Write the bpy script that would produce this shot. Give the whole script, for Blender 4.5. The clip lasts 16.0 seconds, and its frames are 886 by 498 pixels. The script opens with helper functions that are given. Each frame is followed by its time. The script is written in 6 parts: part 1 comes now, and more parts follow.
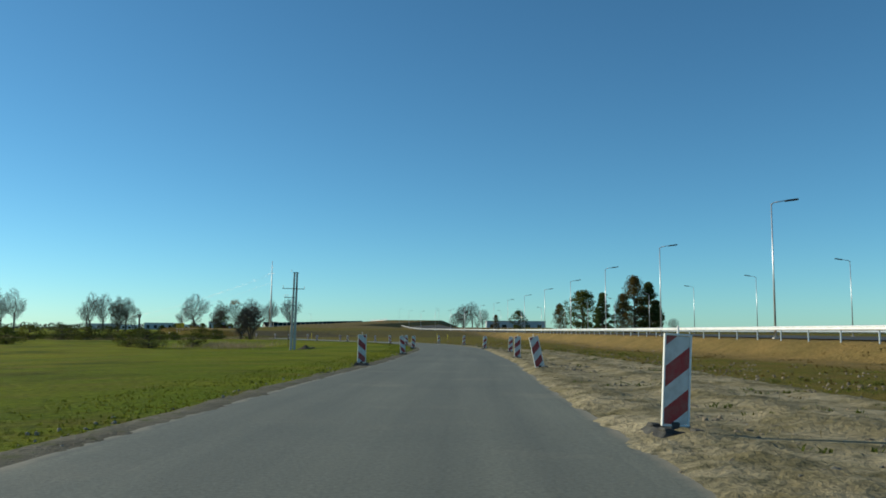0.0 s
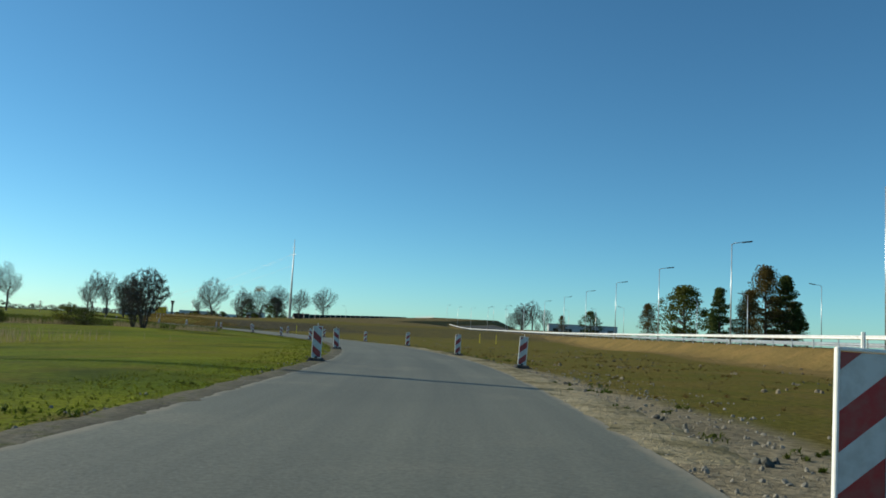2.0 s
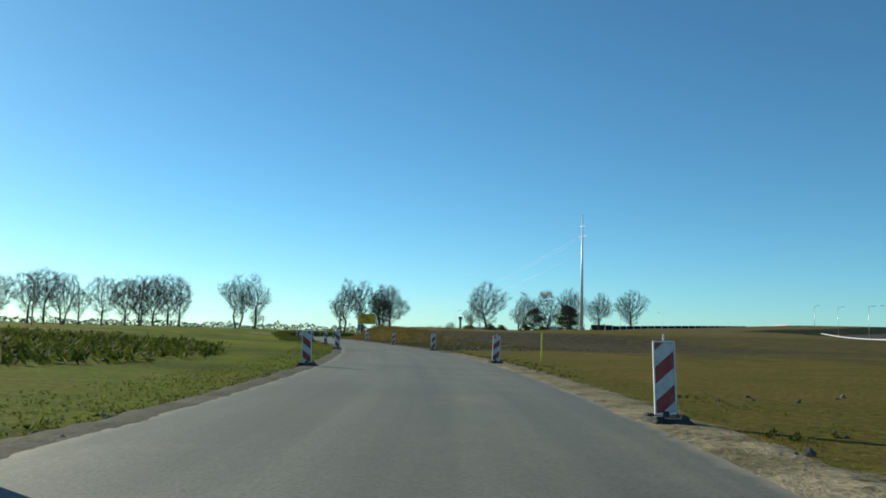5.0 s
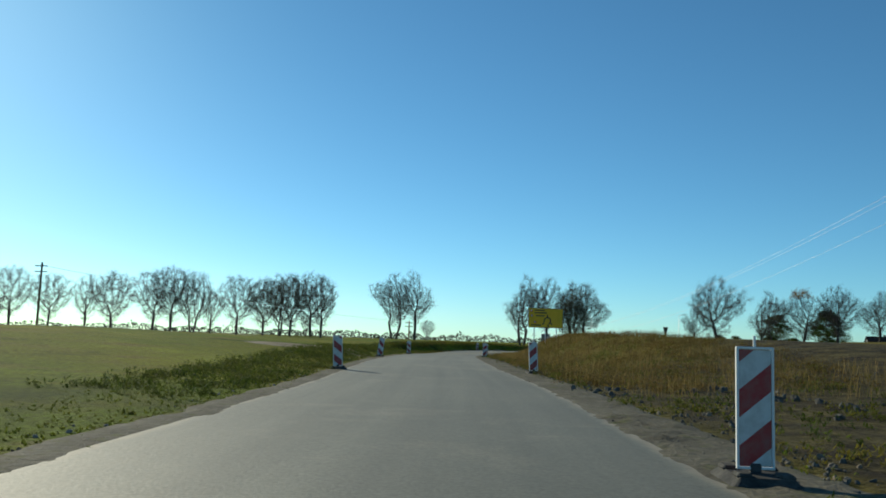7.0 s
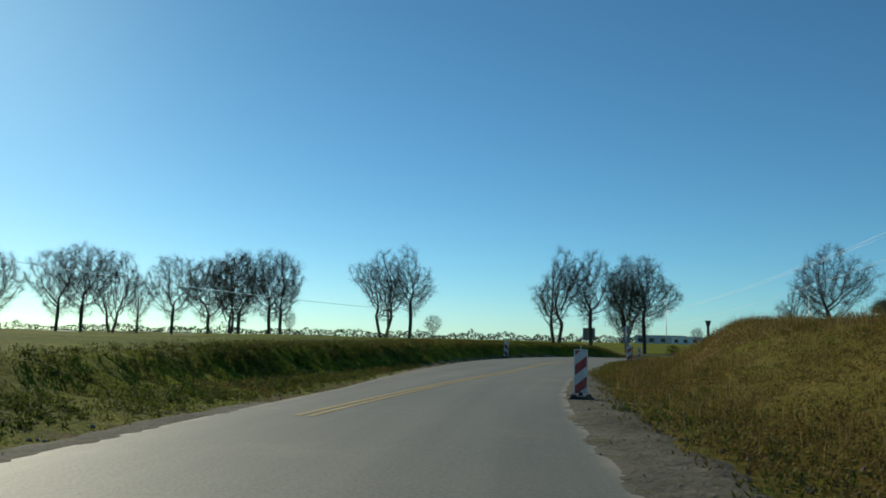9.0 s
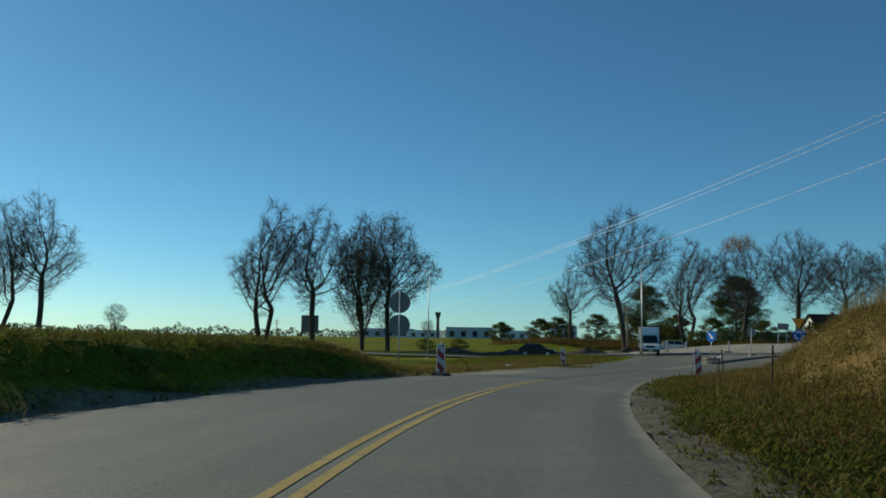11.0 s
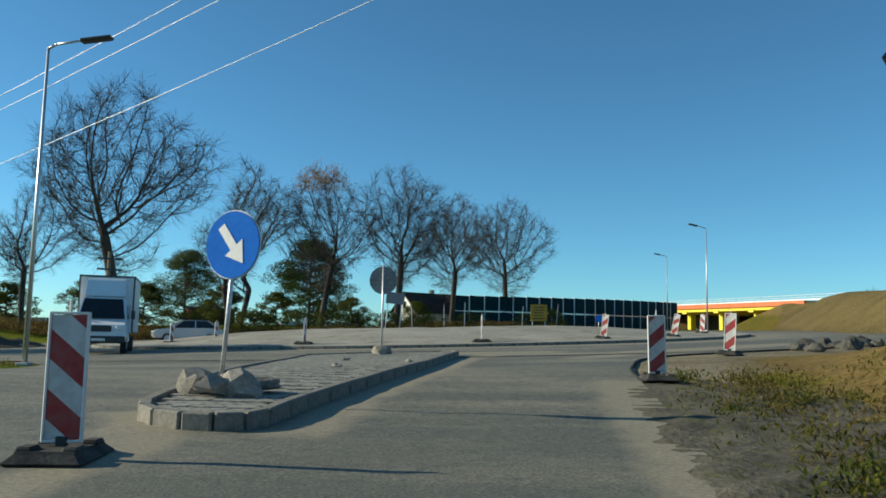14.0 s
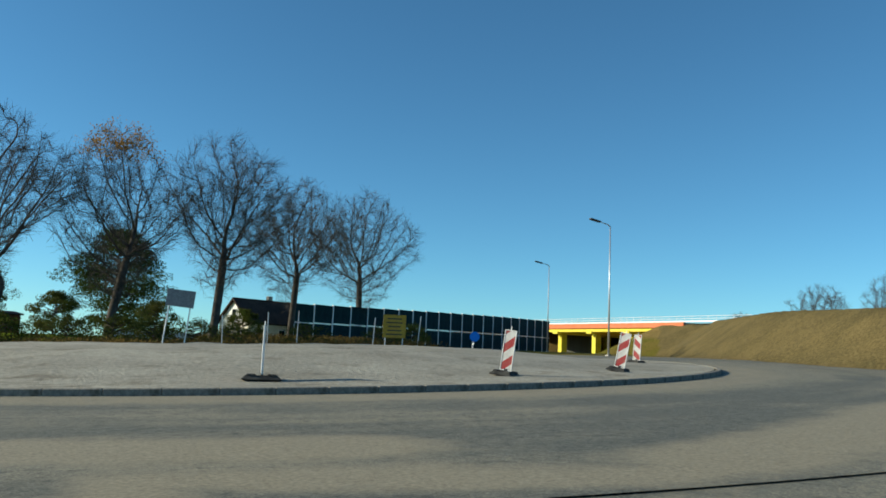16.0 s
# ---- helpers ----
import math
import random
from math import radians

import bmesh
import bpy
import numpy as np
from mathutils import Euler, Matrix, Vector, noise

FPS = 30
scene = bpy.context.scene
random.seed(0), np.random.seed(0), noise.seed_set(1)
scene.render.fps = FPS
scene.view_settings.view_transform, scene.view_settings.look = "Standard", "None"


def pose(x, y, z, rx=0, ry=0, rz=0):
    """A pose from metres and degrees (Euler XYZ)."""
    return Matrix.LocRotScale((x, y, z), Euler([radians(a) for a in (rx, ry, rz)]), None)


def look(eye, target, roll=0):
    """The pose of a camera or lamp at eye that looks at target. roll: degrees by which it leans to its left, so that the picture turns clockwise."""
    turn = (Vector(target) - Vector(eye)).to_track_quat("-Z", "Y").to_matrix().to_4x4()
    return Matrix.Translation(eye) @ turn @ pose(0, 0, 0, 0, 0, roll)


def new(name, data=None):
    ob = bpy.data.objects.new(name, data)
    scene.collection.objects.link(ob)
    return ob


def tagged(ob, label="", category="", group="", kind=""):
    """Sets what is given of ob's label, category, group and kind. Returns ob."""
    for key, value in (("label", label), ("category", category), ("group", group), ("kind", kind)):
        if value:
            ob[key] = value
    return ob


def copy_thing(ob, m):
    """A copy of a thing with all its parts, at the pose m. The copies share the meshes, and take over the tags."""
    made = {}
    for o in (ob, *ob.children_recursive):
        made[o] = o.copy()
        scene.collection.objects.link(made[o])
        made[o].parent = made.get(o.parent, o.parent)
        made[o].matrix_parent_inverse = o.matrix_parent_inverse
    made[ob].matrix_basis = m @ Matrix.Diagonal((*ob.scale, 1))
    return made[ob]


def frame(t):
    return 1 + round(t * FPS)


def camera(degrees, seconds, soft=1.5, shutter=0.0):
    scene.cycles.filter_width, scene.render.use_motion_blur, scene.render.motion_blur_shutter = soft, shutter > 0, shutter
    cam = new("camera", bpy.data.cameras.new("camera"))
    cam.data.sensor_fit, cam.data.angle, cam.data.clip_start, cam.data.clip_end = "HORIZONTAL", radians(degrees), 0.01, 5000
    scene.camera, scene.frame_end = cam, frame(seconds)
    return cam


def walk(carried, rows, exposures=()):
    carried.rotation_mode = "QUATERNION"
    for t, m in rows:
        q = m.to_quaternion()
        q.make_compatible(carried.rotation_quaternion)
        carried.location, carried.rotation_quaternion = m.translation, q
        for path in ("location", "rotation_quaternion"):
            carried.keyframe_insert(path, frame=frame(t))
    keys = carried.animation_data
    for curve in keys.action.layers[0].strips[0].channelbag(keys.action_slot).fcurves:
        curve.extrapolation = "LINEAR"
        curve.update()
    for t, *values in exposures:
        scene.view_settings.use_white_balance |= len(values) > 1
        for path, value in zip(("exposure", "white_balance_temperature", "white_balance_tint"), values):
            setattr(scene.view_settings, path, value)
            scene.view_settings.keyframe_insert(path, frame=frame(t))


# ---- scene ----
import collections
cam = camera(57.3, 16.0, soft=1.7)
PATH = [
    (0, (-0.000, 0.000, 1.220), (0.001, 9.951, 2.208), 0.40),
    (0.5, (0.545, 17.324, 1.080), (0.525, 27.275, 2.071), 0.66),
    (1, (1.283, 35.094, 0.911), (1.210, 45.040, 1.948), 1.06),
    (1.5, (1.634, 52.093, 0.748), (1.416, 62.040, 1.752), 1.99),
    (2, (1.773, 69.110, 0.606), (1.022, 79.033, 1.592), 2.98),
    (2.5, (0.772, 85.997, 0.519), (-0.458, 95.872, 1.496), 2.78),
    (3, (-1.157, 102.821, 0.415), (-3.019, 112.596, 1.402), 1.99),
    (3.5, (-4.359, 119.505, 0.265), (-6.875, 129.133, 1.246), 2.77),
    (4, (-8.777, 136.797, 0.142), (-12.019, 146.207, 1.120), 2.06),
    (4.5, (-14.182, 153.312, -0.061), (-17.985, 162.503, 0.966), 1.69),
    (4.7, (-16.602, 159.837, -0.127), (-20.588, 168.949, 0.908), 1.62),
    (6.8, (-52.066, 225.356, -0.276), (-58.201, 233.178, 0.805), 2.14),
    (7, (-56.097, 231.027, -0.292), (-62.337, 238.761, 0.823), 1.99),
    (7.5, (-66.267, 244.647, -0.314), (-72.716, 252.209, 0.789), 2.12),
    (8, (-76.581, 257.270, -0.287), (-83.117, 264.758, 0.812), 1.44),
    (8.2, (-80.596, 262.268, -0.283), (-87.104, 269.779, 0.822), 1.44),
    (10.3, (-115.955, 315.845, -0.694), (-121.119, 324.340, 0.383), 0.77),
    (10.5, (-118.076, 319.915, -0.667), (-122.830, 328.645, 0.427), 0.66),
    (11, (-121.864, 329.725, -0.604), (-125.305, 339.051, 0.490), 0.94),
    (11.5, (-124.624, 340.393, -0.612), (-126.918, 350.080, 0.338), 1.39),
    (12, (-126.008, 351.502, -0.747), (-127.430, 361.360, 0.143), 1.29),
    (12.5, (-126.355, 361.202, -0.947), (-127.085, 371.147, -0.196), 1.06),
    (13, (-126.015, 370.669, -1.094), (-125.657, 380.625, -0.234), 1.08),
    (13.5, (-124.797, 378.929, -1.225), (-123.676, 388.820, -0.267), 1.07),
    (14, (-123.195, 386.520, -1.246), (-121.579, 396.327, -0.151), 1.18),
    (14.5, (-121.669, 392.562, -1.162), (-119.667, 402.284, 0.057), 1.19),
    (15, (-119.989, 398.140, -0.990), (-117.514, 407.749, 0.253), 2.09),
    (15.5, (-118.672, 401.837, -0.857), (-115.774, 411.322, 0.418), 1.89),
    (16, (-117.614, 404.475, -0.739), (-114.400, 413.850, 0.593), 2.44),
]
walk(cam, [(t, look(eye, target, roll)) for t, eye, target, roll in PATH],
    [(0, 0.0), (4.5, 0.05), (7, -0.12), (8, -0.27), (10.3, -0.38), (11, -0.4), (12.5, 0.02), (14.5, 0.22), (16, 0.24)])

# the line along which the lane runs: x, y, height of the asphalt
ROAD = [(-0.0, 0.0, 0.14), (0.5, 17.3, -0.01), (1.3, 35.1, -0.17), (1.6, 52.1, -0.34), (1.8, 69.1, -0.48), (0.8, 86.0, -0.57), (-1.2, 102.8, -0.67), (-4.4, 119.5, -0.82), (-8.8, 136.8, -0.94), (-14.2, 153.3, -1.15), (-52.1, 225.4, -1.36), (-66.3, 244.6, -1.40), (-80.6, 262.3, -1.37), (-116.0, 315.8, -1.78), (-121.9, 329.7, -1.69), (-124.6, 340.4, -1.70), (-126.0, 351.5, -1.83), (-126.4, 361.2, -2.03), (-126.0, 370.7, -2.18), (-124.8, 378.9, -2.31), (-123.2, 386.5, -2.33), (-121.7, 392.6, -2.25), (-120.0, 398.1, -2.08), (-117.6, 404.5, -1.82)]

# ---- light ----
SUN_YAW, SUN_UP = radians(74), radians(22)
to_sun = Vector((-math.sin(SUN_YAW) * math.cos(SUN_UP), math.cos(SUN_YAW) * math.cos(SUN_UP), math.sin(SUN_UP)))
world = bpy.data.worlds.new("world")
scene.world = world
world.use_nodes = True
wn, wl = world.node_tree.nodes, world.node_tree.links
sky = wn.new("ShaderNodeTexSky")
sky.sky_type, sky.sun_disc = "NISHITA", False
sky.sun_elevation, sky.sun_rotation = SUN_UP, -SUN_YAW
sky.air_density, sky.dust_density, sky.ozone_density = 0.75, 0.15, 1.4
tint = wn.new("ShaderNodeMix")
tint.data_type, tint.blend_type = "RGBA", "MULTIPLY"
tint.inputs[0].default_value, tint.inputs[7].default_value = 1.0, (0.5, 0.98, 1.12, 1)
wl.new(sky.outputs[0], tint.inputs[6])
# the bright low sky is whiter than the deep blue above it
parts_rgb = wn.new("ShaderNodeSeparateColor")
wl.new(sky.outputs[0], parts_rgb.inputs[0])
pale = wn.new("ShaderNodeMapRange")
pale.inputs["From Min"].default_value, pale.inputs["From Max"].default_value = 2.5, 9.0
pale.inputs["To Min"].default_value, pale.inputs["To Max"].default_value = 0.49, 0.6
wl.new(parts_rgb.outputs[0], pale.inputs["Value"])
white = wn.new("ShaderNodeCombineColor")
white.inputs[1].default_value, white.inputs[2].default_value = 0.98, 1.12
wl.new(pale.outputs[0], white.inputs[0])
wl.new(white.outputs[0], tint.inputs[7])
wl.new(tint.outputs[2], wn["Background"].inputs[0])
wn["Background"].inputs[1].default_value = 0.106
sun_data = bpy.data.lights.new("sun", "SUN")
sun_data.energy, sun_data.angle, sun_data.color = 4.9, radians(0.5), (1.0, 0.94, 0.72)
sun = new("sun", sun_data)
sun.matrix_world = look(to_sun * 100, (0, 0, 0))

# ---- materials ----


def material(name, rough=0.8, metal=0.0):
    m = bpy.data.materials.new(name)
    m.use_nodes = True
    b = m.node_tree.nodes["Principled BSDF"]
    b.inputs["Roughness"].default_value, b.inputs["Metallic"].default_value = rough, metal
    if rough > 0.83:
        b.inputs["Specular IOR Level"].default_value = 0.12
    return m, m.node_tree.nodes, m.node_tree.links, b


def noise_tex(n, l, scale, detail=4.0, coords=None, rough=0.6):
    t = n.new("ShaderNodeTexNoise")
    t.inputs["Scale"].default_value, t.inputs["Detail"].default_value, t.inputs["Roughness"].default_value = scale, detail, rough
    if coords:
        l.new(coords, t.inputs["Vector"])
    return t.outputs["Fac"]


def ramp(n, l, fac, lo, hi):
    r = n.new("ShaderNodeMapRange")
    r.inputs["From Min"].default_value, r.inputs["From Max"].default_value = lo, hi
    l.new(fac, r.inputs["Value"])
    return r.outputs["Result"]


def blend(n, l, fac, a, b, kind="MIX"):
    m = n.new("ShaderNodeMix")
    m.data_type, m.blend_type = "RGBA", kind
    for sock, v in ((m.inputs[0], fac), (m.inputs[6], a), (m.inputs[7], b)):
        if isinstance(v, (tuple, float, int)):
            sock.default_value = (*v, 1) if isinstance(v, tuple) else v
        else:
            l.new(v, sock)
    return m.outputs[2]


def add_bump(n, l, bsdf, height, strength, distance):
    b = n.new("ShaderNodeBump")
    b.inputs["Strength"].default_value, b.inputs["Distance"].default_value = strength, distance
    l.new(height, b.inputs["Height"])
    l.new(b.outputs[0], bsdf.inputs["Normal"])


def worn(n, l, co, col):
    """Old coarse asphalt and drifts of sand, where the road's wear attribute says so: x sand, y age."""
    wear = n.new("ShaderNodeAttribute")
    wear.attribute_name = "wear"
    axes = n.new("ShaderNodeSeparateXYZ")
    l.new(wear.outputs["Vector"], axes.inputs[0])
    chips = ramp(n, l, noise_tex(n, l, 38, 3, co, 0.85), 0.38, 0.64)
    aged = blend(n, l, 1.0, col, blend(n, l, chips, (0.4, 0.4, 0.41), (1.5, 1.46, 1.36)), "MULTIPLY")
    col = blend(n, l, axes.outputs["Y"], col, aged)
    drift = n.new("ShaderNodeMath"); drift.operation = "MULTIPLY_ADD"; drift.inputs[1].default_value = 0.8
    l.new(noise_tex(n, l, 1.5, 7, co, 0.75), drift.inputs[0])
    l.new(axes.outputs["X"], drift.inputs[2])
    grit = blend(n, l, ramp(n, l, noise_tex(n, l, 22, 5, co, 0.75), 0.35, 0.65), (0.17, 0.142, 0.092), (0.33, 0.285, 0.195))
    return blend(n, l, ramp(n, l, drift.outputs[0], 0.8, 1.2), col, grit)


def rough_mat(name, c1, c2, big=0.3, fine=12.0, rough=0.85, metal=0.0, bump=0.3, dist=0.02, c3=None, random_tint=0.0, strip=False, speck=1.0):
    """Two colours mingled by a wide and a fine noise, with a third in patches."""
    m, n, l, b = material(name, rough, metal)
    co = n.new("ShaderNodeTexCoord").outputs["Object"]
    wide, grain = noise_tex(n, l, big, 4, co), noise_tex(n, l, fine, 6, co)
    col = blend(n, l, ramp(n, l, wide, 0.35, 0.65), c1, c2)
    if c3:
        col = blend(n, l, ramp(n, l, noise_tex(n, l, big * 3.1, 5, co), 0.55, 0.7), col, c3)
    dark = n.new("ShaderNodeMapRange")
    dark.inputs["To Min"].default_value, dark.inputs["To Max"].default_value = 1 - 0.28 * speck, 1 + 0.25 * speck
    l.new(grain, dark.inputs["Value"])
    dark.inputs["From Min"].default_value, dark.inputs["From Max"].default_value = 0.3, 0.7
    grey = n.new("ShaderNodeCombineColor")
    for i in range(3):
        l.new(dark.outputs[0], grey.inputs[i])
    col = blend(n, l, 1.0, col, grey.outputs[0], "MULTIPLY")
    if strip:
        at_strip = n.new("ShaderNodeAttribute")
        at_strip.attribute_name = "strip"
        streak = ramp(n, l, noise_tex(n, l, 1.0, 4, at_strip.outputs["Vector"]), 0.3, 0.7)
        tone = blend(n, l, streak, (0.8, 0.8, 0.8), (1.22, 1.21, 1.18))
        col = blend(n, l, 1.0, col, tone, "MULTIPLY")
        rim = n.new("ShaderNodeSeparateXYZ")
        l.new(at_strip.outputs["Vector"], rim.inputs[0])
        sand_in = n.new("ShaderNodeMath"); sand_in.operation = "MULTIPLY_ADD"; sand_in.inputs[1].default_value = 0.9
        l.new(noise_tex(n, l, 1.3, 5, co), sand_in.inputs[0]); l.new(rim.outputs["Z"], sand_in.inputs[2])
        col = blend(n, l, ramp(n, l, sand_in.outputs[0], 1.05, 1.4), col, (0.24, 0.21, 0.15))
        col = worn(n, l, co, col)
        b.inputs["Specular IOR Level"].default_value = 0.45
    if random_tint:
        hsv = n.new("ShaderNodeHueSaturation")
        info = n.new("ShaderNodeObjectInfo")
        r = n.new("ShaderNodeMapRange")
        r.inputs["To Min"].default_value, r.inputs["To Max"].default_value = 1 - random_tint, 1 + random_tint
        l.new(info.outputs["Random"], r.inputs["Value"])
        l.new(r.outputs[0], hsv.inputs["Value"])
        l.new(col, hsv.inputs["Color"])
        col = hsv.outputs[0]
    l.new(col, b.inputs["Base Color"])
    if bump:
        add_bump(n, l, b, grain, bump, dist)
    return m


def stripes_mat(name, sign):
    """Red and white slanting bands, 0.24 m apart, with dirt."""
    m, n, l, b = material(name, 0.45)
    co = n.new("ShaderNodeTexCoord").outputs["Object"]
    sep = n.new("ShaderNodeSeparateXYZ")
    l.new(co, sep.inputs[0])
    a = n.new("ShaderNodeMath"); a.operation = "MULTIPLY_ADD"
    l.new(sep.outputs["X"], a.inputs[0]); a.inputs[1].default_value = -sign * 0.85; l.new(sep.outputs["Z"], a.inputs[2])
    f = n.new("ShaderNodeMath"); f.operation = "MULTIPLY_ADD"
    l.new(a.outputs[0], f.inputs[0]); f.inputs[1].default_value = 1 / 0.47; f.inputs[2].default_value = 10.08
    g = n.new("ShaderNodeMath"); g.operation = "FRACT"; l.new(f.outputs[0], g.inputs[0])
    h = n.new("ShaderNodeMath"); h.operation = "GREATER_THAN"; h.inputs[1].default_value = 0.5; l.new(g.outputs[0], h.inputs[0])
    col = blend(n, l, h.outputs[0], (0.62, 0.605, 0.58), (0.36, 0.02, 0.022))
    dirt = ramp(n, l, noise_tex(n, l, 7, 6, co), 0.42, 0.75)
    half = n.new("ShaderNodeMath"); half.operation = "MULTIPLY"; half.inputs[1].default_value = 0.5; l.new(dirt, half.inputs[0])
    col = blend(n, l, half.outputs[0], col, (0.22, 0.18, 0.14))
    l.new(col, b.inputs["Base Color"])
    return m


M = {}
M["asphalt"] = rough_mat("asphalt", (0.112, 0.114, 0.09), (0.14, 0.14, 0.108), 0.12, 24, 0.74, bump=0.6, dist=0.008, c3=(0.165, 0.158, 0.118), strip=True)


def ring_asphalt(cx, cy):
    """Asphalt with sand swept into bands round the ring, in tyre-wide streaks."""
    m, n, l, b = material("dusty_asphalt", 0.78)
    co = n.new("ShaderNodeTexCoord").outputs["Object"]
    off = n.new("ShaderNodeVectorMath"); off.operation = "SUBTRACT"
    l.new(co, off.inputs[0]); off.inputs[1].default_value = (cx, cy, 0)
    flat = n.new("ShaderNodeVectorMath"); flat.operation = "MULTIPLY"
    l.new(off.outputs[0], flat.inputs[0]); flat.inputs[1].default_value = (1, 1, 0)
    rad = n.new("ShaderNodeVectorMath"); rad.operation = "LENGTH"
    l.new(flat.outputs[0], rad.inputs[0])
    comb = n.new("ShaderNodeCombineXYZ")
    l.new(rad.outputs["Value"], comb.inputs[0])
    sep = n.new("ShaderNodeSeparateXYZ"); l.new(off.outputs[0], sep.inputs[0])
    sl = n.new("ShaderNodeMath"); sl.operation = "MULTIPLY"; sl.inputs[1].default_value = 0.12
    l.new(sep.outputs["X"], sl.inputs[0]); l.new(sl.outputs[0], comb.inputs[1])
    bands = noise_tex(n, l, 0.55, 3, comb.outputs[0])
    patch, grain = noise_tex(n, l, 0.45, 5, co), noise_tex(n, l, 14, 6, co, 0.8)
    mixf = n.new("ShaderNodeMath"); mixf.operation = "MULTIPLY_ADD"; mixf.inputs[1].default_value = 0.5
    l.new(patch, mixf.inputs[0]); l.new(bands, mixf.inputs[2])
    col = blend(n, l, ramp(n, l, grain, 0.4, 0.6), (0.072, 0.072, 0.058), (0.178, 0.174, 0.138))
    sandy = blend(n, l, ramp(n, l, grain, 0.3, 0.7), (0.15, 0.138, 0.1), (0.3, 0.272, 0.2))
    col = blend(n, l, ramp(n, l, mixf.outputs[0], 0.66, 0.88), col, sandy)
    near = n.new("ShaderNodeMapRange")
    near.inputs["From Min"].default_value, near.inputs["From Max"].default_value = 387, 397
    py = n.new("ShaderNodeSeparateXYZ")
    l.new(co, py.inputs[0])
    l.new(py.outputs["Y"], near.inputs["Value"])
    plain = blend(n, l, ramp(n, l, noise_tex(n, l, 0.12, 4, co), 0.35, 0.65), (0.112, 0.114, 0.09), (0.14, 0.14, 0.108))
    speck = ramp(n, l, noise_tex(n, l, 7, 5, co, 0.7), 0.53, 0.68)
    col = blend(n, l, speck, col, (0.055, 0.054, 0.045))
    col = worn(n, l, co, blend(n, l, near.outputs[0], plain, col))
    l.new(col, b.inputs["Base Color"])
    add_bump(n, l, b, grain, 0.6, 0.012)
    return m


M["dusty"] = ring_asphalt(-115.5, 440.0)
M["old_asphalt"] = rough_mat("old_asphalt", (0.07, 0.07, 0.07), (0.095, 0.095, 0.09), 0.1, 40, 0.85)
M["gravel"] = rough_mat("gravel", (0.27, 0.25, 0.205), (0.37, 0.345, 0.285), 0.3, 9, 0.95, bump=0.9, dist=0.04, c3=(0.2, 0.175, 0.135))
M["concrete"] = rough_mat("concrete", (0.42, 0.4, 0.37), (0.52, 0.5, 0.46), 0.9, 25, 0.85, bump=0.3, dist=0.004)
M["kerb"] = rough_mat("weathered_kerb", (0.2, 0.185, 0.155), (0.29, 0.27, 0.23), 1.2, 18, 0.9, bump=0.4, dist=0.006, c3=(0.13, 0.115, 0.09))
M["stone"] = rough_mat("grey_stone", (0.24, 0.215, 0.18), (0.34, 0.31, 0.26), 2, 20, 0.9, random_tint=0.25)
M["steel"] = rough_mat("galvanised_steel", (0.5, 0.51, 0.52), (0.62, 0.63, 0.64), 1.0, 30, 0.42, 0.7, bump=0.05)
M["white_rail"] = rough_mat("pale_zinc", (0.68, 0.68, 0.68), (0.8, 0.8, 0.8), 1.0, 20, 0.5, 0.2, bump=0.05)
M["soil"] = rough_mat("dark_soil", (0.06, 0.052, 0.04), (0.1, 0.085, 0.062), 0.7, 9, 0.95, bump=0.9, dist=0.05)
M["brick"] = rough_mat("red_brown_brick", (0.16, 0.055, 0.035), (0.2, 0.075, 0.05), 0.6, 9, 0.9)
M["rubber"] = rough_mat("recycled_rubber", (0.035, 0.034, 0.033), (0.09, 0.085, 0.075), 3, 30, 0.85)
M["dark"] = rough_mat("dark_plastic", (0.03, 0.03, 0.032), (0.05, 0.05, 0.05), 3, 30, 0.5)
M["white"] = rough_mat("white_plastic", (0.72, 0.71, 0.68), (0.8, 0.79, 0.76), 3, 20, 0.5, bump=0.05, speck=0.2)
M["red"] = rough_mat("red_paint", (0.5, 0.04, 0.03), (0.56, 0.05, 0.04), 3, 20, 0.5, bump=0.05)
M["yellow_sign"] = rough_mat("yellow_sheet", (0.82, 0.42, 0.01), (0.88, 0.47, 0.015), 1.5, 12, 0.6, bump=0.05, speck=0.2)
M["yield"] = rough_mat("orange_yellow_sheet", (0.88, 0.31, 0.008), (0.92, 0.35, 0.01), 1.5, 12, 0.6, bump=0.05, speck=0.2)
M["ochre"] = rough_mat("dull_ochre_sheet", (0.5, 0.26, 0.02), (0.58, 0.31, 0.03), 1.5, 12, 0.7, bump=0.05)
M["blue_sign"] = rough_mat("blue_sheet", (0.006, 0.13, 0.55), (0.008, 0.16, 0.62), 1.5, 12, 0.84, bump=0.05, speck=0.2)
M["grey_back"] = rough_mat("grey_sheet_back", (0.17, 0.18, 0.185), (0.22, 0.23, 0.235), 2, 14, 0.6, 0.0, bump=0.05)
M["black"] = rough_mat("black_paint", (0.02, 0.02, 0.02), (0.03, 0.03, 0.03), 3, 20, 0.5, bump=0.0)
M["faded_line"] = rough_mat("dusty_faded_road_paint", (0.24, 0.2, 0.1), (0.185, 0.165, 0.105), 0.8, 18, 0.85, c3=(0.155, 0.148, 0.115), bump=0.2, dist=0.004)
M["dirt"] = rough_mat("rutted_sandy_dirt", (0.36, 0.3, 0.19), (0.15, 0.125, 0.06), 0.75, 9, 0.95, bump=1.0, dist=0.06, c3=(0.085, 0.078, 0.04))
M["edge_soil"] = rough_mat("grey_edge_soil", (0.15, 0.135, 0.1), (0.095, 0.085, 0.062), 0.9, 11, 0.95, bump=0.9, dist=0.04, c3=(0.09, 0.095, 0.03))
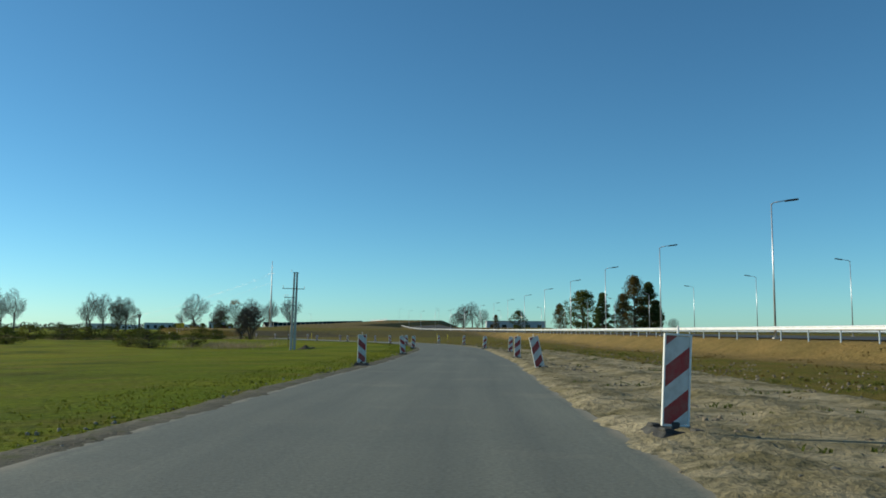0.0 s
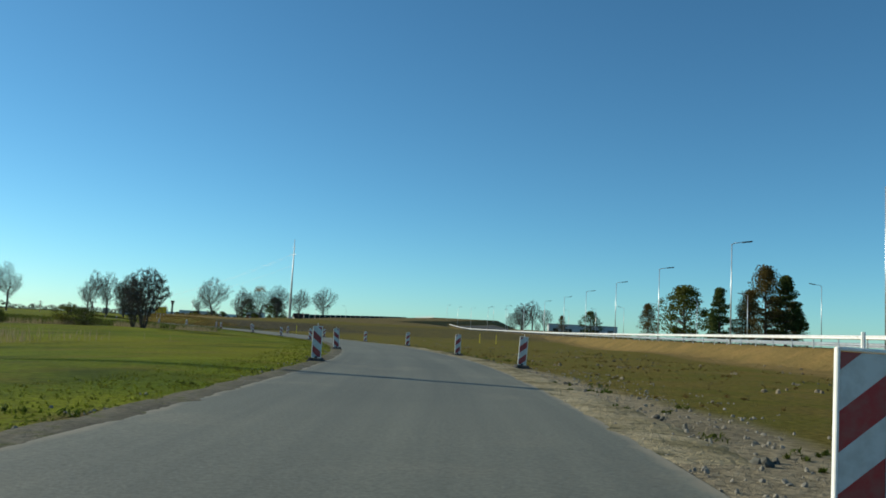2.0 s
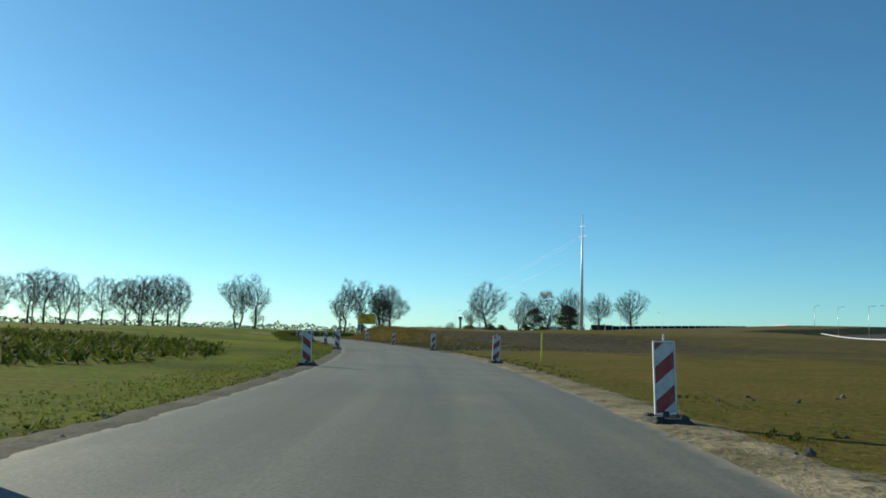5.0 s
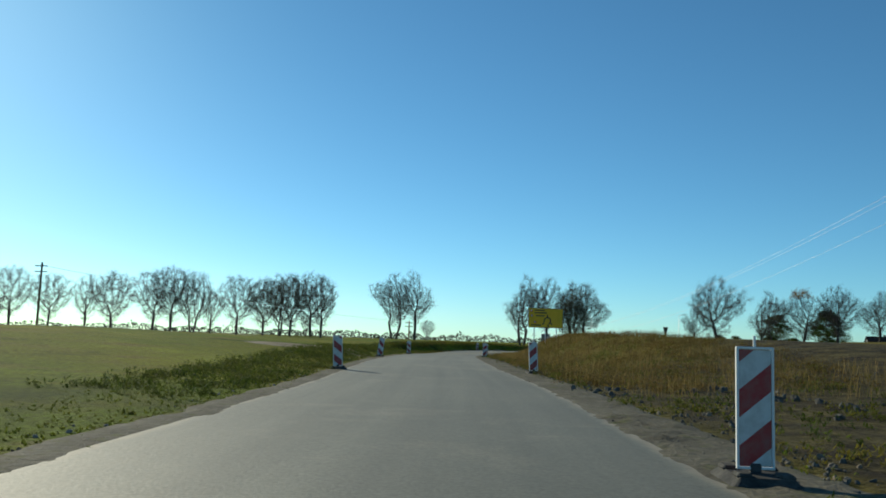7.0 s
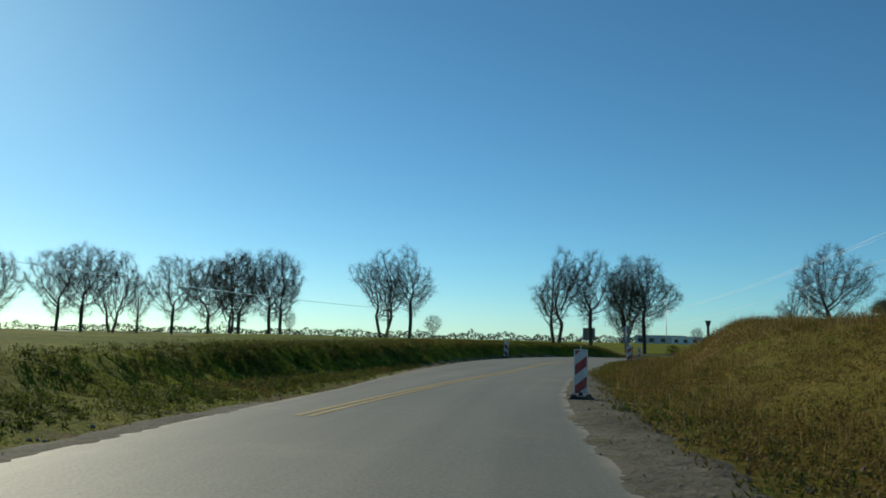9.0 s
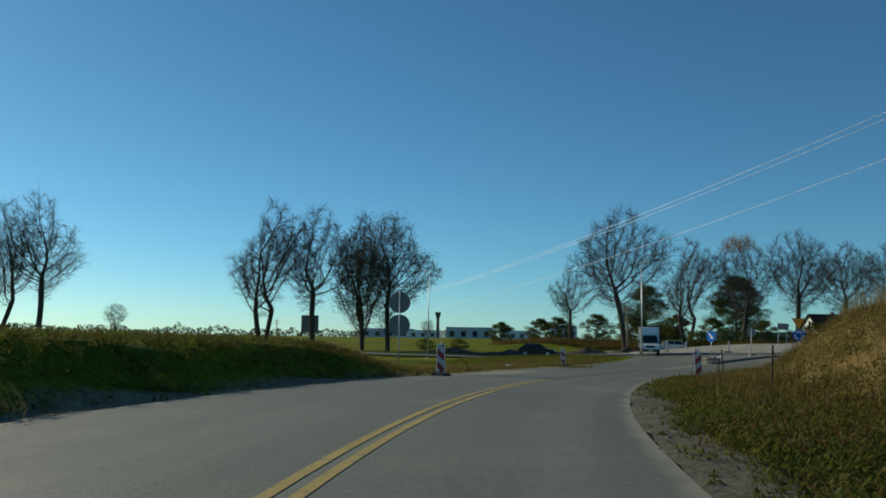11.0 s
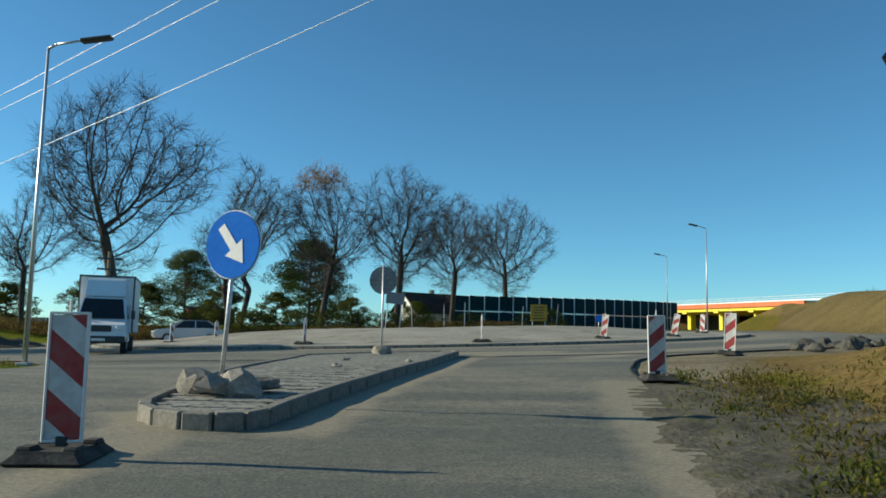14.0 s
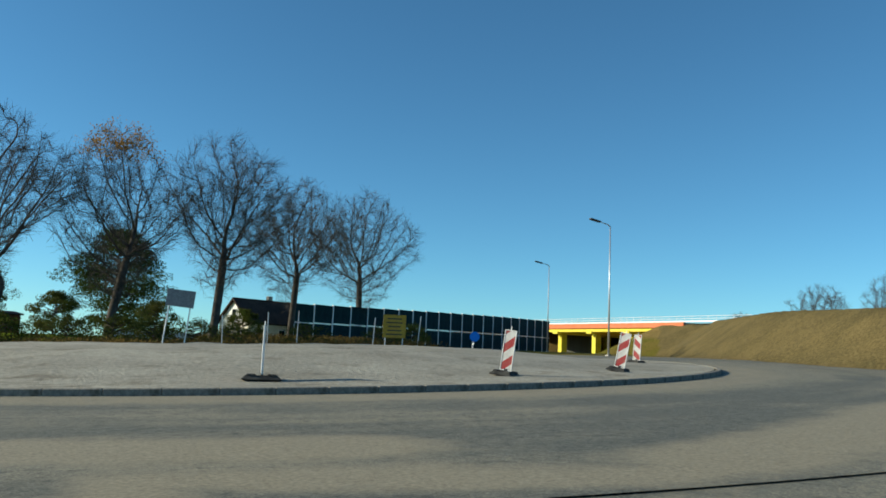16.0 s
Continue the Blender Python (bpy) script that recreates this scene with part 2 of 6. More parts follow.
M["lump"] = rough_mat("dark_asphalt_lumps", (0.07, 0.068, 0.06), (0.12, 0.115, 0.1), 2, 14, 0.95, random_tint=0.2)
M["yellow_line"] = rough_mat("worn_yellow_road_paint", (0.34, 0.235, 0.05), (0.42, 0.3, 0.07), 0.8, 18, 0.8, c3=(0.19, 0.165, 0.1), bump=0.2, dist=0.004)
M["bark"] = rough_mat("bark", (0.06, 0.05, 0.042), (0.11, 0.095, 0.08), 1.2, 14, 0.95, bump=0.8, dist=0.03)
M["twig"] = rough_mat("twigs", (0.075, 0.066, 0.06), (0.115, 0.102, 0.09), 1.2, 14, 0.95, bump=0)
M["wall_panel"] = rough_mat("dark_green_noise_panel", (0.006, 0.026, 0.032), (0.011, 0.04, 0.046), 1, 8, 0.84, bump=0.05)
M["orange"] = rough_mat("orange_girder", (0.6, 0.13, 0.03), (0.68, 0.17, 0.05), 0.5, 8, 0.6, bump=0.05)
M["yellow_bridge"] = rough_mat("yellow_pier", (0.75, 0.6, 0.02), (0.8, 0.66, 0.04), 0.5, 8, 0.6, bump=0.05)
M["wood"] = rough_mat("weathered_wood", (0.22, 0.16, 0.1), (0.3, 0.23, 0.15), 2, 20, 0.85)
M["roof"] = rough_mat("dark_roof", (0.05, 0.035, 0.03), (0.08, 0.055, 0.045), 0.5, 8, 0.85)
M["plaster"] = rough_mat("pale_plaster", (0.62, 0.55, 0.42), (0.7, 0.64, 0.52), 0.5, 8, 0.9)
M["grey_hall"] = rough_mat("grey_cladding", (0.4, 0.43, 0.45), (0.5, 0.53, 0.55), 0.3, 4, 0.6)
M["white_hall"] = rough_mat("white_cladding", (0.7, 0.71, 0.72), (0.78, 0.78, 0.78), 0.3, 4, 0.6)
M["glass"] = rough_mat("dark_glass", (0.015, 0.018, 0.02), (0.02, 0.024, 0.027), 1, 4, 0.08, bump=0, speck=0.2)
M["stripes_r"], M["stripes_l"] = stripes_mat("red_white_bands_rising", 1), stripes_mat("red_white_bands_falling", -1)


def leaf_mat(name, c1, c2, back=0.45):
    """Thin leaves that let part of the light through."""
    m, n, l, b = material(name, 0.8)
    co = n.new("ShaderNodeTexCoord").outputs["Object"]
    col = blend(n, l, ramp(n, l, noise_tex(n, l, 0.5, 4, co), 0.35, 0.65), c1, c2)
    b.inputs["Specular IOR Level"].default_value = 0.15
    geo = n.new("ShaderNodeNewGeometry")
    var = n.new("ShaderNodeMapRange")
    var.inputs["To Min"].default_value, var.inputs["To Max"].default_value = 0.65, 1.35
    l.new(geo.outputs["Random Per Island"], var.inputs["Value"])
    hsv = n.new("ShaderNodeHueSaturation")
    l.new(var.outputs[0], hsv.inputs["Value"])
    l.new(col, hsv.inputs["Color"])
    tl = n.new("ShaderNodeBsdfTranslucent")
    mx = n.new("ShaderNodeMixShader")
    mx.inputs[0].default_value = back
    l.new(hsv.outputs[0], b.inputs["Base Color"])
    l.new(hsv.outputs[0], tl.inputs["Color"])
    l.new(b.outputs[0], mx.inputs[1])
    l.new(tl.outputs[0], mx.inputs[2])
    l.new(mx.outputs[0], n["Material Output"].inputs[0])
    return m


M["blade_dry"] = leaf_mat("dry_grass_blades", (0.27, 0.19, 0.075), (0.19, 0.145, 0.05))
M["herb_dry"] = leaf_mat("brown_herbs", (0.165, 0.11, 0.035), (0.11, 0.082, 0.024))
M["herb_gold"] = leaf_mat("yellowing_herbs", (0.165, 0.138, 0.025), (0.11, 0.11, 0.017))
M["reed"] = leaf_mat("pale_reeds", (0.3, 0.25, 0.15), (0.22, 0.18, 0.1))
M["blade_green"] = leaf_mat("green_grass_blades", (0.11, 0.15, 0.015), (0.17, 0.175, 0.025))
M["weed"] = leaf_mat("weed_leaves", (0.055, 0.085, 0.012), (0.1, 0.11, 0.02))
M["leaf_brown"] = leaf_mat("brown_leaves", (0.13, 0.085, 0.028), (0.085, 0.08, 0.028))
M["leaf_green"] = leaf_mat("green_leaves", (0.05, 0.075, 0.014), (0.1, 0.1, 0.02))
M["needles"] = leaf_mat("pine_needles", (0.035, 0.062, 0.016), (0.085, 0.105, 0.028), 0.35)
M["far_wood"] = leaf_mat("far_wood_leaves", (0.045, 0.058, 0.04), (0.07, 0.075, 0.045), 0.2)
M["clod"] = rough_mat("sandy_clods", (0.26, 0.215, 0.155), (0.14, 0.115, 0.085), 0.7, 9, 0.95, bump=0.6)
M["black_strip"] = rough_mat("near_black_strip", (0.03, 0.03, 0.028), (0.06, 0.058, 0.05), 2, 14, 0.9)

# ---- the lie of the land ----


def curve_through(pts, step=0.5):
    """Points about every step metres along a smooth line through pts."""
    p = np.array(pts, float)
    h = np.linalg.norm(np.diff(p[:, :2], axis=0), axis=1)[:, None]
    v = np.diff(p, axis=0) / h
    m = np.vstack([v[:1], (v[1:] * h[:-1] + v[:-1] * h[1:]) / (h[1:] + h[:-1]), v[-1:]])
    out = []
    for i in range(len(p) - 1):
        n = max(2, int(h[i, 0] / step))
        u = np.linspace(0, 1, n, endpoint=False)[:, None]
        out.append((2 * u**3 - 3 * u**2 + 1) * p[i] + (u**3 - 2 * u**2 + u) * h[i] * m[i] + (3 * u**2 - 2 * u**3) * p[i + 1] + (u**3 - u**2) * h[i] * m[i + 1])
    out.append(p[-1:])
    return np.vstack(out)


def stations(line):
    return np.r_[0, np.cumsum(np.hypot(*np.diff(line[:, :2], axis=0).T))]


def sides(line):
    d = np.gradient(line[:, :2], axis=0)
    d /= np.linalg.norm(d, axis=1)[:, None]
    return np.stack([d[:, 1], -d[:, 0]], 1), d


LANE = curve_through([(-3.0, -90.0, 0.9), (-1.4, -40.0, 0.5)] + ROAD, 0.5)
LANE_S = stations(LANE)
LANE_S -= LANE_S[np.hypot(LANE[:, 0], LANE[:, 1]).argmin()]
LANE_R, LANE_D = sides(LANE)
RING = Vector((-115.5, 440.0))
RING_IN, RING_OUT = 20.3, 30.5


def nearest(line, x, y):
    """Index of the nearest point of the line for each x, y."""
    q = np.stack([np.ravel(x), np.ravel(y)], 1)
    out = np.empty(len(q), int)
    for i in range(0, len(q), 4000):
        c = q[i : i + 4000]
        out[i : i + 4000] = ((c[:, None, 0] - line[None, :, 0]) ** 2 + (c[:, None, 1] - line[None, :, 1]) ** 2).argmin(1)
    return out


def smooth(v, lo, hi):
    u = np.clip((v - lo) / (hi - lo), 0, 1)
    return u * u * (3 - 2 * u)


# heights of the open land, metres: x, y, z
LAND = np.array([(-17, 93, -1.35), (-60, 60, -1.3), (-40, 0, -0.2), (-150, 120, -1.2), (-90, 180, -1.0), (-60, 200, -1.1), (-150, 260, -0.9), (-130, 300, -1.0),
    (-240, 400, -0.8), (-229, 427, -1.0), (-187, 435, -2.3), (-173, 437, -2.4), (-154, 412, -2.75), (-148, 385, -2.5), (-140, 372, -2.3), (-150, 345, -0.8), (-140, 335, -0.75),
    (-78, 300, 0.6), (-60, 290, 0.3), (-105, 335, 0.9), (-105, 365, 0.9), (-111, 380, 1.1), (-112, 371, 0.9), (-79, 377, 2.0), (-40, 350, 1.0), (-40, 250, -0.9), (0, 200, -1.0), (12, 120, -0.6), (12, 40, -0.1),
    (-139, 458, -1.0), (-113, 480, 0.0), (-100, 500, 0.3), (-60, 500, 0.5), (-60, 600, 0.6), (-400, 300, -0.8), (-200, 200, -0.9)])


def plane(x, y):
    return 0.03837 * x + 0.01073 * y - 1.6304


EXPRESS = curve_through([(22.0, -400.0, 1.6), (22.0, -100.0, 1.0), (22.0, 50.0, 0.8), (22.3, 147.0, 0.7), (18.5, 236.0, 0.6), (13.0, 300.0, 0.6), (0.0, 370.0, 0.7), (-15.0, 430.0, 1.2), (-27.0, 480.0, 3.6), (-37.0, 520.0, 6.8), (-46.0, 555.0, 7.0), (-62.0, 610.0, 3.5), (-90.0, 690.0, 0.0), (-150.0, 840.0, -1.0), (-260.0, 1100.0, -1.5)], 3.0)
EXPRESS_R, EXPRESS_D = sides(EXPRESS)
TOE = curve_through([(-62.0, 392.0, 0.0), (-80.0, 408.0, 0.0), (-90.5, 424.0, 0.0), (-85.0, 444.0, 0.0), (-71.0, 471.0, 0.0), (-54.5, 495.5, 0.0), (-37.0, 520.0, 0.0)], 1.0)
TOE_R, TOE_D = sides(TOE)


def ground_height(x, y):
    x, y = np.asarray(x, float).ravel(), np.asarray(y, float).ravel()
    w = 1 / (((x[:, None] - LAND[None, :, 0]) ** 2 + (y[:, None] - LAND[None, :, 1]) ** 2) / 400 + 0.15) ** 1.7
    land = (w * LAND[None, :, 2]).sum(1) / w.sum(1)
    far = np.hypot(x + 60, y - 220)
    land = land * (1 - smooth(far, 500, 1500)) - 2.0 * smooth(far, 500, 1500)
    # gentle unevenness
    land += 0.18 * np.sin(x * 0.11 + 1.3 * np.sin(y * 0.07)) * np.sin(y * 0.09) * smooth(far, 0, 60)
    i = nearest(LANE, x, y)
    off = ((x - LANE[i, 0]) * LANE_R[i, 0] + (y - LANE[i, 1]) * LANE_R[i, 1])
    dist = np.hypot(x - LANE[i, 0], y - LANE[i, 1])
    hill = smooth(LANE_S[i], 236, 300)
    right = np.where(off > 0, 1.0, 0.0)
    lo = 5.5 + right * (-1.7 + 0.2 * hill)
    hi = np.where(off > 0, 26 - 16.5 * hill, 26)
    z = LANE[i, 2] - 0.025 + (land - LANE[i, 2]) * smooth(dist, lo, hi)
    # the cut bank west of the lane
    z = z + 0.95 * smooth(-off, 7.0, 8.3) * (1 - smooth(-off, 9, 34)) * smooth(LANE_S[i], 300, 338) * (1 - smooth(LANE_S[i], 386, 396)) * (off < 0)
    z = z + 0.5 * smooth(-off, 4.9, 6.6) * (1 - smooth(-off, 9, 40)) * smooth(LANE_S[i], 262, 296) * (1 - smooth(LANE_S[i], 296, 338)) * (off < 0)
    ring = np.hypot(x - RING.x, y - RING.y)
    z = z + (plane(x, y) - 0.025 - z) * (1 - smooth(ring, RING_OUT + 2.5, RING_OUT + 14))
    # the ramp beside the roundabout
    k = nearest(TOE, x, y)
    inside = (x - TOE[k, 0]) * TOE_R[k, 0] + (y - TOE[k, 1]) * TOE_R[k, 1]
    cap = np.interp(y, [385, 400, 425, 450, 471, 495, 530], [0.3, 1.3, 2.7, 3.4, 3.4, 4.0, 4.6])
    reach = np.hypot(x - TOE[k, 0], y - TOE[k, 1])
    ramp_z = np.where((inside > 0) & (y > 380) & (y < 540) & (x < 60), plane(TOE[k, 0], TOE[k, 1]) + np.minimum(np.minimum(cap, reach / 1.45), np.maximum(0, (48 - reach) / 2.5)), -99)
    z = np.maximum(z, ramp_z)
    # the bank of the main road
    e = nearest(EXPRESS, x, y)
    inside = (x - EXPRESS[e, 0]) * EXPRESS_R[e, 0] + (y - EXPRESS[e, 1]) * EXPRESS_R[e, 1]
    top = EXPRESS[e, 2] - 0.06
    bank = np.where(inside < 0, top + inside / 2.2, np.where(inside > 29, top - (inside - 29) / 2.2, top))
    under = (y > 522) & (y < 552)
    z = np.where(under, z, np.maximum(z, bank))
    return z


def surf(x, y):
    """Height of the asphalt at x, y."""
    return ground_height(x, y).reshape(np.shape(x)) + 0.025


def gz(x, y):
    return float(ground_height([x], [y])[0])


def axis(lo, hi, fine_lo, fine_hi, step):
    a, v, d = [], fine_lo, step
    while v > lo:
        d *= 1.22
        v -= d
        a.append(v)
    b, v, d = [], fine_hi, step
    while v < hi:
        d *= 1.22
        v += d
        b.append(v)
    return np.array(a[::-1] + list(np.arange(fine_lo, fine_hi + 1e-6, step)) + b)


def mesh_object(name, verts, faces, mat, parent=None, shade_smooth=True):
    me = bpy.data.meshes.new(name)
    me.from_pydata([tuple(map(float, v)) for v in verts], [], [tuple(map(int, f)) for f in faces])
    me.materials.append(mat)
    if shade_smooth:
        me.polygons.foreach_set("use_smooth", [True] * len(me.polygons))
    ob = new(name, me)
    if parent:
        ob.parent = parent
    return ob


def left_edge(s):
    return np.interp(s, [-90, 100, 150, 163, 172, 182, 200, 222, 245, 262, 330, 352, 392, 400, 405, 413, 440], [-3.8, -3.7, -3.75, -3.6, -3.75, -3.7, -3.65, -3.6, -3.5, -3.7, -4.3, -6.0, -6.1, -6.6, -7.0, -8.2, -8.6])


def right_edge(s):
    return np.interp(s, [-90, 60, 120, 150, 163, 172, 185, 205, 225, 245, 262, 330, 360, 440], [1.6, 1.9, 2.1, 2.05, 2.2, 2.5, 2.8, 2.85, 2.5, 2.1, 2.05, 1.35, 1.5, 1.5])


FAN = [(-122.25, 383.6), (-120.85, 390.0), (-118.4, 397.0), (-117.1, 401.0), (-116.0, 403.8), (-114.9, 406.0), (-114.1, 407.0), (-113.2, 407.9), (-112.0, 408.6), (-110.0, 409.4), (-106.8, 410.6), (-103.0, 412.8), (-108.0, 418.0), (-116.0, 419.0), (-126.0, 420.0), (-135.0, 426.0), (-141.5, 427.0), (-141.5, 418.5), (-137.0, 416.6), (-132.0, 414.4), (-131.2, 412.6), (-130.5, 411.0), (-130.4, 404.0), (-130.7, 396.5), (-131.5, 389.5), (-132.3, 383.6)]


def inside_fan(x, y):
    r = np.zeros(len(x), bool)
    for (ax, ay), (bx, by) in zip(FAN, FAN[1:] + FAN[:1]):
        r ^= ((ay > y) != (by > y)) & (x < (bx - ax) * (y - ay) / (by - ay + 1e-12) + ax)
    return r


# ground sheet with its cover: sand, dry grass, weeds
gx, gy = axis(-4200, 4200, -170, 62, 0.9), axis(-3800, 4600, -14, 520, 0.9)
GX, GY = np.meshgrid(gx, gy)
GZ = ground_height(GX, GY)
fx, fy = GX.ravel(), GY.ravel()
gi = nearest(LANE, fx, fy)
goff = (fx - LANE[gi, 0]) * LANE_R[gi, 0] + (fy - LANE[gi, 1]) * LANE_R[gi, 1]
gs = LANE_S[gi]
gdist = np.hypot(fx - LANE[gi, 0], fy - LANE[gi, 1])
on_road = (goff > left_edge(gs) + 1.2) & (goff < right_edge(gs) - 1.1) & (gdist < 8) & (gs < 398)
gring = np.hypot(fx - RING.x, fy - RING.y)
GZ = GZ - 0.12 * on_road - 0.12 * ((gring < RING_OUT - 1.0) | (inside_fan(fx, fy) & inside_fan(fx + 1.7, fy) & inside_fan(fx - 1.7, fy) & inside_fan(fx, fy + 1.7) & inside_fan(fx, fy - 1.7)))
nx, ny = len(gx), len(gy)
idx = np.arange(nx * ny).reshape(ny, nx)
quads = np.stack([idx[:-1, :-1], idx[:-1, 1:], idx[1:, 1:], idx[1:, :-1]], -1).reshape(-1, 4)
me = bpy.data.meshes.new("ground")
me.vertices.add(nx * ny)
me.vertices.foreach_set("co", np.stack([fx, fy, GZ], 1).ravel())
me.loops.add(quads.size)
me.loops.foreach_set("vertex_index", quads.ravel())
me.polygons.add(len(quads))
me.polygons.foreach_set("loop_start", np.arange(0, quads.size, 4))
me.polygons.foreach_set("use_smooth", np.ones(len(quads), bool))
me.update()
me.validate()
# sand beside the lane, dry grass on banks, green to the west
edge_r = goff - right_edge(gs)
edge_l = left_edge(gs) - goff
sand = np.where(goff > 0, 1 - smooth(edge_r, 0.5, np.interp(gs, [0, 60, 110, 200, 385, 402, 430], [9.0, 6.0, 1.8, 1.2, 1.1, 2.4, 5.0])), 1 - smooth(edge_l, 0.1, np.interp(gs, [0, 340, 360, 420], [0.9, 0.9, 1.6, 2.2])))
sand = np.clip(sand, 0, 1) * (gdist < 30)
west = (goff < 0) & (gs < 335)
soil = np.where(west, sand, 0)
sand = np.where(west, 0, sand)
sand = np.maximum(sand, 1 - smooth(np.hypot(fx + 91, fy - 263), 2.5, 5.5))
near_ramp = nearest(TOE, fx, fy)
on_ramp = ((fx - TOE[near_ramp, 0]) * TOE_R[near_ramp, 0] + (fy - TOE[near_ramp, 1]) * TOE_R[near_ramp, 1] > -0.5) & (fy > 400)
sand = np.maximum(sand, (1 - smooth(gring, RING_OUT + 0.5, np.where(fx < -130, RING_OUT + 1.6, RING_OUT + 7))) * ~on_ramp)
ei = nearest(EXPRESS, fx, fy)
e_in = (fx - EXPRESS[ei, 0]) * EXPRESS_R[ei, 0] + (fy - EXPRESS[ei, 1]) * EXPRESS_R[ei, 1]
dry = smooth(e_in, -9, -3) * (e_in < 34)
ti = nearest(TOE, fx, fy)
t_in = (fx - TOE[ti, 0]) * TOE_R[ti, 0] + (fy - TOE[ti, 1]) * TOE_R[ti, 1]
bare = ((t_in > -2) & (fy > 400) & (fy < 540) & (fx < 40)).astype(float)
hillside = smooth(goff, 2, 6) * smooth(gs, 330, 350) * (gdist < 40)
dry = np.clip(np.maximum(dry, 0.8 * hillside), 0, 1)
weed = smooth(goff, 0, 4) * smooth(gs, -90, -40) * (1 - hillside)
bare = np.maximum(bare, soil)
bend = np.arctan2(fy - 180, fx + 70)
sedge = 1 - smooth(np.hypot((fx + 70) * 0.85, (fy - 180) * 1.25) * (1 + 0.16 * np.sin(2 * bend + 0.6) + 0.1 * np.sin(5 * bend) + 0.06 * np.sin(11 * bend + 1)), 24, 33)
layer = me.color_attributes.new("sedge", "FLOAT_COLOR", "POINT")
tilled = smooth(goff, 2.2, 4.5) * (1 - smooth(goff, 20, 45)) * smooth(gs, 222, 240) * (1 - smooth(gs, 264, 290)) + 0.55 * smooth(goff, 9, 16) * smooth(gs, 180, 230) * (1 - smooth(gs, 300, 330)) * (gdist < 120)
tilled = np.clip(tilled, 0, 1)
layer.data.foreach_set("color", np.stack([sedge, tilled, sedge, np.ones(len(sedge))], 1).astype(np.float32).ravel())
cover = me.color_attributes.new("cover", "FLOAT_COLOR", "POINT")
cover.data.foreach_set("color", np.stack([sand, dry, weed, bare], 1).astype(np.float32).ravel())
mg, n, l, b = material("meadow", 0.95)
b.inputs["Specular IOR Level"].default_value = 0.05
co = n.new("ShaderNodeTexCoord").outputs["Object"]
att = n.new("ShaderNodeVertexColor")
att.layer_name = "cover"
sep = n.new("ShaderNodeSeparateColor")
l.new(att.outputs["Color"], sep.inputs[0])
wide, mid, fine = noise_tex(n, l, 0.035, 4, co), noise_tex(n, l, 0.35, 5, co), noise_tex(n, l, 7.0, 6, co, 0.7)
green = blend(n, l, ramp(n, l, wide, 0.4, 0.62), (0.115, 0.155, 0.007), (0.19, 0.185, 0.011))
green = blend(n, l, ramp(n, l, mid, 0.5, 0.75), green, (0.17, 0.14, 0.022))
strips = noise_tex(n, l, 0.11, 6, co, 0.7)
green = blend(n, l, ramp(n, l, strips, 0.52, 0.68), green, (0.055, 0.075, 0.008))
green = blend(n, l, ramp(n, l, strips, 0.46, 0.34), green, (0.2, 0.225, 0.012))


def masked(mask, fac, lo, hi):
    """A mask broken up by a noise."""
    s = n.new("ShaderNodeMath"); s.operation = "MULTIPLY_ADD"
    l.new(fac, s.inputs[0]); s.inputs[1].default_value = 0.9; l.new(mask, s.inputs[2])
    return ramp(n, l, s.outputs[0], lo, hi)


wet = n.new("ShaderNodeVertexColor")
wet.layer_name = "sedge"
wet_sep = n.new("ShaderNodeSeparateColor")
l.new(wet.outputs["Color"], wet_sep.inputs[0])
green = blend(n, l, masked(wet_sep.outputs[0], mid, 0.8, 1.1), green, (0.05, 0.055, 0.018))
dry_c = blend(n, l, ramp(n, l, mid, 0.35, 0.65), (0.27, 0.18, 0.066), (0.185, 0.135, 0.048))
weed_c = blend(n, l, ramp(n, l, mid, 0.4, 0.6), (0.165, 0.125, 0.03), (0.13, 0.118, 0.02))
sand_c = blend(n, l, ramp(n, l, mid, 0.35, 0.65), (0.36, 0.3, 0.2), (0.22, 0.185, 0.125))
col = blend(n, l, masked(sep.outputs[2], mid, 0.75, 1.15), green, weed_c)
col = blend(n, l, masked(sep.outputs[1], mid, 0.75, 1.1), col, dry_c)
col = blend(n, l, masked(att.outputs["Alpha"], mid, 0.8, 1.2), col, blend(n, l, ramp(n, l, mid, 0.35, 0.65), (0.19, 0.142, 0.06), (0.135, 0.105, 0.045)))
col = blend(n, l, masked(sep.outputs[0], mid, 0.85, 1.15), col, sand_c)
col = blend(n, l, masked(wet_sep.outputs[1], mid, 0.75, 1.2), col, blend(n, l, ramp(n, l, noise_tex(n, l, 1.1, 5, co), 0.4, 0.62), (0.055, 0.045, 0.03), (0.12, 0.1, 0.045)))
shade = n.new("ShaderNodeMapRange")
shade.inputs["From Min"].default_value, shade.inputs["From Max"].default_value = 0.3, 0.7
shade.inputs["To Min"].default_value, shade.inputs["To Max"].default_value = 0.45, 1.5
l.new(fine, shade.inputs["Value"])
grey = n.new("ShaderNodeCombineColor")
for q in range(3):
    l.new(shade.outputs[0], grey.inputs[q])
l.new(blend(n, l, 1.0, col, grey.outputs[0], "MULTIPLY"), b.inputs["Base Color"])
add_bump(n, l, b, fine, 1.0, 0.14)
me.materials.append(mg)
tagged(new("ground", me), "wide meadow with green and dry grass, sandy verges and banks", "ground", kind="structure")


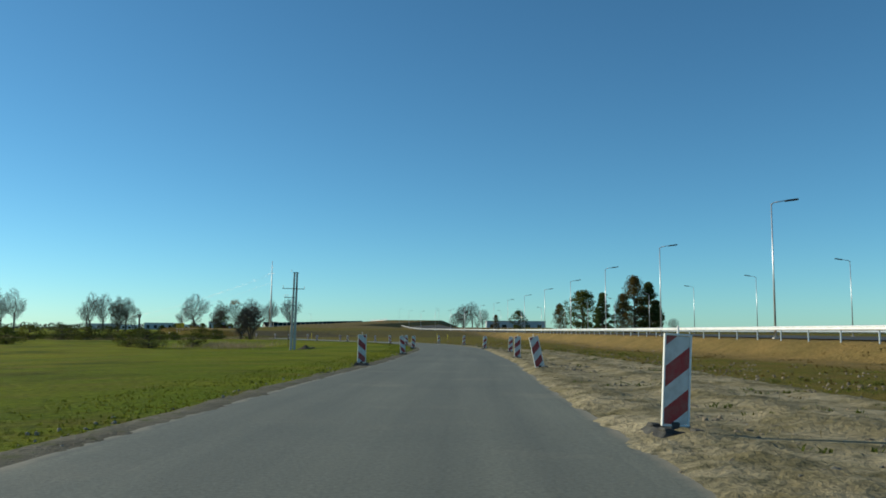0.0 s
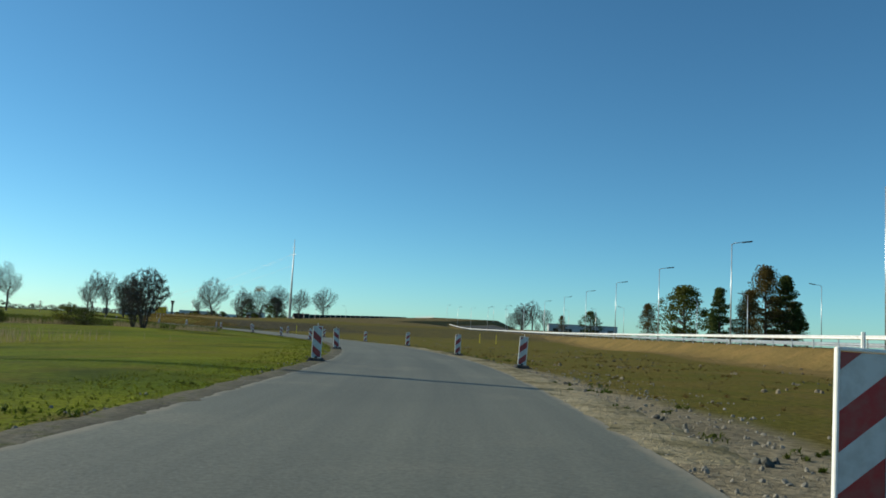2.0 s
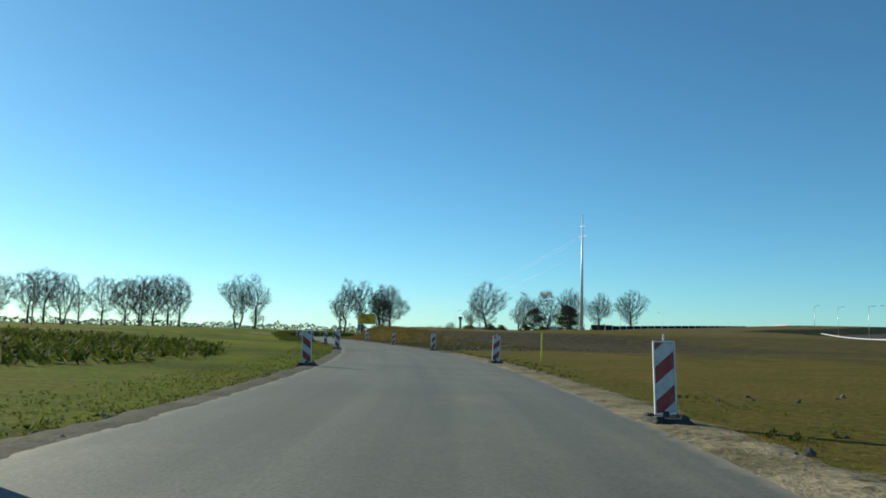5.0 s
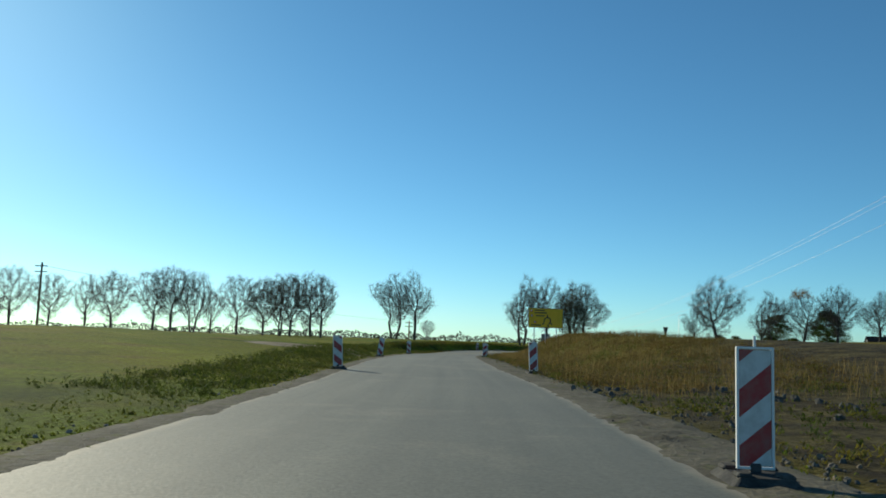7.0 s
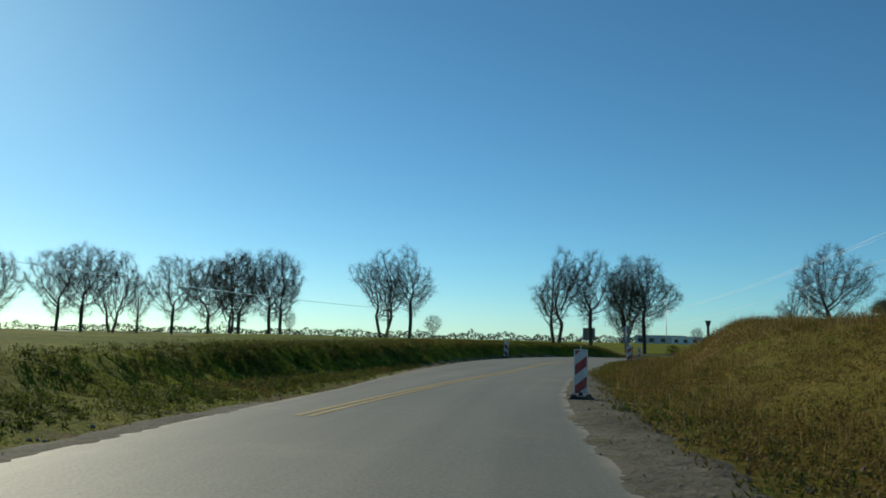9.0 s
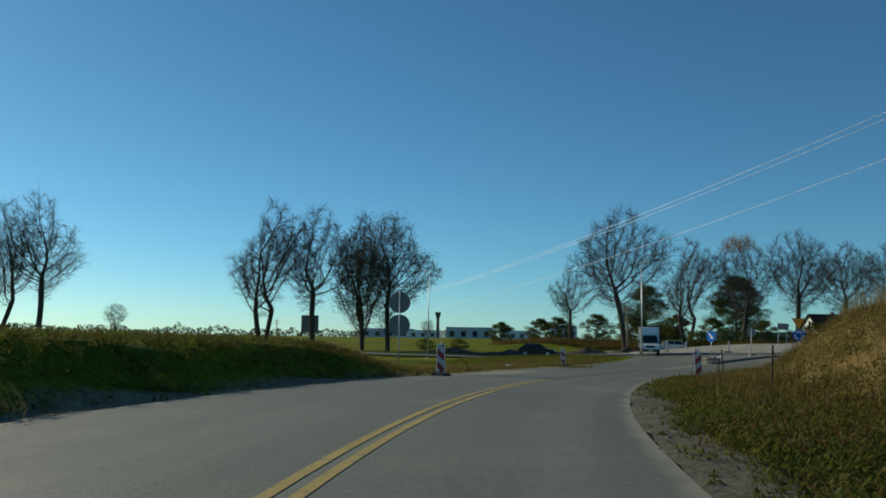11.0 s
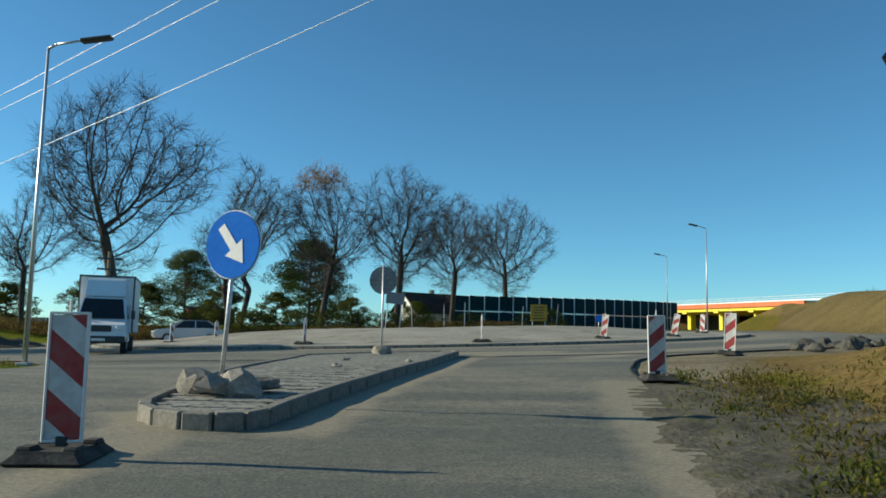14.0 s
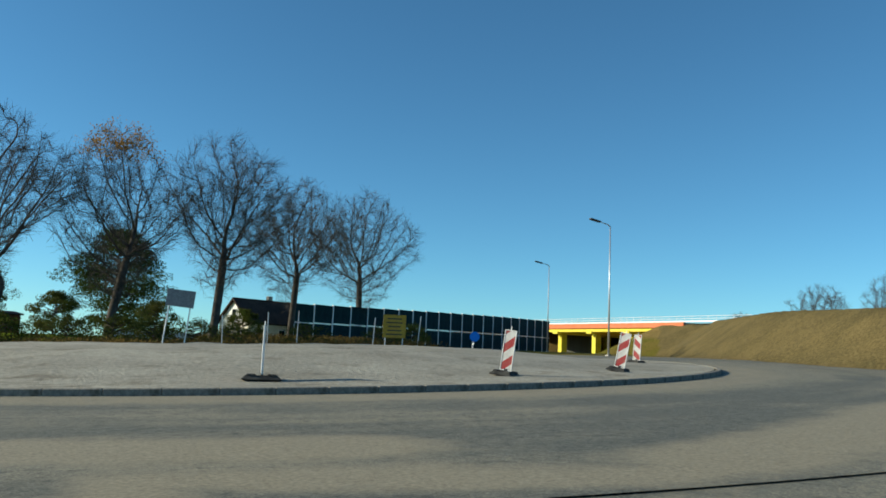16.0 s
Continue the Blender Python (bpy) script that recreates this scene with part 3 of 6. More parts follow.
# ---- roads ----
def ribbon(name, line, right, lo, hi, mat, across=6, lift=0.0, kind="road", label=""):
    """A strip along a line, between two offsets given along it."""
    u = np.linspace(0, 1, across + 1)
    offs = lo[:, None] + (hi - lo)[:, None] * u[None]
    xs = line[:, 0, None] + right[:, 0, None] * offs
    ys = line[:, 1, None] + right[:, 1, None] * offs
    zs = np.repeat(line[:, 2, None] + lift, across + 1, 1)
    v = np.stack([xs, ys, zs], -1).reshape(-1, 3)
    i = np.arange(len(v)).reshape(len(line), across + 1)
    f = np.stack([i[:-1, :-1], i[:-1, 1:], i[1:, 1:], i[1:, :-1]], -1).reshape(-1, 4)
    ob = mesh_object(name, v, f, mat)
    run = np.repeat(stations(line)[:, None], across + 1, 1)
    rim = np.zeros((len(line), across + 1))
    rim[:, 0] = rim[:, -1] = 1
    strip = ob.data.attributes.new("strip", "FLOAT_VECTOR", "POINT")
    strip.data.foreach_set("vector", np.stack([offs * 1.1, run * 0.03, rim], -1).astype(np.float32).ravel())
    return tagged(ob, label, kind, kind="structure")


DRIFTS = [(0.36, ((-126.9, 382.5), (-126.4, 385.4), (-126.0, 387.2), (-125.6, 389.4), (-125.2, 392.0), (-124.6, 394.3), (-125.2, 396.5))), (0.4, ((-123.2, 394.8), (-122.6, 397.6), (-121.4, 401.2), (-120.1, 404.6), (-119.2, 407.6), (-118.0, 410.4))),
    (0.5, ((-124.9, 362.0), (-124.6, 368.0), (-123.6, 376.0), (-122.2, 384.0), (-120.7, 390.5), (-118.9, 396.5), (-117.8, 400.0))), (0.9, ((-118.9, 412.9), (-117.4, 412.5), (-115.6, 412.4))), (0.5, ((-117.6, 410.9), (-115.4, 410.4), (-113.6, 410.0))),
    (0.9, ((-113.0, 410.6), (-111.2, 411.4), (-109.0, 412.6), (-105.0, 415.0))), (1.0, ((-132.2, 362.0), (-131.9, 368.5))), (0.6, ((-131.0, 396.0), (-131.0, 404.0), (-131.3, 410.0))), (0.5, ((-116.0, 407.6), (-114.4, 408.8)))]


def wear_of(ob):
    """Sand drifts and the age of the asphalt, for each vertex of a road."""
    co = np.empty(len(ob.data.vertices) * 3)
    ob.data.vertices.foreach_get("co", co)
    x, y = co[0::3], co[1::3]
    sand_on = np.zeros(len(x))
    for wide, pts in DRIFTS:
        for (ax, ay), (bx, by) in zip(pts, pts[1:]):
            u = np.clip(((x - ax) * (bx - ax) + (y - ay) * (by - ay)) / ((bx - ax) ** 2 + (by - ay) ** 2), 0, 1)
            sand_on = np.maximum(sand_on, 1 - smooth(np.hypot(x - ax - u * (bx - ax), y - ay - u * (by - ay)), 0.3 * wide, 1.9 * wide))
    r = np.hypot(x - RING.x, y - RING.y)
    sand_on = np.maximum(sand_on, 0.75 * smooth(r, 20.0, 20.6) * (1 - smooth(r, 21.6, 23.4)))
    age = smooth(y, 352, 376) * (1 - 0.15 * smooth(y, 396, 404)) * (np.hypot(x + 120, y - 400) < 70)
    at_wear = ob.data.attributes.new("wear", "FLOAT_VECTOR", "POINT")
    at_wear.data.foreach_set("vector", np.stack([sand_on, age, 0 * age], -1).astype(np.float32).ravel())


near = LANE_S < 420
road = ribbon("road", LANE[near], LANE_R[near], left_edge(LANE_S[near]), right_edge(LANE_S[near]), M["asphalt"], 14, label="grey asphalt service road with worn edges")
wear_of(road)
exp_n = len(EXPRESS)
ribbon("road_main", EXPRESS, EXPRESS_R, np.full(exp_n, 1.4), np.full(exp_n, 28.0), M["old_asphalt"], label="dark asphalt dual carriageway on a low bank")


def ring_mesh(name, r0, r1, mat, lift, label, a0=0, a1=360, step=1.5):
    a = np.radians(np.arange(a0, a1 + 0.1, step))
    r = np.linspace(r0, r1, 18)
    A, R = np.meshgrid(a, r, indexing="ij")
    x, y = RING.x + R * np.cos(A), RING.y + R * np.sin(A)
    v = np.stack([x, y, plane(x, y) + lift], -1).reshape(-1, 3)
    i = np.arange(len(v)).reshape(A.shape)
    f = np.stack([i[:-1, :-1], i[:-1, 1:], i[1:, 1:], i[1:, :-1]], -1).reshape(-1, 4)
    return tagged(mesh_object(name, v, f, mat), label, "road", kind="structure")


wear_of(ring_mesh("road_roundabout", RING_IN - 0.3, RING_OUT, M["dusty"], 0.02, "dusty grey asphalt ring of the roundabout"))

xs, ys = np.arange(-142.0, -102.0, 0.5), np.arange(382.0, 428.0, 0.5)
X, Y = np.meshgrid(xs, ys)
Z = surf(X.ravel(), Y.ravel()) + 0.005
ins = inside_fan(X.ravel() + 0.25, Y.ravel() + 0.25).reshape(X.shape)[:-1, :-1]
i = np.arange(X.size).reshape(X.shape)
f = np.stack([i[:-1, :-1], i[:-1, 1:], i[1:, 1:], i[1:, :-1]], -1)[ins]
keep = np.unique(f)
back = np.zeros(X.size, int)
back[keep] = np.arange(len(keep))
# bring the jagged rim onto the outline
count = np.bincount(f.ravel(), minlength=X.size)
XF, YF = X.ravel().copy(), Y.ravel().copy()
ring_line = np.array(FAN + FAN[:1])
for q in np.where((count > 0) & (count < 4))[0]:
    a, e = ring_line[:-1], ring_line[1:] - ring_line[:-1]
    u = np.clip((((XF[q], YF[q]) - a) * e).sum(1) / (e * e).sum(1), 0, 1)
    c = a + e * u[:, None]
    w = np.hypot(c[:, 0] - XF[q], c[:, 1] - YF[q]).argmin()
    XF[q], YF[q] = c[w]
Z = surf(XF, YF) + 0.005 - 0.05 * (1 - smooth(YF, 384.2, 386.4))
X, Y = XF.reshape(X.shape), YF.reshape(Y.shape)
approach = mesh_object("road_approach", np.stack([X.ravel(), Y.ravel(), Z], 1)[keep], back[f], M["dusty"])
wear_of(approach)
tagged(approach, "dusty asphalt where the lane opens into the roundabout", "road", kind="structure")
WEST_ARM = curve_through([(-137.0, 423.0, 0.0), (-154.0, 419.5, 0.0), (-185.0, 416.0, 0.0), (-260.0, 410.0, 0.0), (-420.0, 395.0, 0.0)], 3.0)
NORTH_ARM = curve_through([(-97.0, 462.0, 0.0), (-86.0, 480.0, 0.0), (-62.0, 515.0, 0.0), (-22.0, 570.0, 0.0), (40.0, 640.0, 0.0)], 3.0)
for arm, name, label in ((WEST_ARM, "road_west", "old asphalt road lined with trees"), (NORTH_ARM, "road_north", "asphalt road passing under the bridge")):
    arm[:, 2] = ground_height(arm[:, 0], arm[:, 1]) + 0.1
    r, _ = sides(arm)
    ribbon(name, arm, r, np.full(len(arm), -3.5), np.full(len(arm), 3.5), M["asphalt"], label=label)
# double yellow line
for k, (o, mid, paint) in enumerate((o, m, p) for m, p in (((LANE_S > 322) & (LANE_S < 391), M["yellow_line"]), ((LANE_S > 390.4) & (LANE_S < 414), M["faded_line"])) for o in (-1.88, -1.66)):
    bend = np.interp(LANE_S[mid], [322, 345, 358, 364, 368, 374, 380, 385, 392, 400, 405, 421], [-1.2, 0.05, 0.12, 0.22, 0.28, 0.22, 0.12, 0.04, -0.08, -0.22, -0.3, -0.5])
    ribbon("yellow_line_%d" % (k + 1), LANE[mid], LANE_R[mid], o + bend, o + bend + 0.11, paint, 1, 0.006, "road marking", "worn yellow centre line on the asphalt")


# ---- helpers for things ----
def box(bm, c, s, rot=None, bevel=0.0):
    m = Matrix.Translation(c) @ (rot.to_4x4() if rot else Matrix()) @ Matrix.Diagonal((*s, 1))
    g = bmesh.ops.create_cube(bm, size=1, matrix=m)
    if bevel:
        es = list({e for v in g["verts"] for e in v.link_edges})
        bmesh.ops.bevel(bm, geom=es, offset=bevel, segments=1, affect="EDGES")
    return g["verts"]


def tube(bm, p0, p1, r0, r1=None, n=8):
    p0, p1 = Vector(p0), Vector(p1)
    d = p1 - p0
    m = Matrix.Translation((p0 + p1) / 2) @ d.to_track_quat("Z", "Y").to_matrix().to_4x4()
    bmesh.ops.create_cone(bm, cap_ends=True, segments=n, radius1=r0, radius2=r0 if r1 is None else r1, depth=d.length, matrix=m)


def plate(bm, pts, thick):
    """A flat plate from an outline in x, z, facing -y, thick metres deep."""
    a = [bm.verts.new((x, -thick / 2, z)) for x, z in pts]
    b = [bm.verts.new((x, thick / 2, z)) for x, z in pts]
    bm.faces.new(a)
    bm.faces.new(b[::-1])
    for i in range(len(a)):
        j = (i + 1) % len(a)
        bm.faces.new((a[i], b[i], b[j], a[j]))
    bmesh.ops.recalc_face_normals(bm, faces=bm.faces)


def circle(r, n=28, cx=0.0, cz=0.0):
    return [(cx + r * math.cos(2 * math.pi * k / n), cz + r * math.sin(2 * math.pi * k / n)) for k in range(n)]


def thing(name, label, category, m=None, group="", kind=""):
    ob = new(name)
    ob.empty_display_size = 0.3
    if m is not None:
        ob.matrix_basis = m
    return tagged(ob, label, category, group, kind)


def part(name, bm, mat, parent, label="", shade=False):
    me = bpy.data.meshes.new(name)
    bm.to_mesh(me)
    bm.free()
    me.materials.append(mat)
    if shade:
        me.polygons.foreach_set("use_smooth", [True] * len(me.polygons))
    ob = new(name, me)
    ob.parent = parent
    return tagged(ob, label)


def at(x, y, yaw=0.0, z=None, lean=0.0, pitch=0.0):
    return Matrix.Translation((x, y, gz(x, y) if z is None else z)) @ Euler((pitch, lean, yaw)).to_matrix().to_4x4()


# ---- guide boards ----
def guide_board(stripes, label):
    ob = thing("guide_board", label, "guide board", group="guide boards along the road")
    bm = bmesh.new()
    box(bm, (0, 0, 0.64), (0.27, 0.022, 0.98), bevel=0.004)
    part("panel", bm, stripes, ob)
    bm = bmesh.new()
    for x in (-0.147, 0.147):
        box(bm, (x, 0, 0.64), (0.022, 0.045, 1.03), bevel=0.006)
    for z in (0.135, 1.145):
        box(bm, (0, 0, z), (0.29, 0.043, 0.022), bevel=0.006)
    part("frame", bm, M["white"], ob, "white plastic frame")
    bm = bmesh.new()
    tube(bm, (0, 0, 1.15), (0, 0, 1.25), 0.012, n=6)
    part("lamp_peg", bm, M["white"], ob)
    bm = bmesh.new()
    vs = box(bm, (0, 0, 0.05), (0.6, 0.84, 0.1), bevel=0.02)
    for v in bm.verts:
        if v.co.z > 0.06:
            v.co.x *= 0.78
            v.co.y *= 0.84
    for px, py in ((-0.17, -0.22), (0.17, -0.22), (-0.17, 0.22), (0.17, 0.22)):
        box(bm, (px, py, 0.105), (0.13, 0.2, 0.05), bevel=0.02)
    part("foot", bm, M["rubber"], ob, "dirty recycled rubber foot")
    bm = bmesh.new()
    box(bm, (0, 0, 0.13), (0.09, 0.06, 0.09), bevel=0.01)
    part("socket", bm, M["dark"], ob)
    return ob


rising = guide_board(M["stripes_r"], "red and white striped guide board on rubber foot, verge")
falling = guide_board(M["stripes_l"], "striped guide board, red bands falling towards the road")
# x, y, lean in degrees
RIGHT = [(2.6, 9.2, 3), (3.3, 27.4, -12), (3.75, 40.8, 1), (4.9, 58.8, 3), (3.85, 74.0, 1), (2.6, 99.3, 3), (-0.5, 113.4, 0), (-6.0, 137.6, 1), (-13.0, 158.0, 0), (-22.7, 181.4, -2),
    (-33.2, 201.3, 2), (-45.0, 219.5, 0), (-58.4, 238.2, 0), (-72.0, 256.2, -3), (-94.3, 284.1, 2), (-105.6, 300.1, 0), (-121.0, 333.2, 1), (-123.7, 367.6, -2)]
LEFT = [(-3.0, 30.4, 1), (-2.4, 50.0, -3), (-2.6, 73.1, 2), (-4.2, 95.5, 0), (-7.3, 114.1, -3), (-17.6, 151.2, 5), (-26.7, 173.6, 1), (-36.1, 191.9, -2), (-48.6, 213.1, 2), (-62.95, 233.4, 0),
    (-76.2, 250.5, -3), (-89.35, 266.6, 6), (-103.1, 285.0, 0), (-129.5, 331.1, 2), (-132.2, 357.7, 0), (-132.9, 382.8, -2)]


def set_board(proto, x, y, lean):
    i = int(nearest(LANE, [x], [y])[0])
    m = at(x, y, math.atan2(-LANE_D[i, 0], LANE_D[i, 1]) + radians(random.uniform(-6, 6)), lean=radians(lean))
    if proto.get("used"):
        return copy_thing(proto, m)
    proto["used"] = 1
    proto.matrix_basis = m
    return proto


for row in RIGHT:
    set_board(rising, *row)
for row in LEFT:
    set_board(falling, *row)
for x, y, yaw, lean, proto in ((-123.3, 423.7, 70, 4, falling), (-115.5, 422.1, 84, 1, rising), (-109.3, 423.5, -42, 7, rising), (-104.8, 425.5, -45, 11, rising), (-99.3, 433.2, -55, 4, falling),
        (-117.0, 400.3, -12, -1, rising), (-111.6, 407.6, -42, 3, rising), (-125.07, 393.45, -4, 0, falling), (-130.5, 433.0, 60, 3, falling), (-128.5, 436.5, 60, 0, falling)):
    z = float(surf(np.array([x]), np.array([y]))[0]) + (0.17 if math.hypot(x - RING.x, y - RING.y) < RING_IN else 0.0)
    copy_thing(proto, at(x, y, radians(yaw), z=z, lean=radians(lean)))


# ---- street lamps ----
def street_lamp(height, label):
    ob = thing("street_lamp", label, "street lamp", group="street lamps")
    bm = bmesh.new()
    tube(bm, (0, 0, -0.3), (0, 0, height - 0.1), 0.078, 0.04, 10)
    part("pole", bm, M["steel"], ob, shade=True)
    bm = bmesh.new()
    tube(bm, (0, 0, height - 0.15), (0.25, 0, height), 0.045, 0.04, 8)
    tube(bm, (0.2, 0, height - 0.02), (1.05, 0, height + 0.13), 0.04, 0.035, 8)
    part("arm", bm, M["steel"], ob, shade=True)
    bm = bmesh.new()
    box(bm, (1.42, 0, height + 0.16), (0.95, 0.3, 0.12), Euler((0, radians(-8), 0)).to_matrix(), 0.04)
    part("lantern", bm, M["dark"], ob, "dark grey flat lantern")
    bm = bmesh.new()
    box(bm, (0, 0, 0.05), (0.34, 0.34, 0.1), bevel=0.02)
    part("base", bm, M["concrete"], ob)
    return ob


lamp = street_lamp(9.5, "tall galvanised street lamp with a flat dark lantern")
first = True
ES = stations(EXPRESS)
y0 = ES[np.abs(EXPRESS[:, 1] - 26).argmin()]
for k in range(0, 17):
    s = y0 + 30.5 * k - 1
    for off, turn in ((0.9, 0), (28.6, math.pi)):
        ss = s + (15 if turn else 0)
        i = np.abs(ES - ss).argmin()
        if 505 < EXPRESS[i, 1] < 560:
            continue
        x, y = EXPRESS[i, 0] + EXPRESS_R[i, 0] * off, EXPRESS[i, 1] + EXPRESS_R[i, 1] * off
        yaw = math.atan2(-EXPRESS_D[i, 0], EXPRESS_D[i, 1]) + turn
        m = at(x, y, yaw, z=EXPRESS[i, 2] - 0.06)
        if first:
            lamp.matrix_basis, first = m, False
        else:
            copy_thing(lamp, m)
for x, y, yaw in ((-87.3, 455.6, 190), (-131.1, 411.5, -10), (-153.9, 412.3, 150), (-78.0, 484.0, 190)):
    copy_thing(lamp, at(x, y, radians(yaw)))


# ---- trees ----
def grow(seed, height, width, stems=1, bare=0.24, marks=1500):
    """Limbs that grow towards points strewn through an oval crown; rows of (start, end, radius, radius, level), and tips."""
    rnd = np.random.RandomState(seed)
    step = height * 0.021
    q = rnd.normal(0, 1, (marks, 3))
    q /= np.linalg.norm(q, axis=1)[:, None]
    q *= rnd.uniform(0.05, 1, marks)[:, None] ** 0.42
    # the crown of a near tree stands in lobes, one for each great limb, with gaps of sky between
    n_lobe = 9 + seed % 4
    lobe = rnd.normal(0, 1, (n_lobe, 3))
    lobe *= (0.62 / np.linalg.norm(lobe, axis=1))[:, None]
    lobe[0], lobe[1] = (rnd.normal(0, 0.1), rnd.normal(0, 0.1), 0.66), (0.0, 0.0, 0.1)
    wide = rnd.uniform(0.32, 0.55, n_lobe)
    own = rnd.choice(n_lobe, marks, p=wide**2 / (wide**2).sum())
    if marks > 900:
        q = lobe[own] + q * wide[own][:, None]
        q = (q - (q.max(0) + q.min(0)) / 2) / ((q.max(0) - q.min(0)) / 2) * (0.97, 0.97, 1.0)
    lump = 1 + 0.16 * np.sin(3 * np.arctan2(q[:, 1], q[:, 0]) + seed) * np.cos(4 * q[:, 2] + seed)
    low = height * bare * 0.8
    mid, half = (height + low) / 2, (height - low) / 2
    marks_at = np.stack([q[:, 0] * width / 2 * lump, q[:, 1] * width / 2 * lump, mid + q[:, 2] * half], 1)
    # narrow below, like a vase, widest above the middle
    marks_at[:, :2] *= 0.3 + 0.8 * np.clip((q[:, 2:3] + 1.02) / 1.15, 0, 1) ** 0.8
    pts, up = [], []
    for k in range(stems):
        t = 2 * math.pi * k / max(1, stems)
        r = 0.0 if stems == 1 else 0.03 * width
        p = np.array([r * math.cos(t), r * math.sin(t), -0.2])
        pts.append(p)
        up.append(-1)
        d = np.array([0.25 * math.cos(t) * (stems > 1) + rnd.normal(0, 0.015), 0.25 * math.sin(t) * (stems > 1) + rnd.normal(0, 0.015), 1.0])
        while pts[-1][2] < height * (bare + 0.16 * (stems == 1)):
            d = d + np.r_[rnd.normal(0, 0.02, 2), 0]
            pts.append(pts[-1] + d / np.linalg.norm(d) * step)
            up.append(len(pts) - 2)
    pts = [np.array(p) for p in pts]
    best = np.full(marks, 1e9)
    who = np.zeros(marks, int)
    kids = collections.Counter(up)
    fresh = list(range(len(pts)))
    alive = np.ones(marks, bool)
    for _ in range(160):
        if fresh:
            P = np.array([pts[k] for k in fresh])
            d = np.linalg.norm(marks_at[:, None] - P[None], axis=2)
            k = d.argmin(1)
            m = d[np.arange(marks), k]
            upd = m < best
            best[upd], who[upd] = m[upd], np.array(fresh)[k[upd]]
        alive &= best > step * 1.7
        use = np.where(alive & (best < height * 0.19))[0]
        if not len(use):
            break
        fresh = []
        for k in np.unique(who[use]):
            if kids[k] > 2:
                alive[use[who[use] == k]] = False
                continue
            v = marks_at[use[who[use] == k]] - pts[k]
            v = (v / np.linalg.norm(v, axis=1)[:, None]).sum(0)
            v = v / (np.linalg.norm(v) + 1e-9) + rnd.normal(0, 0.1, 3) + (0, 0, 0.1)
            if up[k] >= 0:
                v += 0.35 * (pts[k] - pts[up[k]]) / step
            pts.append(pts[k] + v / np.linalg.norm(v) * step)
            up.append(int(k))
            kids[k] += 1
            fresh.append(len(pts) - 1)
    n = len(pts)
    flow = np.zeros(n)
    for k in range(n - 1, -1, -1):
        if flow[k] == 0:
            flow[k] = 1.0
        if up[k] >= 0:
            flow[up[k]] += flow[k]
    rad = np.maximum(0.013, height * 0.0195 * (0.85 if stems > 1 else 1) * (flow / flow.max()) ** 0.56)
    rows, tips = [], []
    for k in range(n):
        if up[k] < 0:
            continue
        a, b = Vector(pts[up[k]]), Vector(pts[k])
        thick = rad[k] > height * 0.0022
        start = min(rad[up[k]], rad[k] * 1.25)
        rows.append((a, b, start, rad[k], 0 if rad[k] > height * 0.008 else 1 if thick else 2))
        if flow[k] < 30:
            d = (b - a).normalized()
            for _ in range(6 if flow[k] < 8 else 3):
                side = Vector(rnd.normal(0, 1, 3))
                e = (d + side.normalized() * 0.9 + Vector((0, 0, 0.15))).normalized()
                c = a.lerp(b, rnd.uniform(0, 1))
                L = height * rnd.uniform(0.016, 0.05)
                m = c + e * L
                rows.append((c, m, 0.011, 0.009, 3))
                for _ in range(2):
                    g = (e + Vector(rnd.normal(0, 0.5, 3))).normalized()
                    h = m + g * L * rnd.uniform(0.5, 0.9)
                    rows.append((m if _ else c.lerp(m, 0.6), h, 0.009, 0.006, 3))
                    tips.append((h, g))
    return rows, tips


def limbs_mesh(name, rows, mat, parent):
    v, f = [], []
    for p, q, r0, r1, level in rows:
        n = (8, 5, 3, 3)[level]
        d = (q - p).normalized()
        a = d.orthogonal().normalized()
        if level == 3:
            a.rotate(Matrix.Rotation(len(v) * 0.7, 3, d))
            i = len(v)
            v += [p - a * r0, p + a * r0, q + a * r1, q - a * r1]
            f.append((i, i + 1, i + 2, i + 3))
            continue
        b = d.cross(a)
        i = len(v)
        for c, r in ((p, r0), (q, r1)):
            for k in range(n):
                t = 2 * math.pi * k / n
                v.append(c + (a * math.cos(t) + b * math.sin(t)) * r)
        for k in range(n):
            f.append((i + k, i + (k + 1) % n, i + n + (k + 1) % n, i + n + k))
    return mesh_object(name, v, f, mat, parent)


def leaf_mesh(name, centres, size, mat, parent, rnd):
    v, f = [], []
    for c in centres:
        a = Vector((rnd.gauss(0, 1), rnd.gauss(0, 1), rnd.gauss(0, 1))).normalized()
        b = a.orthogonal().normalized()
        s = size * rnd.uniform(0.6, 1.3)
        i = len(v)
        v += [c - a * s, c + b * s * 0.5, c + a * s, c - b * s * 0.5]
        f.append((i, i + 1, i + 2, i + 3))
    return mesh_object(name, v, f, mat, parent, False)


def leafless_tree(seed, height, spread=0.5, leaves=0, leaf_mat=None, stems=1, label="", bare=0.24, marks=1350, name="tree", top_only=0.0):
    """A tree of limbs and twigs; some keep leaves, all over or at the top only."""
    rnd = random.Random(seed + 99)
    rows, tips = grow(seed, height, height * spread, stems, bare, marks)
    ob = thing(name, label, name, group="roadside trees")
    limbs_mesh("trunk", [r for r in rows if r[4] < 2], M["bark"], ob)
    limbs_mesh("crown", [r for r in rows if r[4] > 1], M["twig"], ob)
    if leaves:
        tips = [t for t in tips if t[0].z > height * top_only]
        cs = []
        for _ in range(leaves):
            p, d = rnd.choice(tips)
            cs.append(p + Vector((rnd.gauss(0, 1), rnd.gauss(0, 1), rnd.gauss(0, 1))) * height * 0.012)
        leaf_mesh("leaves", cs, 0.1, leaf_mat, ob, rnd)
    return ob


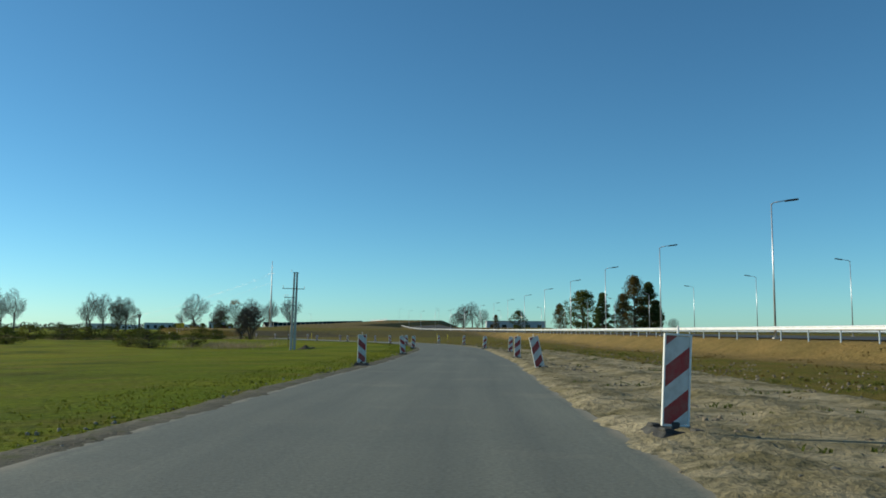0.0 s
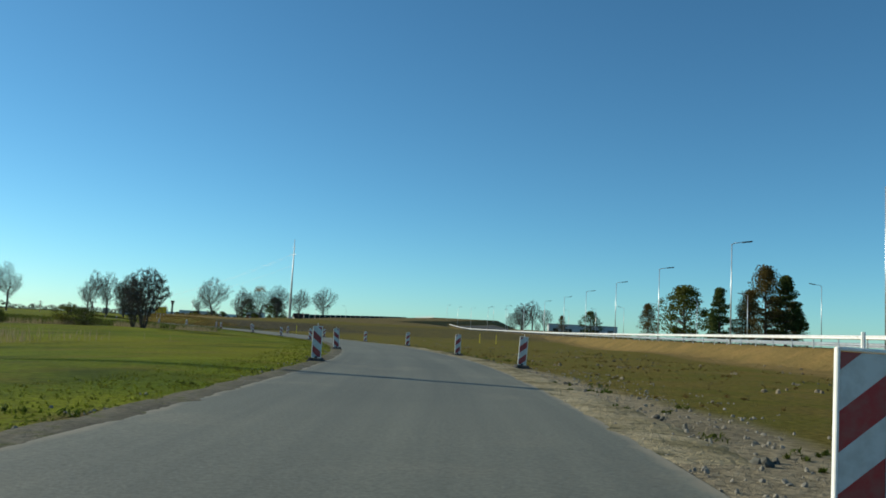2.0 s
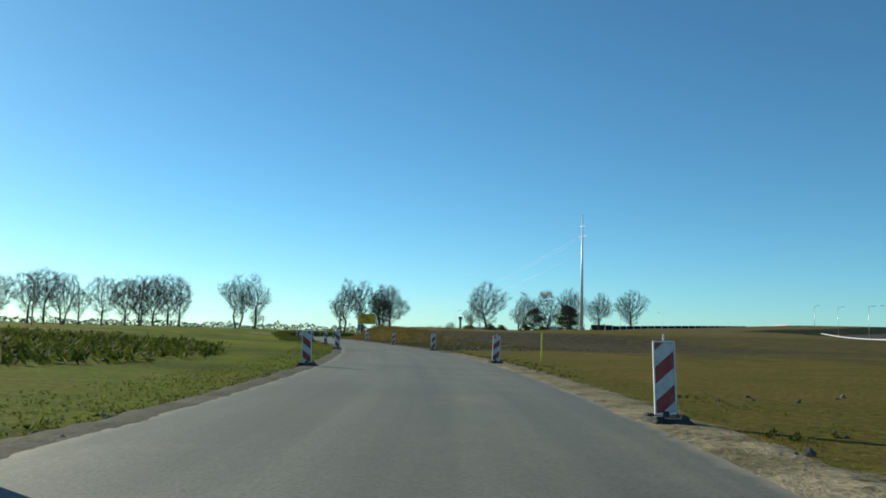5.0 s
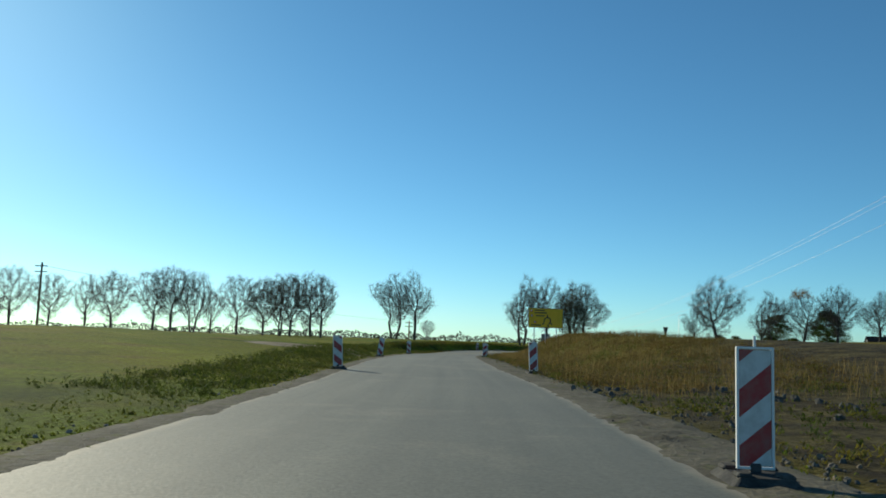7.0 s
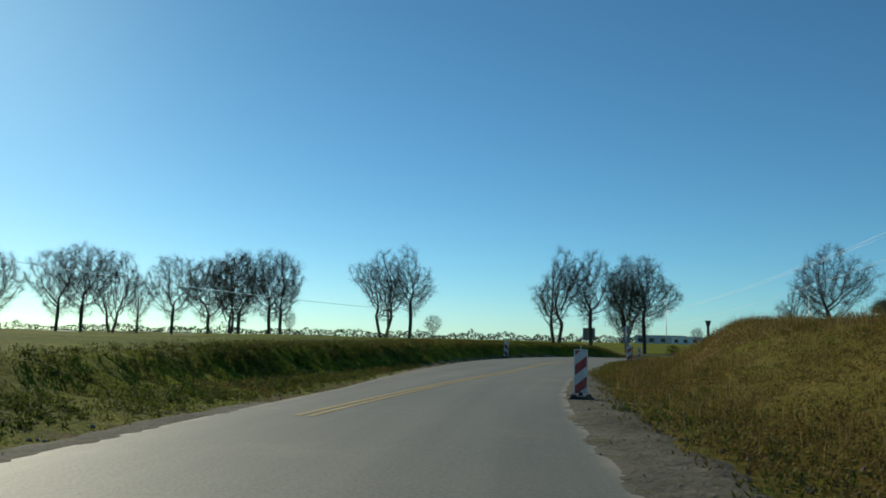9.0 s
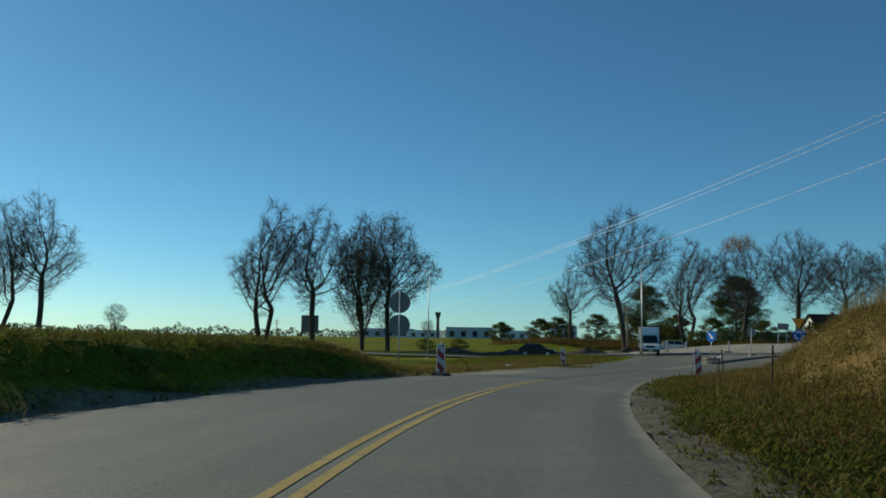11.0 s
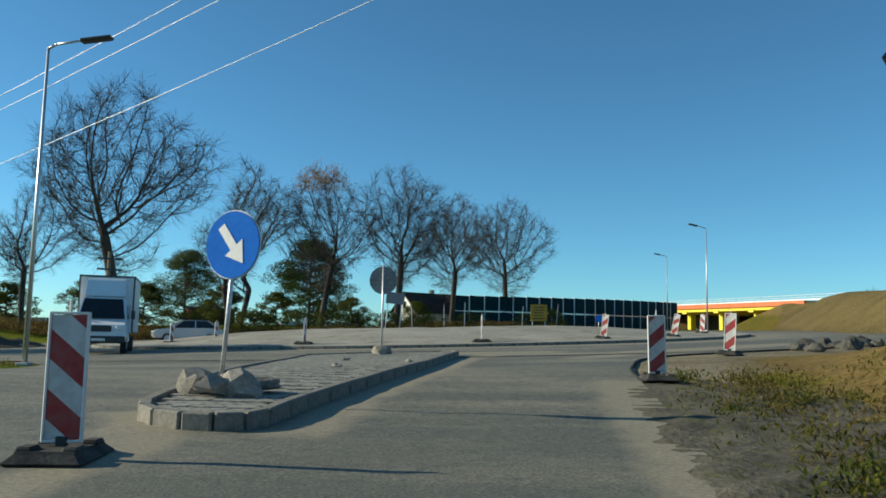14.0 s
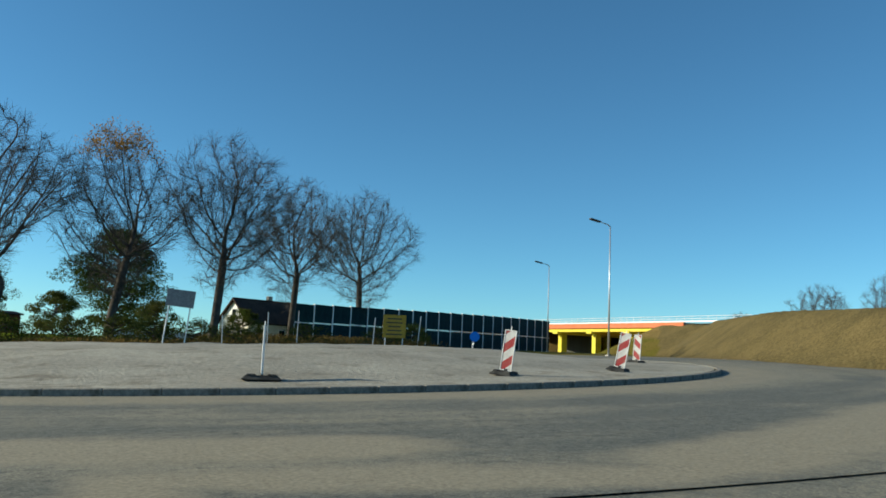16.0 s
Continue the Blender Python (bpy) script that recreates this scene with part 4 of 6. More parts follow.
def leafy_tree(seed, height, width, mat, label, name="tree", clumps=60, per=60, low=0.18, conic=0.0, leaf=0.16, flat=0.6):
    """A trunk with limbs and a crown of many small leaves in uneven clumps."""
    rnd = random.Random(seed)
    ob = thing(name, label, name, group="roadside trees")
    rows = [(Vector((0, 0, -0.2)), Vector((0, 0, height * 0.9)), height * 0.02, height * 0.006, 0)]
    cs = []
    for k in range(clumps):
        u = rnd.uniform(0, 1) ** 0.8
        z = height * (low + (0.97 - low) * u)
        prof = (1 - u) * conic + (1 - conic) * math.sin(math.pi * min(1, 0.12 + 0.86 * u)) ** 0.7
        r = width / 2 * prof * rnd.uniform(0.35, 1.05)
        t = rnd.uniform(0, 6.283)
        c = Vector((r * math.cos(t), r * math.sin(t), z))
        rows.append((Vector((0, 0, z - 0.25 * r)), c, 0.05 + 0.004 * height, 0.02, 2))
        g = width * rnd.uniform(0.09, 0.17)
        for _ in range(per):
            d = Vector((rnd.gauss(0, 1), rnd.gauss(0, 1), rnd.gauss(0, 1))).normalized() * rnd.uniform(0.1, 1) ** 0.5
            cs.append(c + Vector((d.x * g, d.y * g, d.z * g * flat)))
    limbs_mesh("trunk", rows, M["bark"], ob)
    leaf_mesh("crown", cs, leaf, mat, ob, rnd)
    return ob


def plant(ob, x, y, height, base_height, yaw, used=set(), z=None):
    s = height / base_height
    m = at(x, y, yaw, z=(gz(x, y) if z is None else z))
    if ob.name in used:
        c = copy_thing(ob, m)
        c.scale = (s, s, s)
        return c
    used.add(ob.name)
    ob.matrix_basis = m
    ob.scale = (s, s, s)
    return ob


M["leaf_orange"] = leaf_mat("orange_leaves", (0.34, 0.17, 0.03), (0.26, 0.14, 0.03))
bare = [leafless_tree(11, 20, 0.68, label="tall bare roadside tree with a wide fine-twigged crown"), leafless_tree(23, 20, 0.68, stems=2, label="bare tree with two upright stems"),
    leafless_tree(37, 20, 0.68, label="bare old tree with heavy spreading limbs"), leafless_tree(41, 20, 0.6, label="slender bare tree with upright limbs")]
tufted = leafless_tree(43, 20, 0.66, 2200, M["leaf_orange"], label="bare tree with a tuft of orange leaves at the top", top_only=0.86)
leafy = [leafless_tree(53, 18, 0.6, 9000, M["leaf_brown"], label="half-bare tree with thin brownish leaves", bare=0.15), leafless_tree(59, 18, 0.54, 11000, M["leaf_brown"], stems=2, label="upright tree still holding brown-green leaves", bare=0.12)]
far = [leafless_tree(61, 20, 0.74, label="bare broad-crowned tree standing far across the meadow", marks=880, bare=0.13), leafless_tree(67, 20, 0.7, stems=2, label="bare twin-stemmed tree far across the meadow", marks=880, bare=0.13), leafless_tree(69, 20, 0.5, label="slender bare tree far across the meadow", marks=700, bare=0.1)]
far_leafy = leafless_tree(79, 18, 0.7, 6000, M["leaf_brown"], label="distant tree still holding brown-green leaves", bare=0.1, marks=700)
pine = leafy_tree(5, 13, 13, M["needles"], "dark green pine with broad ragged crown", "pine", 130, 280, 0.1, 0.15, 0.12, 0.5)
bush = leafy_tree(6, 4, 5, M["leaf_green"], "dense green and brown bush", "bush", 55, 150, 0.03, 0.0, 0.09)
# kind, x, y, height of the top above the datum
TREES = [(bare[3], -149.1, 466.5, 12.3), (bare[0], -139, 458.4, 20.3), (bare[1], -130.6, 473.8, 16.9), (tufted, -121.7, 477.2, 17.7), (bare[2], -113.2, 479.6, 19), (bare[0], -104.5, 492, 18), (bare[2], -94.1, 504.1, 20),
    (bare[1], -233.8, 427.4, 21.0), (bare[3], -224.7, 427.1, 21.0), (bare[1], -189, 434.5, 19.6), (bare[3], -182, 437, 19), (leafy[1], -174, 437.5, 17.5), (leafy[0], -169.5, 436.5, 16.8),
    (far[0], -298.4, 334.8, 17.0), (far[0], -294, 344, 15.6), (far[2], -291, 353.5, 16.0), (far_leafy, -278.3, 354.7, 16.6), (far[0], -282.5, 370.6, 18.7), (far[0], -279, 374.7, 20.0), (far[1], -276.3, 380.5, 18.6), (far[2], -274.5, 386, 13.6),
    (far[0], -268.5, 391.5, 18.3), (far_leafy, -263.5, 398, 17.8), (far[1], -260.1, 402, 19.4), (far_leafy, -243.5, 392, 18.0), (far[0], -246.7, 403, 19.6), (far[2], -235.5, 397, 17.5),
    (far[0], -302, 318, 17), (far[0], -304, 300, 16), (far_leafy, -296, 280, 15), (far[2], -290, 262, 14), (far[1], -292, 240, 15)]
for k, (ob, x, y, h) in enumerate(TREES):
    plant(ob, x, y, h - gz(x, y), 18 if ob in leafy or ob is far_leafy else 20, k * 1.9)
for x, y, h in ((-123, 510, 13.2), (-143.0, 524, 12.5)):
    plant(pine, x, y, h, 13, x)
for x, y, h in ((-140, 475, 4.6), (-147, 480, 5), (-153, 474, 4.5), (-158, 482, 4.5), (-133, 484, 4.5), (-127, 488, 4.0), (-118, 484, 3.4), (-110, 486, 3.2), (-164, 476, 4)):
    plant(bush, x, y, h, 4, x)


def sz(x, y):
    return float(surf(np.array([x]), np.array([y]))[0])


# ---- poles, masts and rails ----
def double_pole():
    ob = thing("power_pole", "leaning twin concrete power pole with steel crossarms, on grass", "power pole", at(-17.0, 92.7, radians(12), lean=radians(1.2)))
    for x in (-0.2, 0.2):
        bm = bmesh.new()
        vs = box(bm, (x, 0, 4.3), (0.3, 0.3, 9.0), bevel=0.02)
        for v in bm.verts:
            k = (v.co.z + 0.2) / 9
            v.co.x = v.co.x * (1 - 0.35 * k) + 0.1 * x * k
            v.co.y *= 1 - 0.4 * k
        part("pole", bm, M["concrete"], ob)
    for z, w, x in ((6.9, 2.5, -0.2), (8.75, 0.7, 0.0), (5.9, 1.2, -0.6), (5.0, 1.3, -0.6)):
        bm = bmesh.new()
        box(bm, (x, -0.15, z), (w, 0.07, 0.07), bevel=0.01)
        part("crossarm", bm, M["dark"], ob, "dark steel crossarm")
    for z in (1.6, 3.6, 5.4):
        bm = bmesh.new()
        box(bm, (0, 0, z), (0.62, 0.24, 0.12), bevel=0.01)
        part("tie", bm, M["concrete"], ob)
    for x, z in ((-1.35, 6.98), (1.0, 6.98), (-1.1, 6.0), (-0.8, 6.0), (-0.5, 8.85)):
        bm = bmesh.new()
        for k in range(4):
            tube(bm, (x, -0.15, z + 0.06 * k), (x, -0.15, z + 0.04 + 0.06 * k), 0.06, 0.035, 8)
        part("insulator", bm, M["white"], ob, "pale ceramic insulator")
    for x in (-1.1, -0.75):
        bm = bmesh.new()
        pts = [(x, -0.2, 5.9), (x + 0.02, -0.2, 4.9), (-0.75 + 0.3 * (x + 0.75), -0.2, 3.9), (-0.6, -0.2, 3.0), (-0.5, -0.2, 0.2)]
        for p, q in zip(pts, pts[1:]):
            tube(bm, p, q, 0.025, n=5)
        part("cable", bm, M["dark"], ob)


double_pole()


def steel_mast():
    ob = thing("power_mast", "tall pale steel power mast with two crossarms on the hill", "power mast", at(-80.5, 381.6, radians(-44)))
    top = 32.8 - gz(-80.5, 381.6)
    bm = bmesh.new()
    tube(bm, (0, 0, -0.5), (0, 0, top), 0.55, 0.12, 12)
    part("shaft", bm, M["white_rail"], ob, shade=True)
    for z, w in ((top - 6.0, 4.2), (top - 3.2, 2.2)):
        bm = bmesh.new()
        tube(bm, (-w / 2, 0, z + 0.15), (0, 0, z), 0.06, 0.14, 6)
        tube(bm, (w / 2, 0, z + 0.15), (0, 0, z), 0.06, 0.14, 6)
        part("crossarm", bm, M["steel"], ob)
    bm = bmesh.new()
    tube(bm, (0, 0, -0.3), (0, 0, 0.5), 1.0, 0.9, 12)
    part("footing", bm, M["concrete"], ob)


steel_mast()


def wooden_pole(x, y, top, label="grey wooden power pole with a short crossarm"):
    ob = thing("power_pole", label, "power pole", at(x, y, 0.6))
    h = top - gz(x, y)
    bm = bmesh.new()
    tube(bm, (0, 0, -0.2), (0, 0, h), 0.17, 0.12, 8)
    part("pole", bm, M["wood"], ob, shade=True)
    for z in (h - 0.5, h - 1.25):
        bm = bmesh.new()
        box(bm, (0, -0.14, z), (1.7, 0.12, 0.13), bevel=0.01)
        part("crossarm", bm, M["dark"], ob)


wooden_pole(-164.3, 281.0, 8.1)
wooden_pole(-170.4, 362.1, 3.6)
wooden_pole(-137.0, 446.0, 4.3)
wooden_pole(-261.0, 555.0, 4.6, "distant wooden pole carrying the line across the road")


def wire(p, q, drop, label):
    """A conductor hanging between two points, drop metres below the straight line at its middle."""
    p, q = Vector(p), Vector(q)
    run = [p.lerp(q, k / 24) - Vector((0, 0, 4 * drop * (k / 24) * (1 - k / 24))) for k in range(25)]
    side = (q - p).cross(Vector((0, 0, 1))).normalized() * 0.02
    up = Vector((0, 0, 0.02))
    v = [c + side * math.cos(a) + up * math.sin(a) for c in run for a in (0, 1.257, 2.513, 3.77, 5.027)]
    f = [(5 * i + k, 5 * i + (k + 1) % 5, 5 * i + 5 + (k + 1) % 5, 5 * i + 5 + k) for i in range(24) for k in range(5)]
    ob = mesh_object("power_line", v, f, M["conductor"])
    return tagged(ob, label, "power line", "power lines over the road")


M["conductor"] = rough_mat("bright_aluminium_wire", (0.8, 0.8, 0.8), (0.86, 0.86, 0.86), 0.05, 3, 0.4, 0.1, bump=0)
for lat, z0 in ((-2.2, 26.6), (-0.6, 26.6), (0.0, 23.2)):
    wire((-79.5 + 0.69 * lat, 381.7 + 0.722 * lat, z0), (-79.5 - 0.722 * 250 + 0.69 * lat * 0.3, 381.7 + 0.69 * 250 + 0.722 * lat * 0.3, z0 - 22.5), 6.25, "bright aluminium power line hanging from the steel mast")
wire((-164.3, 281.0, 7.7), (-170.4, 362.1, 3.3), 0.9, "thin power line between wooden poles")


def rail(name, off, lo, hi, label, posts=True, heights=(0.62,)):
    """A crash barrier along the main road."""
    ob = thing(name, label, "crash barrier")
    sel = np.where((EXPRESS[:, 1] > lo) & (EXPRESS[:, 1] < hi))[0]
    line = EXPRESS[sel] + np.c_[EXPRESS_R[sel] * off, np.full(len(sel), -0.06)]
    side = EXPRESS_R[sel]
    prof = [(0.0, -0.155), (-0.06, -0.11), (-0.06, -0.05), (0.0, 0.0), (-0.06, 0.05), (-0.06, 0.11), (0.0, 0.155)]
    for h in heights:
        v = [(p[0] + s[0] * u, p[1] + s[1] * u, p[2] + h + w * 0.85) for p, s in zip(line, side) for u, w in prof]
        n = len(prof)
        f = [(i * n + k, i * n + k + 1, (i + 1) * n + k + 1, (i + 1) * n + k) for i in range(len(line) - 1) for k in range(n - 1)]
        # near beam whiter than the others: sun glint put into its colour
        o = mesh_object("beam", v, f, M["white_rail"] if posts else M["steel"], ob)
        o.modifiers.new("thick", "SOLIDIFY").thickness = 0.012
    if posts:
        bm = bmesh.new()
        box(bm, (0, 0, 0.35), (0.06, 0.1, 0.95), bevel=0.005)
        me = bpy.data.meshes.new("post")
        bm.to_mesh(me)
        bm.free()
        me.materials.append(M["steel"])
        s = stations(line)
        for d in np.arange(1, s[-1], 4.0):
            o = new("post", me)
            o.parent = ob
            o.location = (np.interp(d, s, line[:, 0]) + 0.06, np.interp(d, s, line[:, 1]), np.interp(d, s, line[:, 2]))
    return ob


rail("crash_barrier", -0.05, -30, 470, "pale galvanised crash barrier on posts along the bank", heights=(0.72,))
rail("crash_barrier", 14.2, -30, 420, "pale galvanised crash barrier between the carriageways", posts=False)
rail("crash_barrier", 28.2, -30, 420, "pale galvanised crash barrier at the far road edge", posts=False)


# ---- traffic signs ----
def post_sign(name, label, m, height, lean=0.0, r=0.03):
    ob = thing(name, label, "traffic sign", m)
    bm = bmesh.new()
    tube(bm, (0, 0, -0.25), (0, 0, height), r, n=8)
    part("post", bm, M["steel"], ob, shade=True)
    return ob


def arc_arrow(bm, a0, a1, r0, r1, y):
    """A bent arrow on a round sign, in x, z."""
    n = 8
    rows = []
    for k in range(n + 1):
        a = radians(a0 + (a1 - a0) * k / n)
        rows.append((bm.verts.new((r0 * math.cos(a), y, r0 * math.sin(a))), bm.verts.new((r1 * math.cos(a), y, r1 * math.sin(a)))))
    for p, q in zip(rows, rows[1:]):
        bm.faces.new((p[0], q[0], q[1], p[1]))
    a, rm, w = radians(a1), (r0 + r1) / 2, (r1 - r0) * 1.05
    d = 1 if a1 > a0 else -1
    tip = a + d * 0.55
    bm.faces.new([bm.verts.new((c * math.cos(t), y, c * math.sin(t))) for c, t in ((rm - w, a), (rm, tip), (rm + w, a))])


z = gz(-118.1, 392.3)
yield_sign = post_sign("yield_sign", "orange-yellow yield triangle above blue roundabout disc, thin post", at(-118.1, 392.4, radians(-8), z=gz(-118.1, 392.4) - 0.2), 3.6)
tri = [(-0.43, 0.37), (-0.4, 0.41), (0.4, 0.41), (0.43, 0.37), (0.03, -0.36), (-0.03, -0.36)]
bm = bmesh.new()
plate(bm, [(x, zz + 3.25) for x, zz in tri], 0.012)
o = part("triangle", bm, M["black"], yield_sign, "orange-yellow triangle with dark rim")
o.location = (0, -0.05, 0)
bm = bmesh.new()
plate(bm, [(x * 0.93, zz * 0.93 + 3.252) for x, zz in tri], 0.006)
part("triangle_face", bm, M["yield"], o).location = (0, -0.01, 0)
bm = bmesh.new()
plate(bm, circle(0.42, 36, 0, 2.44), 0.012)
o = part("disc", bm, M["blue_sign"], yield_sign, "blue disc with three bent white arrows")
o.location = (0, -0.05, 0)
for k in range(3):
    bm = bmesh.new()
    arc_arrow(bm, 40 + 120 * k, 105 + 120 * k, 0.21, 0.31, 0)
    bmesh.ops.translate(bm, verts=bm.verts, vec=(0, -0.012, 2.44))
    part("arrow", bm, M["white"], o)

arrow_sign = post_sign("keep_right_sign", "blue disc with white slanting arrow on leaning post", at(-124.25, 397.2, radians(-36), z=sz(-124.25, 397.2) + 0.12, lean=radians(4)), 2.3)
bm = bmesh.new()
plate(bm, circle(0.43, 40, 0, 1.92), 0.012)
o = part("disc", bm, M["blue_sign"], arrow_sign)
o.location = (0, -0.05, 0)
bm = bmesh.new()
q = math.radians(-48)
rot = lambda x, zz: (x * math.cos(q) - zz * math.sin(q), 1.92 + x * math.sin(q) + zz * math.cos(q))
plate(bm, [rot(*p) for p in ((-0.3, 0.06), (0.05, 0.06), (0.05, 0.17), (0.31, 0.0), (0.05, -0.17), (0.05, -0.06), (-0.3, -0.06))], 0.004)
part("arrow", bm, M["white"], o).location = (0, -0.012, 0)
bm = bmesh.new()
plate(bm, circle(0.445, 40, 0, 1.92), 0.006)
part("rim", bm, M["white"], arrow_sign).location = (0, -0.036, 0)


def disc_back(x, y, zs, label, r=0.4, yaw=0.0, z=None):
    ob = post_sign("round_sign", label, at(x, y, radians(yaw), z=z), max(zs) + 0.45)
    for h in zs:
        bm = bmesh.new()
        plate(bm, circle(r, 32, 0, h), 0.012)
        o = part("disc", bm, M["grey_back"], ob, "plain grey back of a round sign")
        o.location = (0, 0.05, 0)
        for k in (-0.18, 0.18):
            bm = bmesh.new()
            box(bm, (0, 0.0, h + k), (0.1, 0.06, 0.04), bevel=0.005)
            part("clamp", bm, M["steel"], o)
    return ob


disc_back(-121.1, 409.6, (2.1,), "back of round sign on post in a concrete block", z=sz(-121.1, 409.6) + 0.15, yaw=-12)
disc_back(-135.3, 361.0, (1.9, 2.85), "two grey round sign backs above one another on post", 0.45, 15)


def yellow_direction_sign():
    ob = thing("direction_sign", "large yellow direction sign with black roundabout diagram on posts", "direction sign", at(-94.5, 293.6, radians(40)))
    top = 2.85 - gz(-94.5, 293.6)
    bm = bmesh.new()
    box(bm, (0, 0, top - 0.87), (3.05, 0.03, 1.74), bevel=0.006)
    panel = part("panel", bm, M["yellow_sign"], ob)
    bm = bmesh.new()
    for x, zz, sx, sz in ((0, top - 0.02, 3.09, 0.04), (0, top - 1.72, 3.09, 0.04), (-1.53, top - 0.87, 0.04, 1.74), (1.53, top - 0.87, 0.04, 1.74)):
        box(bm, (x, 0, zz), (sx, 0.045, sz))
    part("frame", bm, M["black"], panel)
    for x in (-1.0, 0.0, 1.0):
        bm = bmesh.new()
        tube(bm, (x, 0.06, -0.3), (x, 0.06, top - 0.1), 0.045, n=8)
        part("post", bm, M["steel"], ob)
    bm = bmesh.new()
    cz = top - 1.12
    for k in range(16):
        a0, a1 = radians(-65 + k * 17), radians(-65 + (k + 1) * 17)
        vs = [bm.verts.new((0.15 + c * math.cos(a), -0.024, cz + c * math.sin(a))) for c, a in ((0.24, a0), (0.34, a0), (0.34, a1), (0.24, a1))]
        bm.faces.new(vs)
    for a in (90, -35, 215, -80):
        x0, z0 = 0.15 + 0.33 * math.cos(radians(a)), cz + 0.33 * math.sin(radians(a))
        x1, z1 = 0.15 + 0.55 * math.cos(radians(a)), cz + 0.55 * math.sin(radians(a))
        px, pz = -0.05 * math.sin(radians(a)), 0.05 * math.cos(radians(a))
        bm.faces.new([bm.verts.new(p) for p in ((x0 - px, -0.024, z0 - pz), (x1 - px, -0.024, z1 - pz), (x1 + px, -0.024, z1 + pz), (x0 + px, -0.024, z0 + pz))])
    part("diagram", bm, M["black"], panel, "black bent roundabout arrow")
    for x, zz in ((-1.3, top - 0.25), (-1.25, top - 0.68), (-0.95, top - 1.25)):
        bm = bmesh.new()
        box(bm, (x, -0.02, zz), (0.24, 0.012, 0.17), bevel=0.01)
        part("shield", bm, M["red"], panel, "small red route shield")
        bm = bmesh.new()
        box(bm, (x, -0.028, zz), (0.14, 0.006, 0.07))
        part("text_bar", bm, M["white"], panel)
    for x, zz, w in ((-0.55, top - 0.2, 0.9), (-0.45, top - 0.42, 1.1), (-0.5, top - 0.68, 0.8), (-0.85, top - 1.52, 0.9)):
        bm = bmesh.new()
        box(bm, (x, -0.02, zz), (w, 0.01, 0.09))
        part("text_bar", bm, M["black"], panel)


yellow_direction_sign()


def board_sign(name, label, x, y, yaw, w, h, low, mat, lean=0.0, z=None, back=True):
    ob = thing(name, label, "road sign", at(x, y, radians(yaw), z=z, lean=radians(lean)))
    for px in (-w * 0.38, w * 0.38):
        bm = bmesh.new()
        tube(bm, (px, 0.05, -0.2), (px, 0.05, low + h * 0.9), 0.035, n=6)
        part("post", bm, M["steel"], ob)
    bm = bmesh.new()
    box(bm, (0, 0, low + h / 2), (w, 0.03, h), bevel=0.005)
    p = part("panel", bm, mat, ob)
    bm = bmesh.new()
    for k in range(5):
        box(bm, (0, -0.02, low + h * (0.15 + 0.17 * k)), (w * (0.7 - 0.08 * (k % 3)), 0.008, h * 0.05))
    if back:
        part("text_bars", bm, M["black"], p)
    else:
        bm.free()
    return ob


board_sign("yellow_sign", "square yellow road sign on two posts", -104.5, 451.0, -16, 1.35, 1.35, 1.15, M["ochre"])
board_sign("reversed_sign", "grey back of a sign on two leaning posts", -117.0, 447.2, -15, 1.4, 0.85, 2.6, M["grey_back"], lean=5, back=False)
board_sign("yellow_sign", "low yellow road sign beside the van", -131.5, 446.0, 10, 1.9, 0.8, 0.6, M["yellow_sign"])
board_sign("reversed_sign", "dark back of a large sign beside the old road", -183.0, 438.0, 20, 2.6, 2.6, 2.4, M["grey_back"], back=False)
small = post_sign("blue_sign", "small blue disc sign leaning on a post", at(-98.0, 455.0, radians(-20), lean=radians(8)), 1.5)
bm = bmesh.new()
plate(bm, circle(0.33, 28, 0, 1.3), 0.012)
part("disc", bm, M["blue_sign"], small).location = (0, -0.05, 0)
for k, (x, y) in enumerate(((-113.5, 462.0), (-110.5, 462.0), (-108.0, 465.0), (-103.0, 462.0), (-99.0, 464.0))):
    ob = thing("steel_post", "bare galvanised post standing in dry grass", "post", at(x, y, lean=radians(-3 + 2 * k)), group="bare posts by the roundabout")
    bm = bmesh.new()
    tube(bm, (0, 0, -0.2), (0, 0, 2.6 + 0.25 * (k % 3)), 0.035, n=6)
    part("tube", bm, M["steel"], ob)


# ---- stones ----
def rock(name, label, x, y, z, s, seed, mat=None):
    rnd = random.Random(seed)
    bm = bmesh.new()
    bmesh.ops.create_icosphere(bm, subdivisions=2, radius=1)
    for v in bm.verts:
        k = 0.8 + 0.35 * noise.noise(v.co * 1.6 + Vector((seed, 0, 0)))
        v.co = Vector((v.co.x * s[0] * k, v.co.y * s[1] * k, max(v.co.z * s[2] * k, -0.25 * s[2])))
    me = bpy.data.meshes.new(name)
    bm.to_mesh(me)
    bm.free()
    me.materials.append(mat or M["stone"])
    ob = new(name, me)
    ob.matrix_basis = Matrix.Translation((x, y, z)) @ Euler((rnd.uniform(-0.2, 0.2), rnd.uniform(-0.2, 0.2), rnd.uniform(0, 6))).to_matrix().to_4x4()
    return tagged(ob, label, "rock", "rocks weighting the signs")


